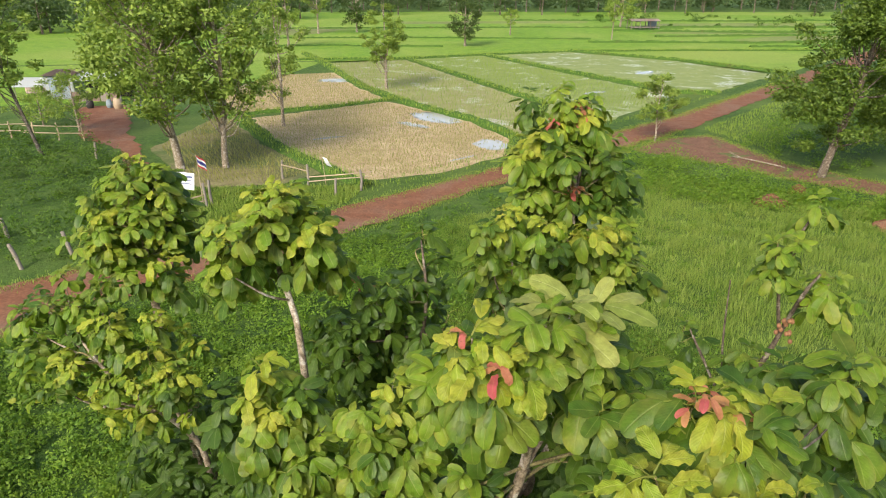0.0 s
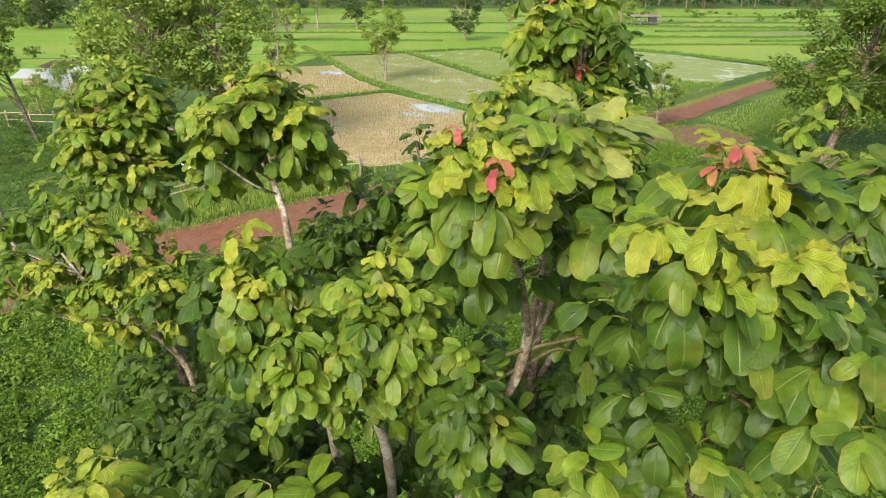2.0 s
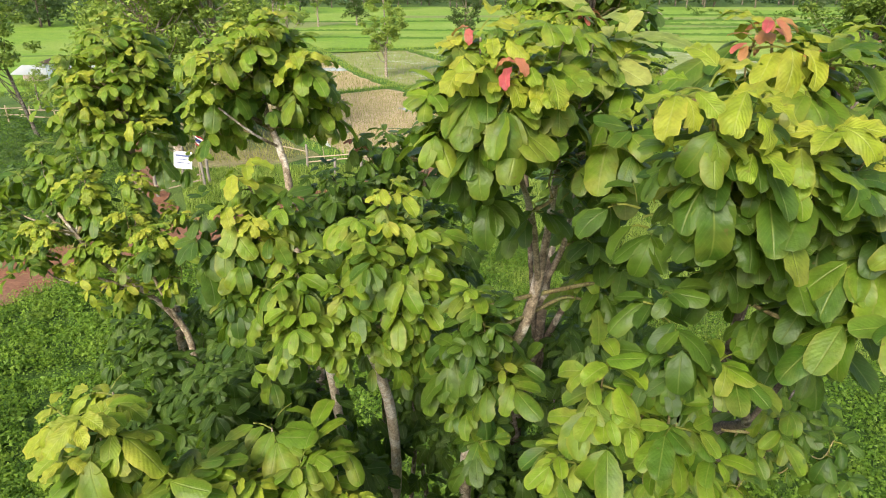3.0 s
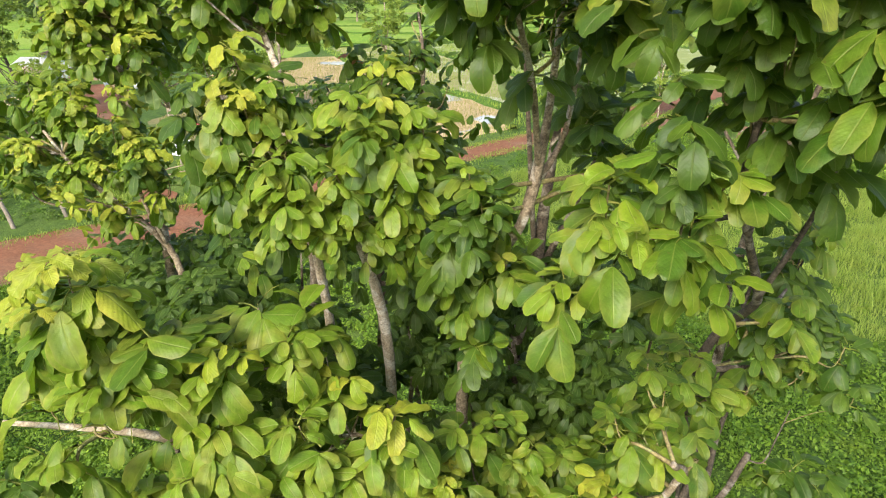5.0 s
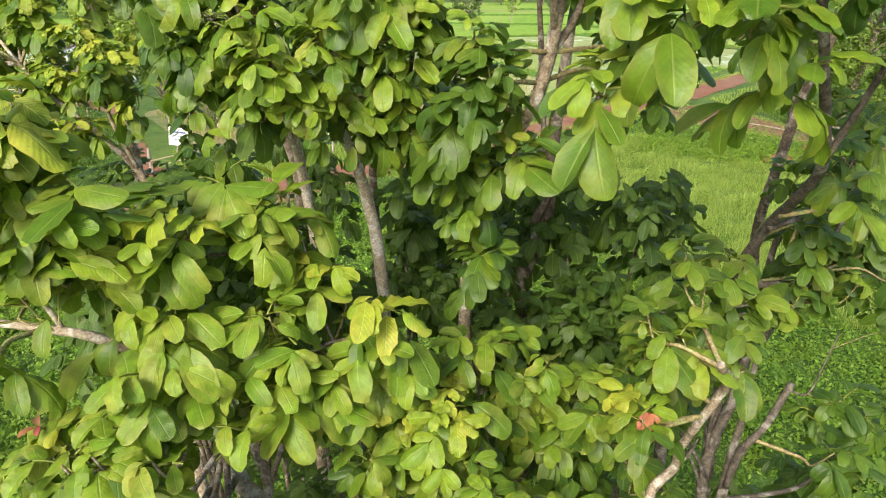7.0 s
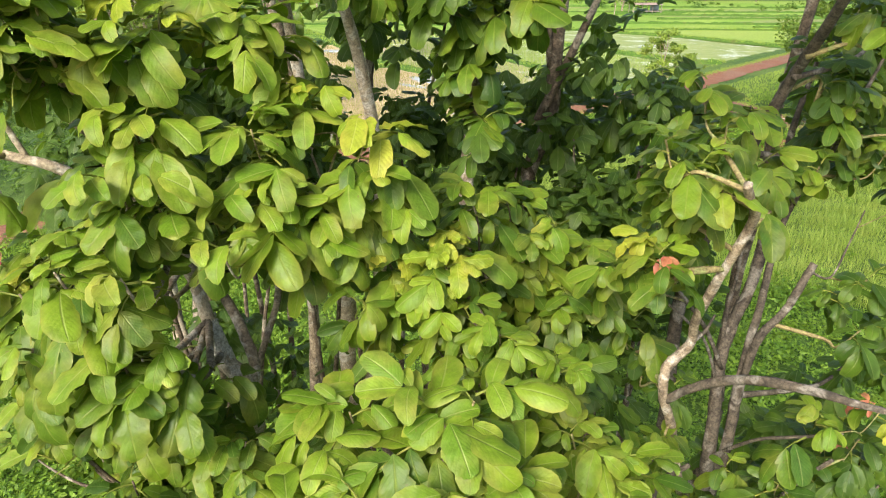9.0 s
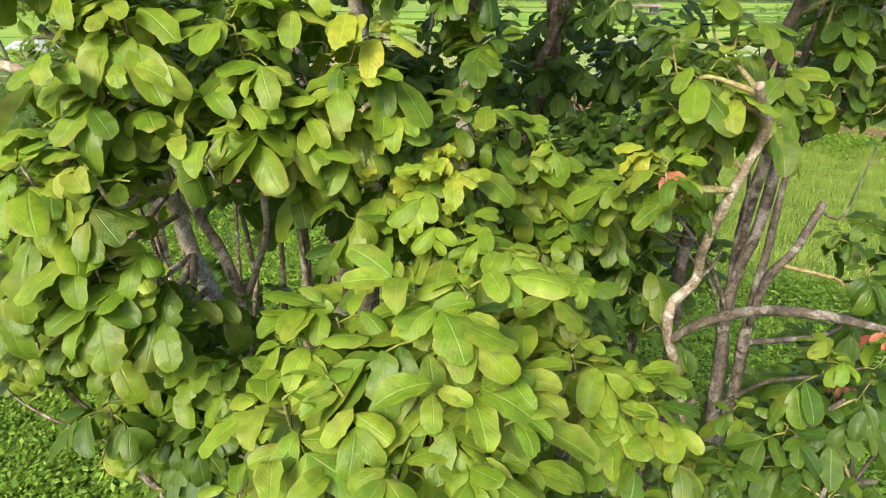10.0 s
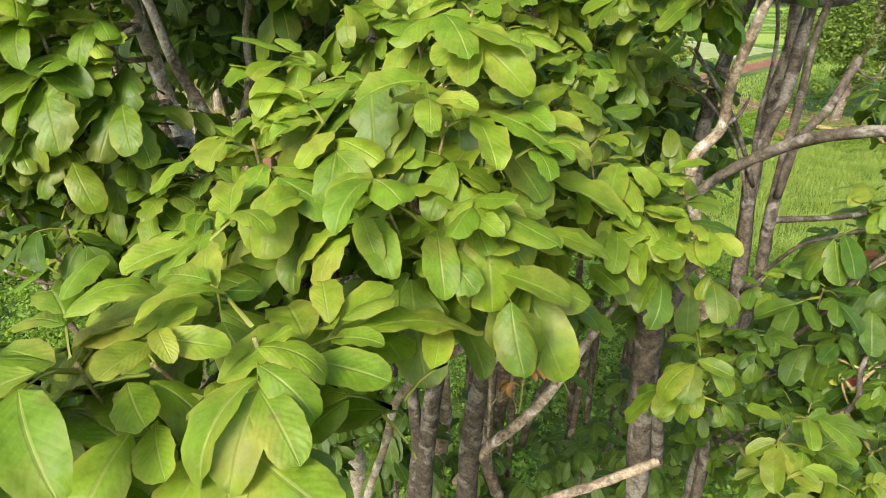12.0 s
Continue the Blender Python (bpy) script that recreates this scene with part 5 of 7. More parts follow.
near_tree(204, (0.45, 3.7, 0), [
    [(0.45, 3.7, -0.1, 0.0673), (0.45, 3.65, 5, 0.0551), (0.5, 3.6, 6.9, 0.0459), (0.63, 3.6, 7.74, 0.0367), (0.75, 3.7, 8.8, 0.0215), (0.82, 3.8, 9.8, 0.00857)],
    [(0.55, 3.6, 7.3, 0.0275), (0.85, 3.6, 8, 0.0184), (1, 3.5, 8.6, 0.00914)],
    [(0.6, 3.6, 7.6, 0.0184), (0.5, 3.5, 8.5, 0.0135), (0.4, 3.35, 9.3, 0.00734)],
], [
    (0.86, 3.92, 10.12, 2), (0.92, 4.0, 10.16, 1), (0.74, 3.9, 10.02, 2), (0.62, 3.91, 9.93, 4), (1.02, 4.05, 9.83, 0), (0.95, 4.0, 9.98, 2),
    (0.7, 3.85, 9.72, 0), (0.81, 3.7, 9.66, 2), (0.9, 3.85, 9.5, 0), (0.35, 3.3, 9.65, 4), (0.56, 3.17, 9.64, 4), (0.24, 3.25, 9.52, 4),
    (0.95, 3.5, 9.43, 2), (1.21, 3.74, 9.2, 0), (0.75, 3.5, 9.42, 0), (0.5, 3.3, 9.38, 0), (0.35, 3.4, 9.28, 0), (1.05, 3.6, 9.25, 0),
    (0.8, 3.5, 9.18, 0), (0.6, 3.5, 9.05, 5), (1.1, 3.7, 8.98, 5), (0.3, 3.5, 9.02, 5), (1.0, 3.5, 8.7, 5), (0.9, 3.6, 8.9, 5),
] + [
    (0.94, 3.60, 9.39, 2), (1.03, 3.60, 9.43, 2), (0.78, 3.90, 10.13, 2), (0.88, 3.90, 10.09, 2), (0.69, 3.85, 10.05, 2), (0.60, 3.80, 9.98, 4),
    (0.49, 3.70, 9.88, 4), (0.97, 3.90, 9.94, 1), (1.05, 3.90, 9.79, 0), (0.57, 3.70, 9.76, 1), (1.01, 3.80, 9.66, 0), (1.08, 3.80, 9.51, 0),
    (0.51, 3.60, 9.67, 1), (0.70, 3.90, 10.23, 1), (0.84, 3.50, 9.45, 2), (0.94, 3.50, 9.43, 2), (0.71, 3.60, 9.92, 0),
], "tall dark-stemmed tree with reddish new leaves at its top", 0.142, 24, BARK_DARK, 2.2, 0.3, 0.14, (), 0.25)
near_tree(205, (-0.1, 3.2, 0), [
    [(-0.1, 3.2, -0.1, 0.0504), (0.05, 3.1, 5.5, 0.04), (0.13, 3.0, 7.1, 0.034), (0.15, 2.95, 7.4, 0.031), (0.19, 2.87, 7.83, 0.03), (0.36, 2.7, 8.12, 0.028), (0.44, 2.7, 8.4, 0.026), (0.48, 2.66, 8.8, 0.0173), (0.45, 2.3, 9.45, 0.0101)],
    [(0.44, 2.7, 8.38, 0.02), (0.58, 2.8, 8.6, 0.0144), (0.6, 2.6, 9.2, 0.00864)],
    [(0.45, 2.7, 8.45, 0.0158), (0.36, 2.45, 8.9, 0.013), (0.16, 1.98, 9.4, 0.0072)],
], [
    (0.51, 2.2, 9.66, 6), (0.1, 1.92, 9.69, 2), (0.22, 1.83, 9.62, 2), (0.26, 1.86, 9.55, 4), (0.14, 1.86, 9.58, 4), (0.36, 1.96, 9.57, 1),
    (0.57, 2.09, 9.57, 1), (0.06, 2.0, 9.42, 0), (0.3, 2.05, 9.38, 5), (0.5, 2.2, 9.42, 0), (0.16, 2.1, 9.3, 5), (0.62, 2.3, 9.38, 0),
    (0.42, 2.3, 9.2, 5), (0.65, 2.5, 9.2, 5), (0.38, 2.0, 9.7, 1), (0.12, 2.52, 8.52, 0), (0.17, 2.48, 8.4, 5), (0.31, 2.58, 8.06, 0),
    (-0.06, 2.82, 8.06, 5), (0.18, 2.73, 7.6, 0), (0.17, 2.68, 7.95, 5), (0.7, 2.8, 8.7, 5), (0.9, 2.9, 8.75, 5), (0.75, 2.9, 8.45, 0),
] + [
    (0.05, 2.6, 8.25, 5), (0.25, 2.75, 8.3, 0), (0.1, 2.7, 7.75, 0), (0.87, 2.85, 8.5, 5), (0.7, 2.9, 8.95, 5), (0.05, 1.90, 9.63, 2),
    (0.14, 1.95, 9.63, 2),
], "tree with red and yellow young leaves at its crown", 0.18, 18, BARK_PALE, 1.3, 0.22, 0.12, (), 0, perk=0.25, fine=True)
near_tree(206, (1.2, 2.75, 0), [
    [(1.2, 2.75, -0.1, 0.04), (1.2, 2.75, 5.5, 0.034), (1.27, 2.72, 7.1, 0.028), (1.38, 2.6, 7.62, 0.024), (1.32, 2.25, 7.95, 0.02), (1.25, 2.07, 8.12, 0.017), (1.05, 1.85, 8.45, 0.014), (0.94, 1.74, 8.68, 0.0127), (0.9, 1.6, 9.1, 0.01), (0.85, 1.5, 9.5, 0.00686)],
    [(1.0, 1.8, 8.55, 0.0098), (0.8, 1.62, 8.6, 0.00784), (0.6, 1.5, 8.62, 0.0049)],
    [(1.25, 2.07, 8.1, 0.012), (1.28, 1.9, 8.5, 0.009), (1.2, 1.65, 8.95, 0.005)],
    [(1.36, 2.5, 7.7, 0.0123), (1.7, 2.7, 7.75, 0.00882), (2.05, 3.1, 7.85, 0.0049)],
], [
    (0.79, 1.56, 9.72, 2), (0.56, 1.32, 9.62, 4), (0.93, 1.5, 9.68, 4), (1.36, 1.9, 9.5, 0), (0.66, 1.34, 9.5, 4), (0.8, 1.34, 9.46, 1),
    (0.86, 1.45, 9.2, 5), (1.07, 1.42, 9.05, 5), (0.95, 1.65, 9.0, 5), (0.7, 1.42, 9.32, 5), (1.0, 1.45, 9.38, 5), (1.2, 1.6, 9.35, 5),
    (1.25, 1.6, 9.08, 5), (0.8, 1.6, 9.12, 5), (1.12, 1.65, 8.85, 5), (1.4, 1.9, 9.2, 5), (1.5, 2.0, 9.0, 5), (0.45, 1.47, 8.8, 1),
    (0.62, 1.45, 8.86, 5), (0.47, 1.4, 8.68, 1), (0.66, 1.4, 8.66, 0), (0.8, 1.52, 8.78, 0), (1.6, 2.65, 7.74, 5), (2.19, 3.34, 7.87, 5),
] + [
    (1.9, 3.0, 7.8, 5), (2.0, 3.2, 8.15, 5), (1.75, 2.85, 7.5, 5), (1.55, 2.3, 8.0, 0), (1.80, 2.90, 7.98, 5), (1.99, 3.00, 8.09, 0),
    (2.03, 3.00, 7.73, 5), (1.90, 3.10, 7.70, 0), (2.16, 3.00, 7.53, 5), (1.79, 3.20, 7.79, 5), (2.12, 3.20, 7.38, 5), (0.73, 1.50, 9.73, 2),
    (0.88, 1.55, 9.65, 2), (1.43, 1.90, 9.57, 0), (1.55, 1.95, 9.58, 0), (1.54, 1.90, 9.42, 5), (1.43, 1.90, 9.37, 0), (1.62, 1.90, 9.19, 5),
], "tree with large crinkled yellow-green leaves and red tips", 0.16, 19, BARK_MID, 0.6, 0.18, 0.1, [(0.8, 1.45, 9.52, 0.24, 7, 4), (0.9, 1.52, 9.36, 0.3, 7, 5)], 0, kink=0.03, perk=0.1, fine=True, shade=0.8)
sparse_tree = near_tree(207, (1.95, 3.8, 0), [
    [(1.95, 3.8, -0.1, 0.05), (1.95, 3.75, 6, 0.04), (2.0, 3.6, 8.1, 0.024), (2.1, 3.5, 8.6, 0.017), (2.16, 3.48, 8.85, 0.013), (2.14, 3.35, 9.1, 0.01), (2.24, 3.4, 9.2, 0.007)],
    [(2.13, 3.49, 8.75, 0.012), (2.08, 3.52, 9.1, 0.009), (2.18, 3.6, 9.35, 0.008), (2.3, 3.68, 9.5, 0.005)],
    [(2.0, 3.65, 8.0, 0.012), (1.88, 3.95, 8.3, 0.01), (1.82, 4.1, 8.45, 0.006)],
    [(1.98, 3.65, 7.9, 0.009), (2.0, 3.9, 8.4, 0.007), (2.04, 4.05, 8.85, 0.005)],
], [
    (2.33, 3.7, 9.58, 1), (2.01, 3.51, 9.4, 1), (2.32, 3.4, 9.2, 1), (2.12, 3.5, 9.38, 0), (2.2, 3.45, 9.15, 0), (2.05, 3.5, 8.6, 0),
    (1.95, 3.7, 8.45, 0), (1.81, 4.13, 8.48, 0), (2.1, 3.6, 8.4, 0),
], "sparse young tree with few leaves and clustered fruit", 0.155, 14, BARK_DARK, 1.2, 0.2, 0.1, (), 0.1)
near_tree(208, (-0.4, 3.4, 0), [
    [(-0.4, 3.4, -0.1, 0.08), (-0.55, 3.3, 6.3, 0.05), (-0.66, 3.2, 7.2, 0.032), (-0.69, 3.1, 7.75, 0.028), (-0.7, 2.85, 8.2, 0.022), (-0.8, 2.65, 8.6, 0.012)],
    [(-0.45, 3.4, 5.5, 0.045), (-0.33, 3.3, 6.6, 0.036), (-0.33, 3.2, 7.2, 0.032), (-0.36, 3.05, 7.6, 0.029), (-0.42, 2.9, 7.95, 0.025), (-0.5, 2.75, 8.2, 0.022), (-0.3, 2.65, 8.6, 0.012)],
], [
    (-0.94, 2.75, 9.02, 4), (-0.86, 2.62, 8.84, 4), (-0.79, 2.52, 8.53, 1), (-0.68, 2.62, 8.64, 1), (-0.49, 2.58, 8.5, 1), (-0.25, 2.7, 8.95, 4),
    (-0.34, 2.62, 8.67, 1), (-0.17, 2.6, 8.6, 1), (-0.32, 2.66, 8.22, 0), (-1.0, 2.7, 8.85, 4), (-0.95, 2.65, 8.6, 0), (-0.6, 2.5, 8.38, 0),
    (-0.45, 2.55, 8.3, 0), (-0.15, 2.65, 8.4, 0), (-1.0, 2.7, 8.4, 0), (-0.75, 2.5, 8.3, 0), (-0.1, 2.7, 8.75, 1), (-0.4, 2.65, 8.8, 1),
    (-0.75, 2.7, 8.85, 1),
], "pale-barked tree with dense hanging green leaves", 0.17, 21, BARK_PALE, 1.7, 0.22, 0.13, (), 0.4, shade=0.55, pale=(0, 1))
white_banded = near_tree(209, (-0.75, 2.75, 0), [
    [(-0.75, 2.75, -0.1, 0.065), (-0.8, 2.6, 4.5, 0.052), (-0.83, 2.35, 6, 0.044), (-0.82, 2.24, 6.46, 0.04), (-0.89, 2.26, 6.55, 0.034), (-0.93, 2.3, 6.64, 0.032), (-0.97, 2.33, 6.72, 0.03), (-1.03, 2.4, 6.87, 0.028), (-1.04, 2.28, 7.1, 0.023), (-1.07, 2.08, 7.4, 0.018), (-1.15, 1.95, 7.9, 0.0128)],
    [(-0.81, 2.25, 6.42, 0.028), (-0.78, 2.28, 6.52, 0.026), (-0.84, 2.38, 6.6, 0.024), (-0.91, 2.45, 6.71, 0.023), (-1, 2.5, 6.85, 0.02), (-1.1, 2.45, 7.2, 0.015), (-1.3, 2.2, 7.6, 0.009)],
    [(-0.79, 2.26, 6.48, 0.018), (-0.75, 2.36, 6.6, 0.016), (-0.7, 2.44, 6.77, 0.014), (-0.68, 2.4, 6.97, 0.013), (-0.62, 2.3, 7.15, 0.011), (-0.6, 2.1, 7.55, 0.008)],
] + [
    [(-1.04, 2.28, 7.1, 0.02), (-1.2, 2.05, 7.42, 0.018), (-1.38, 1.98, 7.52, 0.016), (-1.75, 1.9, 7.62, 0.0096)],
    [(-1.33, 2, 7.5, 0.0112), (-1.36, 1.99, 7.6, 0.0104), (-1.4, 1.97, 7.7, 0.0088)],
    [(-0.64, 2.33, 7.1, 0.012), (-0.5, 2.2, 7.3, 0.009), (-0.3, 2.05, 7.45, 0.006)],
], [
    (-1.3, 1.98, 8.37, 4), (-1.44, 1.88, 8.31, 4), (-1.24, 1.75, 8.4, 4), (-1.32, 1.73, 8.25, 4), (-1.19, 1.78, 8.27, 1), (-1.12, 1.93, 7.98, 1),
    (-1.25, 1.74, 7.92, 1), (-1.42, 1.67, 7.65, 1), (-0.77, 1.87, 8.0, 4), (-0.6, 2.01, 7.98, 1), (-0.41, 2.08, 7.73, 4), (-0.21, 1.98, 7.64, 4),
    (-0.42, 1.92, 7.4, 1), (-0.83, 1.78, 7.45, 1), (-0.76, 2.18, 8.04, 1), (-0.55, 2.13, 7.96, 0), (-0.82, 1.78, 7.72, 1), (-0.56, 1.86, 7.68, 1),
    (-1.06, 1.76, 7.37, 1), (-1.05, 1.99, 7.04, 1), (-1.39, 1.85, 7.21, 2), (-1.0, 1.85, 7.87, 1), (-0.51, 1.85, 7.46, 1), (-0.36, 1.90, 7.41, 1),
] + [
    (-0.24, 1.95, 7.49, 1), (-0.13, 2.00, 7.39, 1), (-0.89, 1.58, 7.32, 1), (-1.07, 1.58, 7.23, 1), (-1.18, 1.58, 7.09, 1), (-1.07, 1.58, 7.34, 1),
    (-0.40, 1.95, 7.35, 1), (-0.26, 2.00, 7.36, 1), (-0.88, 1.60, 7.04, 1), (-0.79, 1.65, 7.06, 1), (-1.00, 1.60, 6.94, 1), (-0.86, 1.62, 6.94, 1),
    (-0.95, 1.60, 7.06, 1), (-1.17, 1.75, 8.11, 1), (-1.14, 1.70, 7.96, 1), (-1.04, 1.75, 8.03, 1), (-1.24, 1.70, 7.84, 1),
], "forked pale-barked tree with bright green leaves", 0.195, 19, BARK_PALE, 0.5, 0.16, 0.12, [(-1.5, 1.9, 7.95, 0.14, 3, 1), (-1.3, 1.85, 7.2, 0.16, 4, 1), (-0.65, 1.8, 7.45, 0.15, 3, 1), (-0.95, 1.82, 7.62, 0.15, 3, 1)], 0.75, fine=True, shade=0.1, pale=(0, 3, 4))
part("lichen_band", tube_mesh("lichen_band", [(-0.88, 2.258, 6.53, 0.0365), (-0.9, 2.275, 6.57, 0.0362), (-0.93, 2.3, 6.64, 0.0350), (-0.957, 2.32, 6.69, 0.034), (-0.968, 2.328, 6.715, 0.031)], LICHEN, 12, 0.06, np.random.default_rng(6), (-0.75, 2.75, 0)), None, white_banded, "whitish lichen band")
near_tree(210, (0.1, 2.4, 0), [
    [(0.1, 2.4, -0.1, 0.06), (0.12, 2.2, 4.4, 0.046), (0.14, 1.95, 5.22, 0.04), (0.15, 1.9, 5.57, 0.038), (0.17, 1.8, 5.87, 0.034), (0.18, 1.66, 6.09, 0.026), (0.14, 1.47, 6.24, 0.017), (0.13, 1.42, 6.33, 0.013), (0.09, 1.34, 6.45, 0.011), (0.026, 1.22, 6.6, 0.009), (-0.02, 1.15, 6.75, 0.007)],
    [(0.14, 1.46, 6.25, 0.015), (0.07, 1.47, 6.2, 0.014), (-0.02, 1.5, 6.11, 0.013), (-0.1, 1.55, 5.97, 0.013), (-0.14, 1.62, 5.77, 0.013), (-0.23, 1.75, 5.41, 0.014), (-0.3, 1.95, 5, 0.016)],
    [(0.14, 1.46, 6.25, 0.015), (0.23, 1.48, 6.24, 0.014), (0.3, 1.52, 6.19, 0.012), (0.36, 1.54, 6.17, 0.009), (0.42, 1.5, 6.3, 0.006)],
] + [
    [(0.23, 1.48, 6.23, 0.007), (0.18, 1.5, 6.13, 0.006), (0.18, 1.52, 5.98, 0.005), (0.18, 1.55, 5.85, 0.004)],
    [(-0.06, 2.4, -0.1, 0.05), (-0.04, 2.2, 4.98, 0.042), (-0.01, 2.15, 5.46, 0.04), (0.02, 2.1, 5.76, 0.036), (0, 1.95, 6.1, 0.026), (-0.12, 1.6, 6.4, 0.016), (-0.33, 1.1, 6.55, 0.0096)],
    [(-0.12, 2.4, 4.2, 0.03), (-0.07, 2.3, 5.15, 0.028), (-0.09, 2.3, 5.46, 0.026), (-0.11, 2.3, 5.75, 0.018)],
    [(0.1, 2, 5.25, 0.02), (0.21, 1.9, 5.51, 0.02), (0.3, 1.9, 5.6, 0.019), (0.4, 1.92, 5.7, 0.018), (0.5, 1.95, 5.84, 0.017), (0.59, 2, 5.95, 0.016), (0.68, 2.02, 6.08, 0.014)],
    [(-0.3, 1.15, 6.52, 0.009), (-0.36, 0.85, 6.5, 0.007), (-0.38, 0.7, 6.56, 0.005)],
] + [
    [(0.15, 1.6, 5.38, 0.013), (0.36, 1.56, 5.575, 0.015), (0.55, 1.6, 5.62, 0.016), (0.67, 1.62, 5.66, 0.016), (0.75, 1.63, 5.69, 0.016)],
], [
    (-0.255, 1.46, 6.98, 1), (0.1, 1.3, 7.13, 1), (-0.3, 1.33, 6.93, 1), (-0.19, 1.17, 6.91, 1), (0.05, 1.17, 6.94, 1), (-0.02, 1.32, 7.08, 1),
    (-0.33, 1.18, 6.9, 1), (0.19, 1.26, 6.9, 1), (0.07, 1.22, 6.74, 0), (-0.08, 1.03, 6.83, 1), (-0.34, 0.94, 6.77, 0), (-0.37, 0.71, 6.69, 1),
    (-0.22, 0.73, 6.73, 1), (-0.43, 0.66, 6.72, 1), (-0.3, 0.67, 6.62, 1), (-0.15, 0.81, 6.63, 1), (0, 1.1, 6.73, 1), (0.1, 1.1, 6.76, 1),
    (0.25, 1.34, 6.5, 1), (-0.52, 0.73, 6.52, 1), (-0.05, 1.17, 6.8, 0), (0.27, 1.5, 6.14, 3),
], "tree with glossy bright green leaves on bent branches", 0.205, 15, BARK_MID, 0.6, 0.1, 0.1, (), 0.7, perk=0.3, kink=0.02, fine=True, shade=0.15, pale=(1, 2, 3, 6, 8), pale_bark=BARK_PALE)
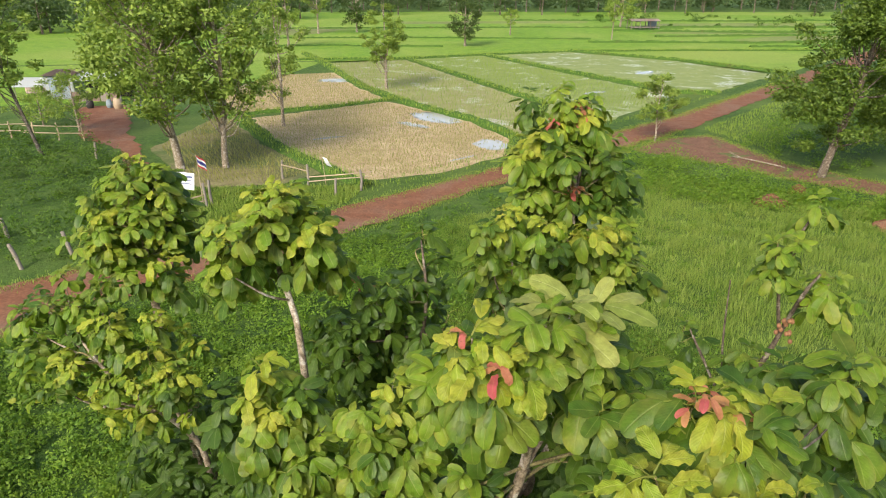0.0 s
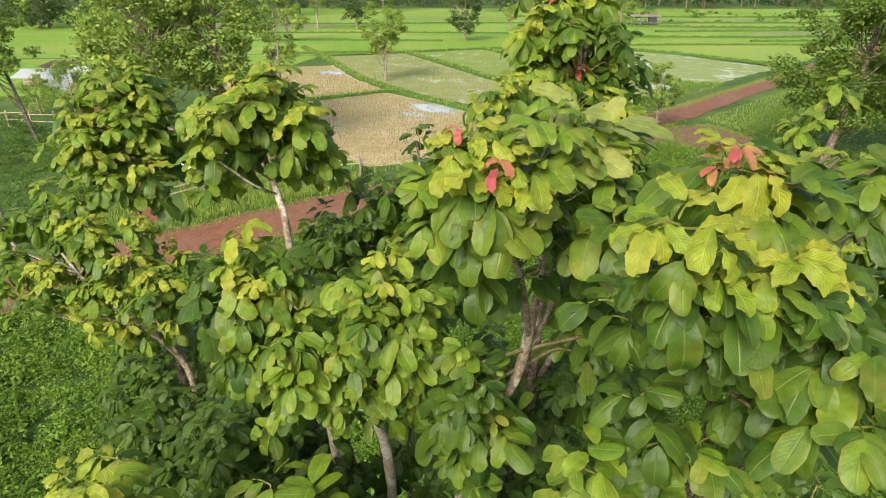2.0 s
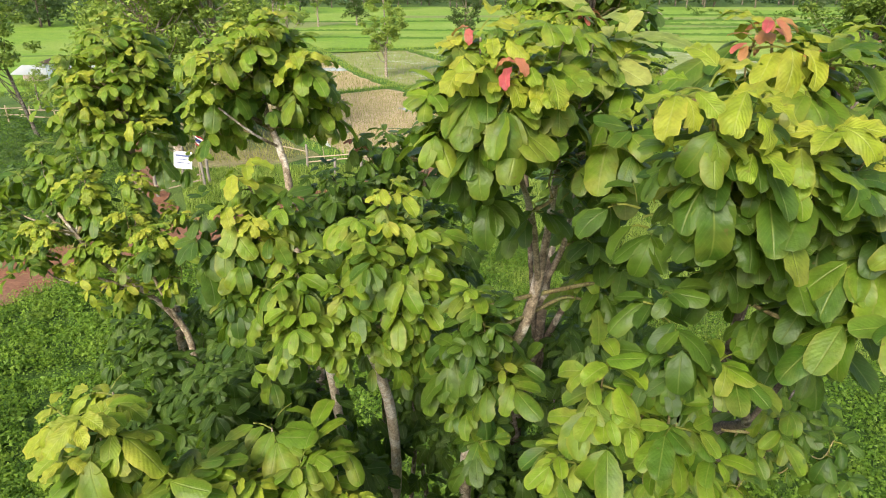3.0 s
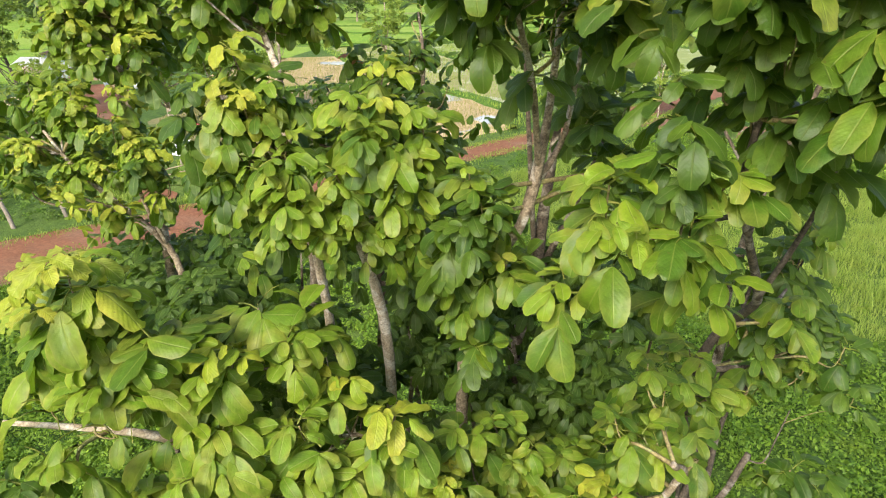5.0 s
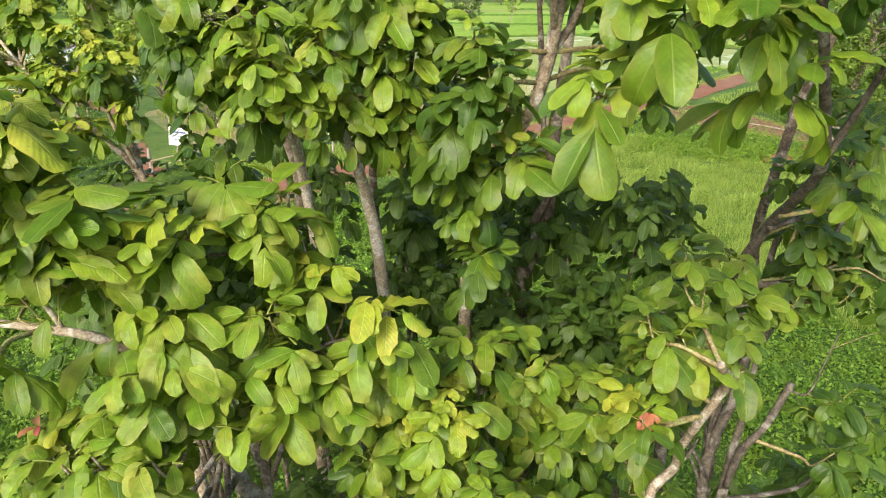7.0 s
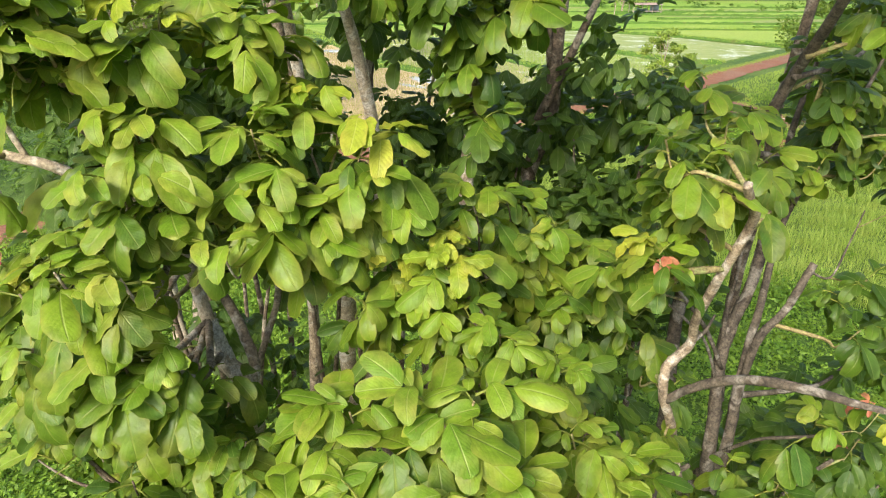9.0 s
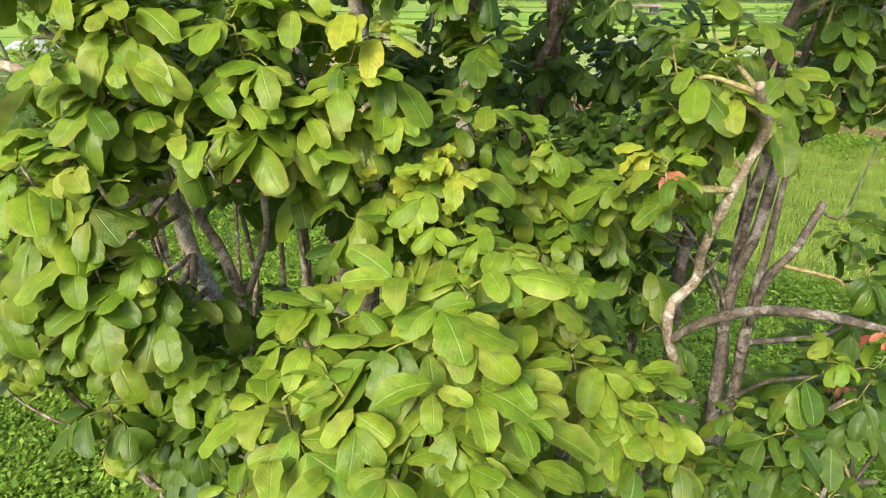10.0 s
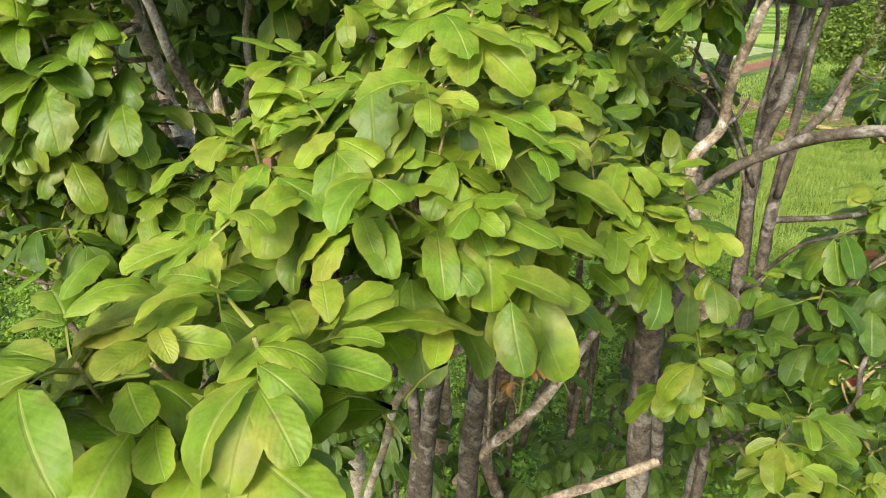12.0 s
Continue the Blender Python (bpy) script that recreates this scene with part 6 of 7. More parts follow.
near_tree(211, (1.35, 2.75, 0), [
    [(1.33, 2.6, -0.1, 0.05), (1.32, 2.5, 4.8, 0.036), (1.33, 2.45, 5.68, 0.032), (1.33, 2.5, 6.1, 0.031), (1.33, 2.55, 6.36, 0.03), (1.39, 2.62, 6.55, 0.029), (1.48, 2.7, 6.71, 0.027), (1.55, 2.8, 6.91, 0.025), (1.61, 2.88, 7.11, 0.022), (1.65, 2.95, 7.39, 0.016), (1.72, 3, 7.7, 0.009)],
    [(1.27, 2.35, 4.8, 0.028), (1.31, 2.4, 5.43, 0.026), (1.41, 2.48, 5.9, 0.025), (1.43, 2.52, 6.21, 0.023), (1.45, 2.55, 6.49, 0.02), (1.49, 2.6, 6.67, 0.017), (1.54, 2.68, 6.93, 0.015), (1.61, 2.73, 7.13, 0.013), (1.68, 2.72, 7.25, 0.012), (1.77, 2.72, 7.54, 0.009), (1.85, 2.72, 7.8, 0.005)],
] + [
    [(1.43, 2.5, 6.32, 0.017), (1.45, 2.48, 6.56, 0.018), (1.56, 2.52, 6.67, 0.018), (1.65, 2.58, 6.8, 0.017), (1.69, 2.6, 6.87, 0.015)],
    [(1.67, 2.6, 6.84, 0.006), (1.79, 2.62, 6.79, 0.005), (1.86, 2.66, 6.93, 0.004), (1.92, 2.7, 7.09, 0.003)],
    [(1.2, 2.42, 5.7, 0.02), (1.02, 2.26, 6.25, 0.02), (0.95, 2.21, 6.41, 0.02), (0.94, 2.22, 6.52, 0.021), (0.96, 2.24, 6.57, 0.02), (1.04, 2.26, 6.66, 0.02), (1.02, 2.2, 6.81, 0.019), (1.02, 2.1, 7.01, 0.018), (1.03, 2.02, 7.18, 0.018), (1.04, 1.96, 7.33, 0.017), (0.97, 1.88, 7.42, 0.015), (0.93, 1.83, 7.48, 0.014)],
    [(1.04, 2.26, 6.66, 0.01), (1.11, 2.3, 6.69, 0.008), (1.16, 2.34, 6.75, 0.005)],
] + [
    [(0.96, 2.21, 6.41, 0.018), (1.02, 2.15, 6.51, 0.019), (1.11, 2.08, 6.6, 0.019), (1.2, 1.95, 6.69, 0.018), (1.3, 1.82, 6.74, 0.016), (1.39, 1.74, 6.75, 0.013), (1.5, 1.7, 6.74, 0.01)],
    [(1.35, 2.58, 6.3, 0.011), (1.34, 2.6, 6.61, 0.01), (1.35, 2.6, 6.8, 0.009), (1.34, 2.6, 6.99, 0.008), (1.27, 2.6, 7.25, 0.006)],
    [(1.33, 2.52, 6.36, 0.009), (1.19, 2.45, 6.61, 0.009), (1.06, 2.4, 6.78, 0.008), (0.94, 2.36, 6.92, 0.006)],
    [(1.33, 2.52, 6.25, 0.008), (1.2, 2.45, 6.54, 0.007), (1.07, 2.4, 6.69, 0.006), (0.93, 2.36, 6.82, 0.004)],
    [(1.33, 2.45, 5.9, 0.01), (1.37, 2.2, 6.21, 0.008), (1.48, 2.1, 6.31, 0.007), (1.63, 2.05, 6.37, 0.005)],
] + [
    [(1.3, 2.38, 5.5, 0.013), (1.43, 2.1, 5.93, 0.011), (1.5, 2.05, 6.12, 0.01), (1.58, 2, 6.28, 0.007)],
    [(1.36, 2.42, 5.5, 0.014), (1.55, 2.2, 5.6, 0.012), (1.7, 2.1, 5.75, 0.012), (1.86, 2.05, 5.83, 0.01)],
    [(1.4, 2.3, 5.3, 0.013), (1.52, 1.9, 5.69, 0.012), (1.57, 1.95, 5.84, 0.01), (1.63, 2, 5.98, 0.008)],
    [(1.3, 2.4, 5.2, 0.016), (1.15, 2, 5.45, 0.012), (1, 1.6, 5.85, 0.007)],
], [
    (0.72, 2.02, 7.62, 0), (0.91, 1.99, 7.5, 0), (0.9, 2.19, 7.77, 0), (0.845, 1.99, 7.53, 1), (0.75, 1.97, 7.23, 2), (0.72, 1.9, 7.25, 0),
    (0.89, 2.65, 6.95, 0), (0.8, 2.1, 7.38, 0), (1.0, 2.2, 7.65, 0), (0.95, 2.6, 7.1, 0), (0.75, 2.5, 6.9, 0), (1.1, 2.1, 7.45, 0),
    (2.06, 2.49, 6.84, 5), (0.81, 1.61, 6.14, 0), (0.92, 1.28, 6.15, 0), (1.85, 2.7, 5.6, 5), (1.55, 2.05, 5.82, 2), (1.35, 1.85, 5.75, 5),
    (2.0, 2.5, 6.0, 5), (1.8, 2.3, 6.2, 2), (1.45, 1.6, 5.8, 5), (1.1, 1.42, 5.92, 0), (1.68, 1.95, 6.62, 2), (2.1, 2.7, 6.4, 5),
] + [
    (1.6, 2.3, 5.5, 5), (1.3, 2.2, 5.4, 5), (1.9, 2.3, 5.7, 5), (1.7, 1.9, 5.9, 0), (1.2, 1.9, 5.6, 5), (1.55, 1.75, 5.6, 0),
    (2.1, 2.3, 6.2, 5), (1.53, 2.10, 5.98, 5), (1.60, 1.95, 5.87, 5), (1.53, 2.30, 5.65, 5), (1.80, 2.30, 6.10, 5), (1.59, 2.10, 5.45, 0),
    (1.65, 1.90, 5.51, 0), (1.22, 2.20, 5.82, 0), (1.60, 2.75, 5.75, 5), (1.18, 2.50, 5.92, 5), (1.78, 2.30, 6.74, 5), (1.89, 2.50, 6.88, 5),
    (1.59, 2.10, 6.23, 5), (1.39, 2.00, 6.18, 5), (1.75, 2.10, 6.35, 5), (0.97, 2.50, 6.47, 5), (0.85, 2.60, 6.60, 5), (0.93, 2.20, 6.27, 0),
] + [
    (1.74, 2.20, 5.55, 5), (1.62, 2.20, 5.25, 5), (1.75, 2.00, 5.59, 5), (1.65, 2.00, 5.25, 5), (1.53, 2.30, 5.41, 5), (1.67, 2.60, 7.59, 0),
    (1.96, 2.70, 7.40, 0), (2.13, 2.70, 7.54, 5), (1.55, 2.50, 7.39, 0), (2.10, 2.90, 7.63, 5), (2.18, 2.60, 7.33, 5), (1.21, 2.50, 7.64, 0),
    (1.30, 2.40, 7.46, 0), (1.86, 2.80, 7.68, 0),
], "many-stemmed half-bare tree with cut branches and red shoots", 0.165, 14, BARK_MID, 1.2, 0.25, 0.13, (), 0.1, kink=0.022, fine=True, shade=0.35, pale=(4,), pale_bark=BARK_PALE)
near_tree(212, (0.9, 2.35, 0), [
    [(0.9, 2.35, -0.1, 0.06), (0.88, 2.2, 4.4, 0.045), (0.82, 1.95, 5.23, 0.043), (0.77, 1.9, 5.66, 0.043), (0.74, 1.85, 5.93, 0.044), (0.72, 1.79, 6.13, 0.043), (0.725, 1.77, 6.19, 0.034)],
    [(0.73, 1.8, 6.12, 0.03), (0.8, 1.85, 6.17, 0.025), (0.85, 1.9, 6.25, 0.016), (0.95, 1.88, 6.36, 0.008)],
    [(0.7, 1.78, 6.13, 0.022), (0.62, 1.72, 6.25, 0.015), (0.55, 1.66, 6.4, 0.01)],
    [(0.5, 2.9, 4.7, 0.022), (0.56, 2.5, 5.45, 0.02), (0.65, 2.35, 5.85, 0.017), (0.74, 2.3, 6.15, 0.009)],
], [
    (0.54, 1.58, 6.64, 0), (0.55, 1.56, 6.68, 0), (0.6, 1.5, 6.54, 0), (0.67, 1.89, 6.42, 0), (0.42, 1.62, 6.76, 1), (0.7, 1.67, 6.58, 0),
    (0.45, 1.52, 6.62, 1),
], "spotted-trunk tree with a lopped limb and few leaves", 0.165, 17, BARK_MID, 0.8, 0.15, 0.1, (), 0.4, perk=0.2, kink=0.02, fine=True, shade=0.35)
near_tree(213, (-1.3, 2.8, 0), [
    [(-1.3, 2.8, -0.1, 0.048), (-1.35, 2.7, 4.5, 0.036), (-1.2, 2.3, 5.6, 0.024), (-1.0, 1.85, 6.3, 0.0112)],
    [(-1.28, 2.5, 5.1, 0.02), (-0.9, 2.0, 5.9, 0.014), (-0.6, 1.7, 6.4, 0.008)],
    [(-1.38, 2.65, 5.0, 0.024), (-1.7, 2.6, 5.6, 0.0144), (-1.9, 2.6, 6.2, 0.008)],
], [
    (-0.96, 1.79, 6.62, 0), (-1.02, 1.63, 6.55, 5), (-0.63, 1.67, 6.68, 0), (-0.8, 1.76, 6.62, 0), (-0.5, 1.72, 6.6, 5), (-1.12, 1.7, 6.36, 1),
    (-0.75, 1.66, 6.42, 5), (-0.45, 1.6, 6.45, 0), (-0.9, 1.7, 6.3, 5), (-1.9, 2.59, 6.44, 1), (-1.6, 2.4, 6.62, 1), (-1.75, 2.5, 6.25, 1),
    (-1.55, 2.1, 6.78, 1), (-1.35, 2.05, 6.88, 1), (-2.0, 2.7, 6.2, 1), (-1.7, 2.2, 6.5, 1), (-1.28, 1.70, 6.91, 0), (-1.12, 1.70, 6.91, 1),
    (-0.96, 1.70, 6.97, 0), (-1.25, 1.70, 6.76, 1), (-1.61, 1.95, 6.43, 1), (-1.09, 1.70, 6.78, 0), (-1.08, 1.90, 6.65, 1), (-0.94, 1.95, 6.62, 0),
] + [
    (-1.00, 1.90, 6.50, 0), (-1.18, 1.90, 6.34, 1), (-0.80, 1.95, 6.54, 0), (-0.72, 1.90, 6.40, 0), (-0.86, 1.85, 6.44, 0), (-1.00, 1.75, 6.84, 1),
    (-1.11, 1.75, 6.74, 1), (-0.92, 1.80, 6.73, 0),
], "low leafy tree in the shade of the thicket", 0.165, 17, BARK_DARK, 1.0, 0.2, 0.13, (), 0.1, fine=True)
near_tree(214, (0.3, 2.7, 0), [
    [(0.3, 2.7, -0.1, 0.045), (0.28, 2.65, 4.8, 0.0338), (0.22, 2.4, 6.3, 0.0225), (0.1, 2.15, 7.0, 0.009)],
    [(0.26, 2.55, 5.8, 0.0225), (0.4, 2.4, 6.5, 0.0165), (0.45, 2.3, 7.0, 0.009)],
    [(0.24, 2.45, 6.2, 0.015), (0.3, 2.0, 6.6, 0.01), (0.35, 1.75, 6.85, 0.006)],
], [
    (0.34, 2.24, 7.16, 0), (0.025, 2.05, 7.24, 4), (-0.18, 2.0, 7.18, 4), (0.25, 2.35, 7.31, 0), (0.02, 1.93, 7.2, 4), (0.32, 2.26, 7.08, 0),
    (-0.02, 1.88, 7.09, 4), (0.19, 1.7, 7.07, 1), (0.4, 1.68, 6.95, 1), (-0.1, 1.92, 7.06, 1), (0.45, 2.3, 7.2, 0), (0.5, 2.2, 6.95, 0),
    (0.15, 2.2, 7.02, 5), (0.6, 2.4, 7.05, 0), (0.25, 1.9, 6.86, 0), (0.45, 1.95, 6.76, 5), (0.1, 2.2, 7.36, 0), (0.7, 2.5, 7.0, 0),
    (0.3, 1.75, 6.8, 1),
], "young tree with deep green leaves under the others", 0.165, 17, BARK_DARK, 1.5, 0.25, 0.12, (), 0.15, fine=True, shade=0.35)

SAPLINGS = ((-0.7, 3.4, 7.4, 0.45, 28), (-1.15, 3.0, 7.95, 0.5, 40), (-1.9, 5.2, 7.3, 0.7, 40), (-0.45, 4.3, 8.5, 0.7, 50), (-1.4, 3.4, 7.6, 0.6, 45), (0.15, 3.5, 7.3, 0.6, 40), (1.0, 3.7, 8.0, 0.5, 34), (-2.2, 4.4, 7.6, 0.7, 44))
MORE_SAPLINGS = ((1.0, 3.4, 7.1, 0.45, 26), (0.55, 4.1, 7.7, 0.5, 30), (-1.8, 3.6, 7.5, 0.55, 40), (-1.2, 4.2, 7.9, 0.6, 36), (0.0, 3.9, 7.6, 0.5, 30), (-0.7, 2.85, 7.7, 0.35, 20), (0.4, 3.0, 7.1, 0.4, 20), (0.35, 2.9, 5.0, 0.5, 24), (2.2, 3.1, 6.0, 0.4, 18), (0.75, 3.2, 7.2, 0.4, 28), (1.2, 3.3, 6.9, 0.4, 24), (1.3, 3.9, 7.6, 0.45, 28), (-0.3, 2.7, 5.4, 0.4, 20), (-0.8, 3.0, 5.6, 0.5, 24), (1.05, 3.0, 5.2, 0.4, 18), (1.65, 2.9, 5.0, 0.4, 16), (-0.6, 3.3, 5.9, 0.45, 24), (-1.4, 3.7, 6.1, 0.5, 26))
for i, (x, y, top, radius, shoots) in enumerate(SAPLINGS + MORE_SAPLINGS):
    shrub(301 + i, (x, y), top, radius, shoots, "dark green leafy sapling between the taller trees, their shade put into its colour")


# ---------------------------------------------------------------- farm hut, fences, sign and small things
def slab(name, parent, mat, x, y, z, sx, sy, sz, tilt=0.0, turn=0.0, label=""):
    bm = bmesh.new()
    m = Matrix.Translation((x, y, z)) @ Matrix.Rotation(turn, 4, "Z") @ Matrix.Rotation(tilt, 4, "X") @ Matrix.Diagonal((sx, sy, sz, 1))
    bmesh.ops.create_cube(bm, size=1, matrix=m)
    bevelled(bm, min(sx, sy, sz) * 0.2)
    return part(name, bm, mat, parent, label)


def ribbed_roof(name, parent, mat, x, y, z, w, d, tilt, label=""):
    """A corrugated sheet, sloping down towards the front."""
    n = int(w / 0.12)
    verts, faces = [], []
    for i in range(n + 1):
        for j, s in enumerate((-0.5, 0.5)):
            verts.append((x - w / 2 + w * i / n, y + s * d * math.cos(tilt), z + s * d * math.sin(tilt) + (0.035 if i % 2 else 0.0)))
        if i:
            faces.append((2 * i - 2, 2 * i, 2 * i + 1, 2 * i - 1))
    bm = bmesh.new()
    vs = [bm.verts.new(v) for v in verts]
    for f in faces:
        bm.faces.new([vs[i] for i in f])
    bmesh.ops.solidify(bm, geom=bm.faces[:], thickness=0.02)
    return part(name, bm, mat, parent, label)


def pole(name, parent, a, b, r, mat, label="", sides=7):
    rng2 = np.random.default_rng(int(abs(a[0] * 97 + a[1] * 31 + b[2] * 7)) + 5)
    mid = [(p + q) / 2 + rng2.normal(0, r * 0.4) for p, q in zip(a, b)]
    return part(name, tube_mesh(name, [(*a, r), (*mid, r * 0.95), (*b, r * 0.85)], mat, sides, 0.05, rng2), None, parent, label)


hut = thing("farm_hut", (-38.0, 65.2, 0), "small farm hut of faded blue boards under a rusty sheet roof", "hut")
for n in range(7):
    slab("board", hut, WALL_BLUE if n % 3 else TIN, -1.2 + n * 0.4, -1.2, 1.1, 0.385, 0.05, 2.2)
slab("wall", hut, WALL_BLUE, 0, 1.2, 1.2, 2.8, 0.06, 2.4)
slab("wall", hut, WALL_BLUE, -1.4, 0, 1.15, 0.06, 2.34, 2.3)
slab("wall", hut, TIN, 1.4, 0, 1.15, 0.06, 2.34, 2.3, label="zinc-clad side wall")
slab("window", hut, DARK, -0.15, -1.24, 1.35, 0.5, 0.05, 0.65, label="unglazed window, a near-black panel painted as the dim inside")
ribbed_roof("roof", hut, TIN_RUST, 0.0, 0.0, 2.42, 3.3, 3.0, 0.10)
shed = thing("open_shed", (-33.9, 64.2, 0), "open shed with a bright zinc roof beside the hut", "shed")
ribbed_roof("roof", shed, ZINC_WHITE, 0, 0, 2.2, 5.2, 3.2, 0.14)
for px in (-2.4, 0.0, 2.4):
    for py in (-1.4, 1.4):
        pole("post", shed, (px, py, -0.1), (px, py, 2.15 + py * 0.14), 0.06, POST)
slab("wall", shed, DARK, 0, 1.5, 1.0, 4.8, 0.06, 2.0, label="board wall painted near-black for the shed's shade")
for n in range(5):
    slab("board", shed, WOOD_GREY if n % 2 else TIN_RUST, -2.0 + n * 0.95, -1.45, 0.45, 0.85, 0.05, 0.9, label="rough plank of the low front")
low = thing("low_shelter", (-41.6, 66.0, 0), "low shelter with a pale zinc roof beside the hut", "shed")
ribbed_roof("roof", low, ZINC_WHITE, 0, 0, 1.35, 3.6, 2.4, 0.28)
for px in (-1.6, 1.6):
    for py in (-1.0, 1.0):
        pole("post", low, (px, py, -0.1), (px, py, 1.3 + py * 0.28), 0.05, POST)
slab("wall", low, ROOF_PINK, -0.3, 1.0, 0.7, 3.0, 0.05, 1.2, label="faded pink sheet")
for i, (x, y, r, h, m) in enumerate(((-28.4, 59.6, 0.35, 0.9, POST), (-27.6, 58.0, 0.3, 0.5, TIN), (-29.8, 58.6, 0.42, 1.0, BAMBOO), (-30.9, 59.2, 0.3, 0.7, WALL_BLUE), (-32.6, 59.0, 0.35, 0.8, DARK))):
    jar = thing("water_jar", (x, y, 0), "round storage jar standing in the farm yard", "jar", "jars in the yard")
    part("body", tube_mesh("body", [(0, 0, 0, r * 0.7), (0, 0, h * 0.4, r), (0, 0, h * 0.8, r * 0.85), (0, 0, h, r * 0.6)], m, 12), None, jar)
    part("rim", tube_mesh("rim", [(0, 0, h - 0.02, r * 0.62), (0, 0, h + 0.03, r * 0.66), (0, 0, h + 0.06, r * 0.6)], m, 12), None, jar)

fence = thing("bamboo_fence", (-5.5, 33.6, 0), "bamboo rail fence on worn posts at the paddy corner", "fence")
for x, y, h in ((-4.0, 2.6, 1.15), (-2.2, 1.0, 1.35), (-0.35, -0.7, 1.05), (0.85, 0.4, 1.2)):
    pole("post", fence, (x, y, -0.2), (x + 0.05, y, h), 0.075, POST)
for a, b in (((-2.2, 0.95, 0.62), (1.5, 0.75, 1.0)), ((-2.2, 0.95, 0.35), (1.3, 0.6, 0.75)), ((-4.0, 2.55, 0.9), (-2.2, 1.05, 0.95))):
    pole("rail", fence, a, b, 0.035, BAMBOO)
gate = thing("bamboo_fence", (-12.2, 31.0, 0), "bamboo rail fence with paired posts beside the farm track", "fence")
for x, y, h in ((0.0, 0.0, 1.35), (0.05, 0.7, 1.3), (-1.7, -1.6, 1.2)):
    pole("post", gate, (x, y, -0.2), (x - 0.06, y, h), 0.08, POST)
for a, b in (((0.0, -0.05, 0.75), (-1.8, -1.7, 0.6)), ((0.0, -0.05, 0.45), (-1.8, -1.7, 0.3))):
    pole("rail", gate, a, b, 0.035, BAMBOO)
yard = thing("bamboo_fence", (-31.0, 46.5, 0), "bamboo rail fence along the farm yard", "fence")
for i in range(6):
    pole("post", yard, (-5.0 + i * 1.9, 0.3 * math.sin(i), -0.1), (-5.0 + i * 1.9, 0.3 * math.sin(i), 1.3), 0.06, BAMBOO)
for z in (0.55, 1.05):
    pole("rail", yard, (-5.2, -0.05, z), (0.2, 0.1, z + 0.1), 0.04, BAMBOO)
    pole("rail", yard, (0.0, -0.05, z), (4.7, 0.1, z - 0.1), 0.04, BAMBOO)

sign = thing("notice_board", (-13.8, 32.2, 0), "white notice board with dark writing, nailed askew to a post", "sign")
pole("post", sign, (0, 0.06, -0.2), (-0.05, 0.06, 1.9), 0.07, POST)
slab("board", sign, WHITE, 0.02, -0.02, 1.12, 0.92, 0.03, 0.92, turn=0.0)
sign.rotation_euler = (0, radians(8), radians(6))
for z, w, h in ((1.36, 0.74, 0.10), (1.16, 0.6, 0.05), (0.98, 0.7, 0.05)):
    slab("writing", sign, INK, 0.02, -0.04, z, w, 0.008, h, label="line of unreadable writing")

flag = thing("flag", (-12.5, 31.3, 0), "striped red, white and blue flag on a thin pole", "flag")
pole("pole", flag, (0, 0, -0.1), (0, 0, 2.75), 0.02, BAMBOO)
for i, (z, h, m) in enumerate(((2.68, 0.09, CLOTH_RED), (2.59, 0.09, WHITE), (2.455, 0.18, CLOTH_BLUE), (2.32, 0.09, WHITE), (2.23, 0.09, CLOTH_RED))):
    bm = bmesh.new()
    row = [[bm.verts.new((0.02 + s * 0.1 * 0.62, 0.05 * math.sin(s * 1.1 + z), z - s * 0.045 - q * h)) for q in (-0.5, 0.5)] for s in range(8)]
    for a, b in zip(row[:-1], row[1:]):
        bm.faces.new((a[0], b[0], b[1], a[1]))
    bmesh.ops.solidify(bm, geom=bm.faces[:], thickness=0.004)
    part("stripe", bm, m, flag, ("red", "white", "dark blue", "white", "red")[i] + " stripe")
rag = thing("cloth_flag", (-6.7, 34.9, 0), "white cloth tied to a leaning stick", "flag")
pole("stick", rag, (0, 0, -0.1), (-0.15, 0, 1.75), 0.02, BAMBOO)
bm = bmesh.new()
row = [[bm.verts.new((-0.14 + q * 0.28 + 0.05 * s, 0.04 * math.sin(s * 1.3 + q * 2), 1.72 - s * 0.1 - q * 0.12)) for q in (0, 0.5, 1)] for s in range(6)]
for a, b in zip(row[:-1], row[1:]):
    for i in (0, 1):
        bm.faces.new((a[i], a[i + 1], b[i + 1], b[i]))
bmesh.ops.solidify(bm, geom=bm.faces[:], thickness=0.004)
part("cloth", bm, WHITE, rag)

shelter = thing("field_shelter", (48.8, 163.5, 0), "open field shelter with a low pitched roof in the rice", "shelter")
ribbed_roof("roof", shelter, ROOF_PINK, 0, -1.2, 2.3, 7.2, 2.8, 0.16)
ribbed_roof("roof", shelter, TIN_RUST, 0, 1.2, 2.3, 7.2, 2.8, -0.16)
for px in (-3.3, -1.2, 1.2, 3.3):
    for py in (-2.0, 2.0):
        pole("post", shelter, (px, py, -0.1), (px, py, 2.1), 0.1, POST)
slab("platform", shelter, WOOD_GREY, 0.4, 0, 0.6, 6.6, 3.4, 0.12)
slab("wall", shelter, WALL_BLUE, 2.8, 1.9, 1.3, 2.2, 0.06, 1.6)

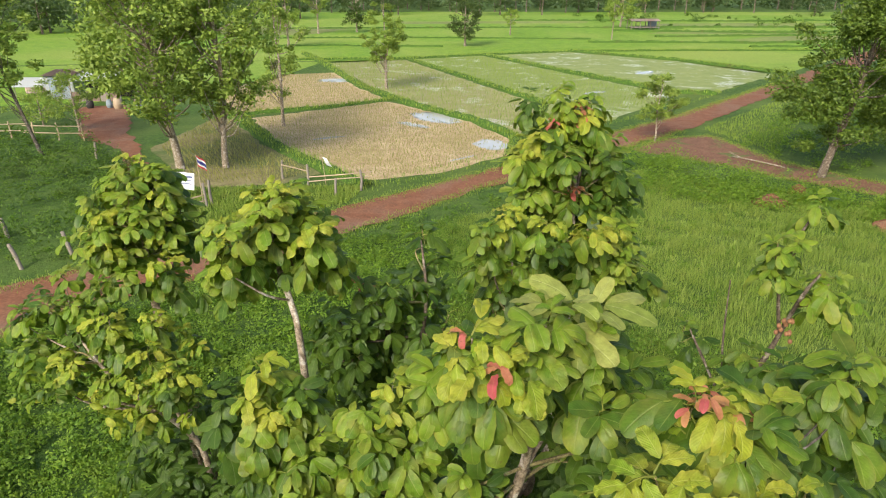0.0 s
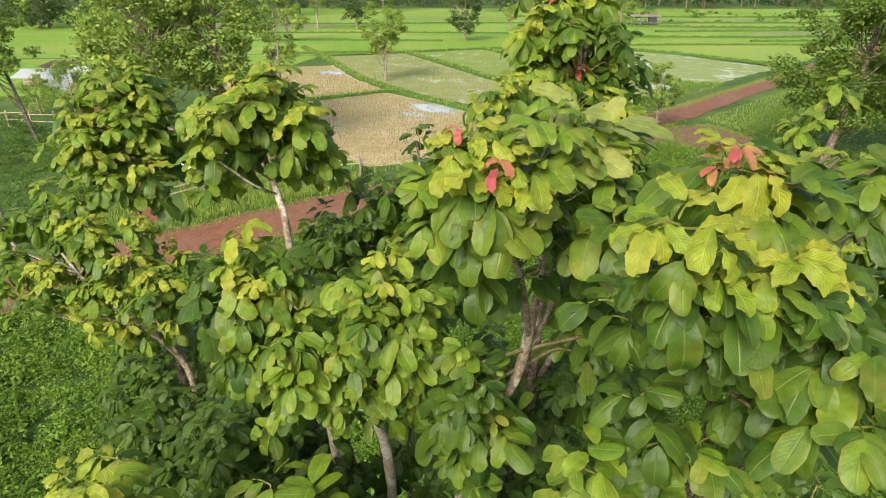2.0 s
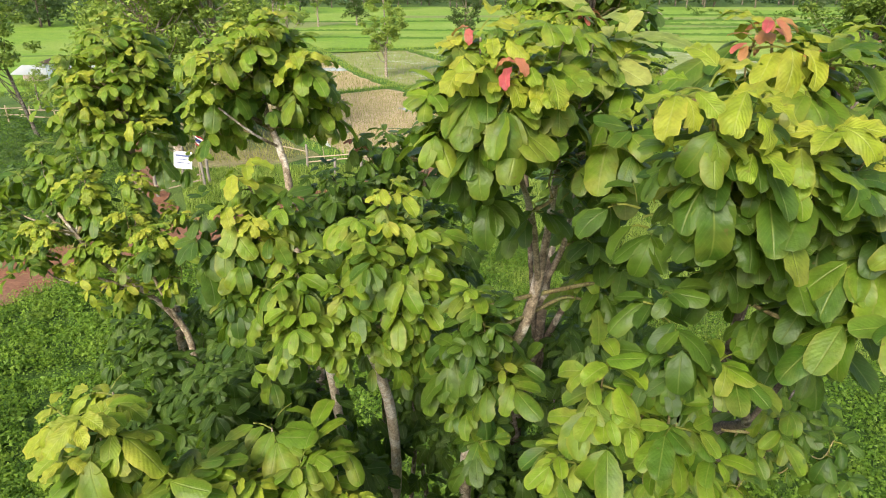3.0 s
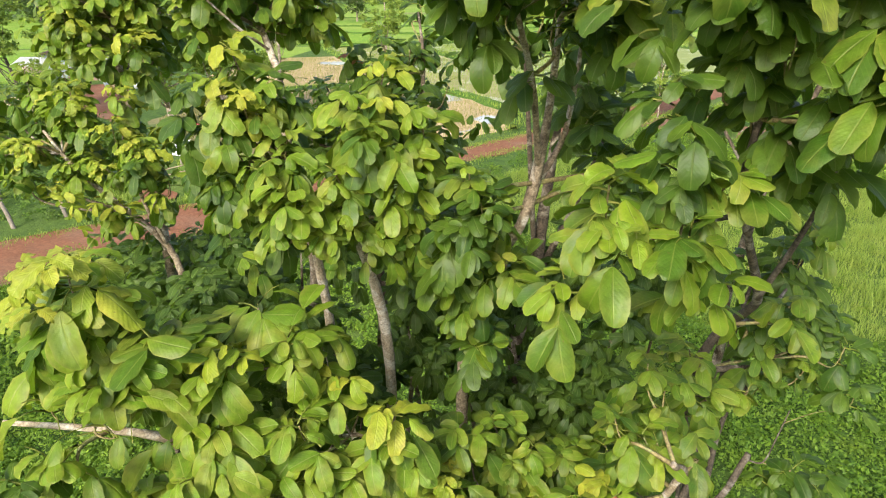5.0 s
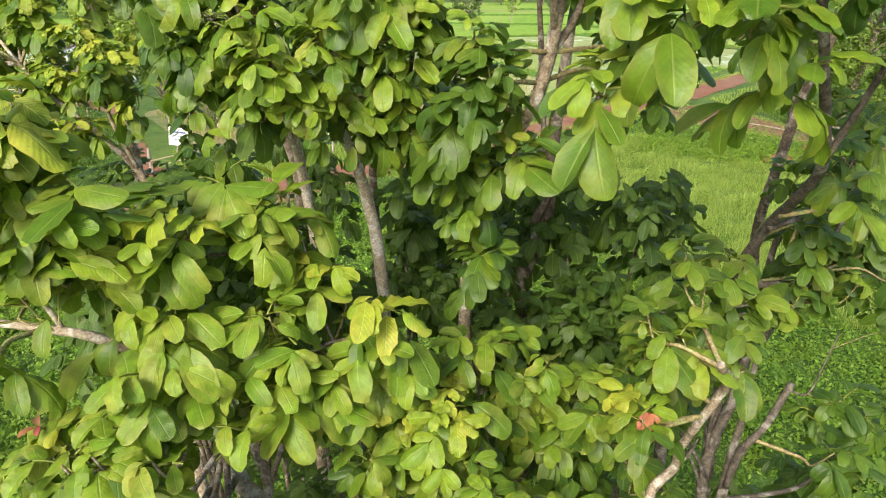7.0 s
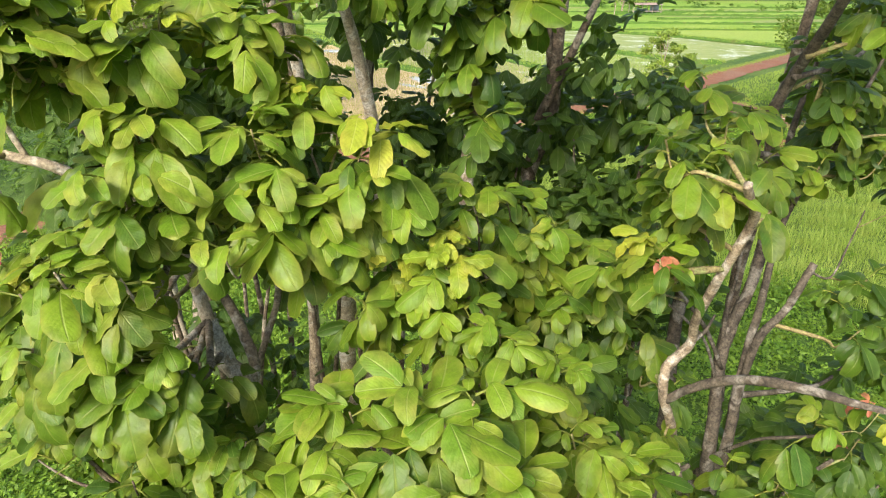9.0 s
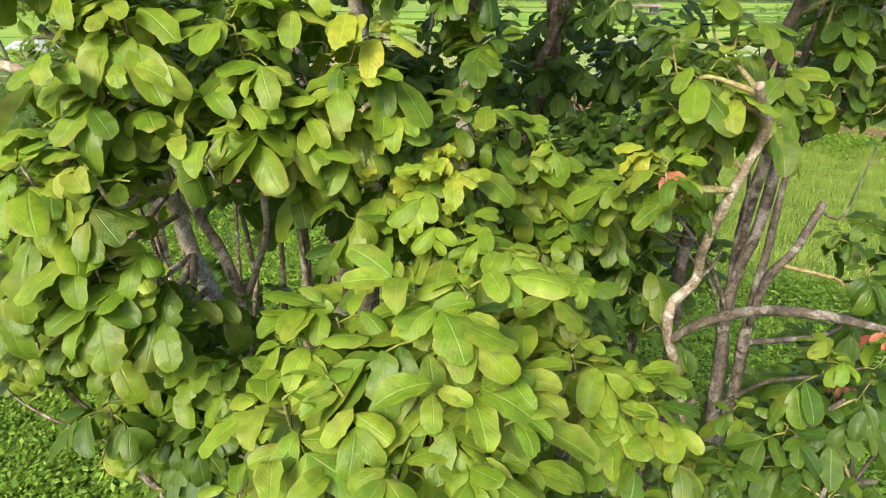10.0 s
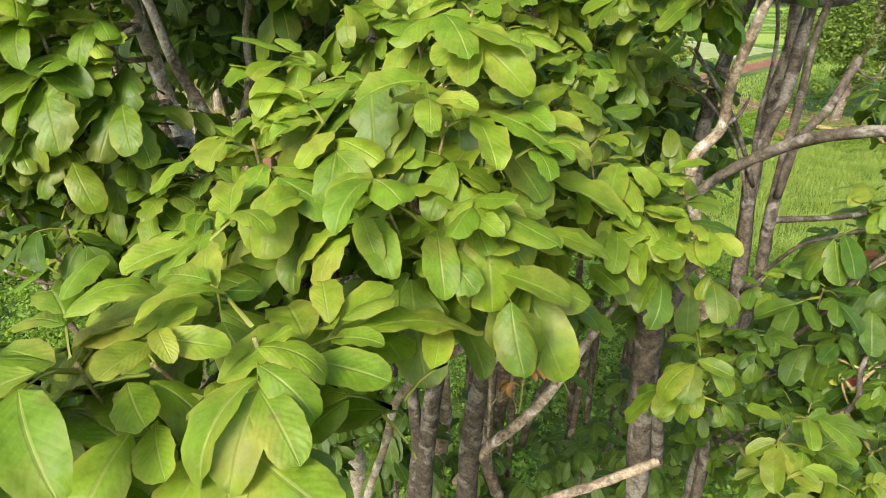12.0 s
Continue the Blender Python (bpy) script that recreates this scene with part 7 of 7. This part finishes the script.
for i, (x, y, h, dx, dy) in enumerate(((-17.2, 23.5, 1.05, -0.35, 0.1), (-15.7, 24.7, 1.15, -0.3, 0.05), (-23.0, 41.0, 1.1, 0.1, 0.0), (-20.0, 27.0, 0.9, -0.1, 0.0))):
    post = thing("wooden_post", (x, y, 0), "weathered leaning post standing in the verge", "post", "posts along the road")
    pole("shaft", post, (0, 0, -0.2), (dx, dy, h), 0.09, WOOD_GREY)
branch = thing("fallen_branch", (19.8, 40.2, 0), "bare pale branch lying across the side track", "branch")
pole("limb", branch, (-0.6, 0.9, 0.12), (1.5, -1.9, 0.14), 0.04, BARK_PALE)
pole("limb", branch, (-0.1, 0.2, 0.13), (-0.9, 0.9, 0.45), 0.02, BARK_PALE)
pole("limb", branch, (-0.3, 0.5, 0.13), (-0.5, 1.5, 0.3), 0.02, BARK_PALE)


def mound(seed, x, y, r, h):
    rng = np.random.default_rng(seed)
    bm = bmesh.new()
    bmesh.ops.create_icosphere(bm, subdivisions=3, radius=1)
    for v in bm.verts:
        k = 1 + 0.25 * noise.noise(v.co * 2 + Vector((seed, 0, 0)))
        v.co = Vector((v.co.x * r * k, v.co.y * r * k * 0.8, max(v.co.z, -0.3) * h * k))
    me = bpy.data.meshes.new("earth_mound")
    bm.to_mesh(me)
    bm.free()
    me.materials.append(EARTH)
    ob = tagged(new("earth_mound", me), "low heap of red earth in the grass", "mound", "earth heaps")
    ob.location = (x, y, 0)


mound(1, 17.2, 31.6, 0.9, 0.5)
mound(2, 19.6, 33.4, 0.5, 0.5)
mound(3, 21.2, 28.0, 0.8, 0.4)

fruit_rng = np.random.default_rng(400)
for i in range(14):
    bm = bmesh.new()
    bmesh.ops.create_icosphere(bm, subdivisions=2, radius=0.014)
    for v in bm.verts:
        v.co.z *= 1.2
    p = (2.15 + fruit_rng.normal(0, 0.03), 3.46 + fruit_rng.normal(0, 0.03), 8.8 + fruit_rng.normal(0, 0.05))
    ob = part("fruit", bm, FRUIT, sparse_tree)
    ob.location = Vector(p) - sparse_tree.location
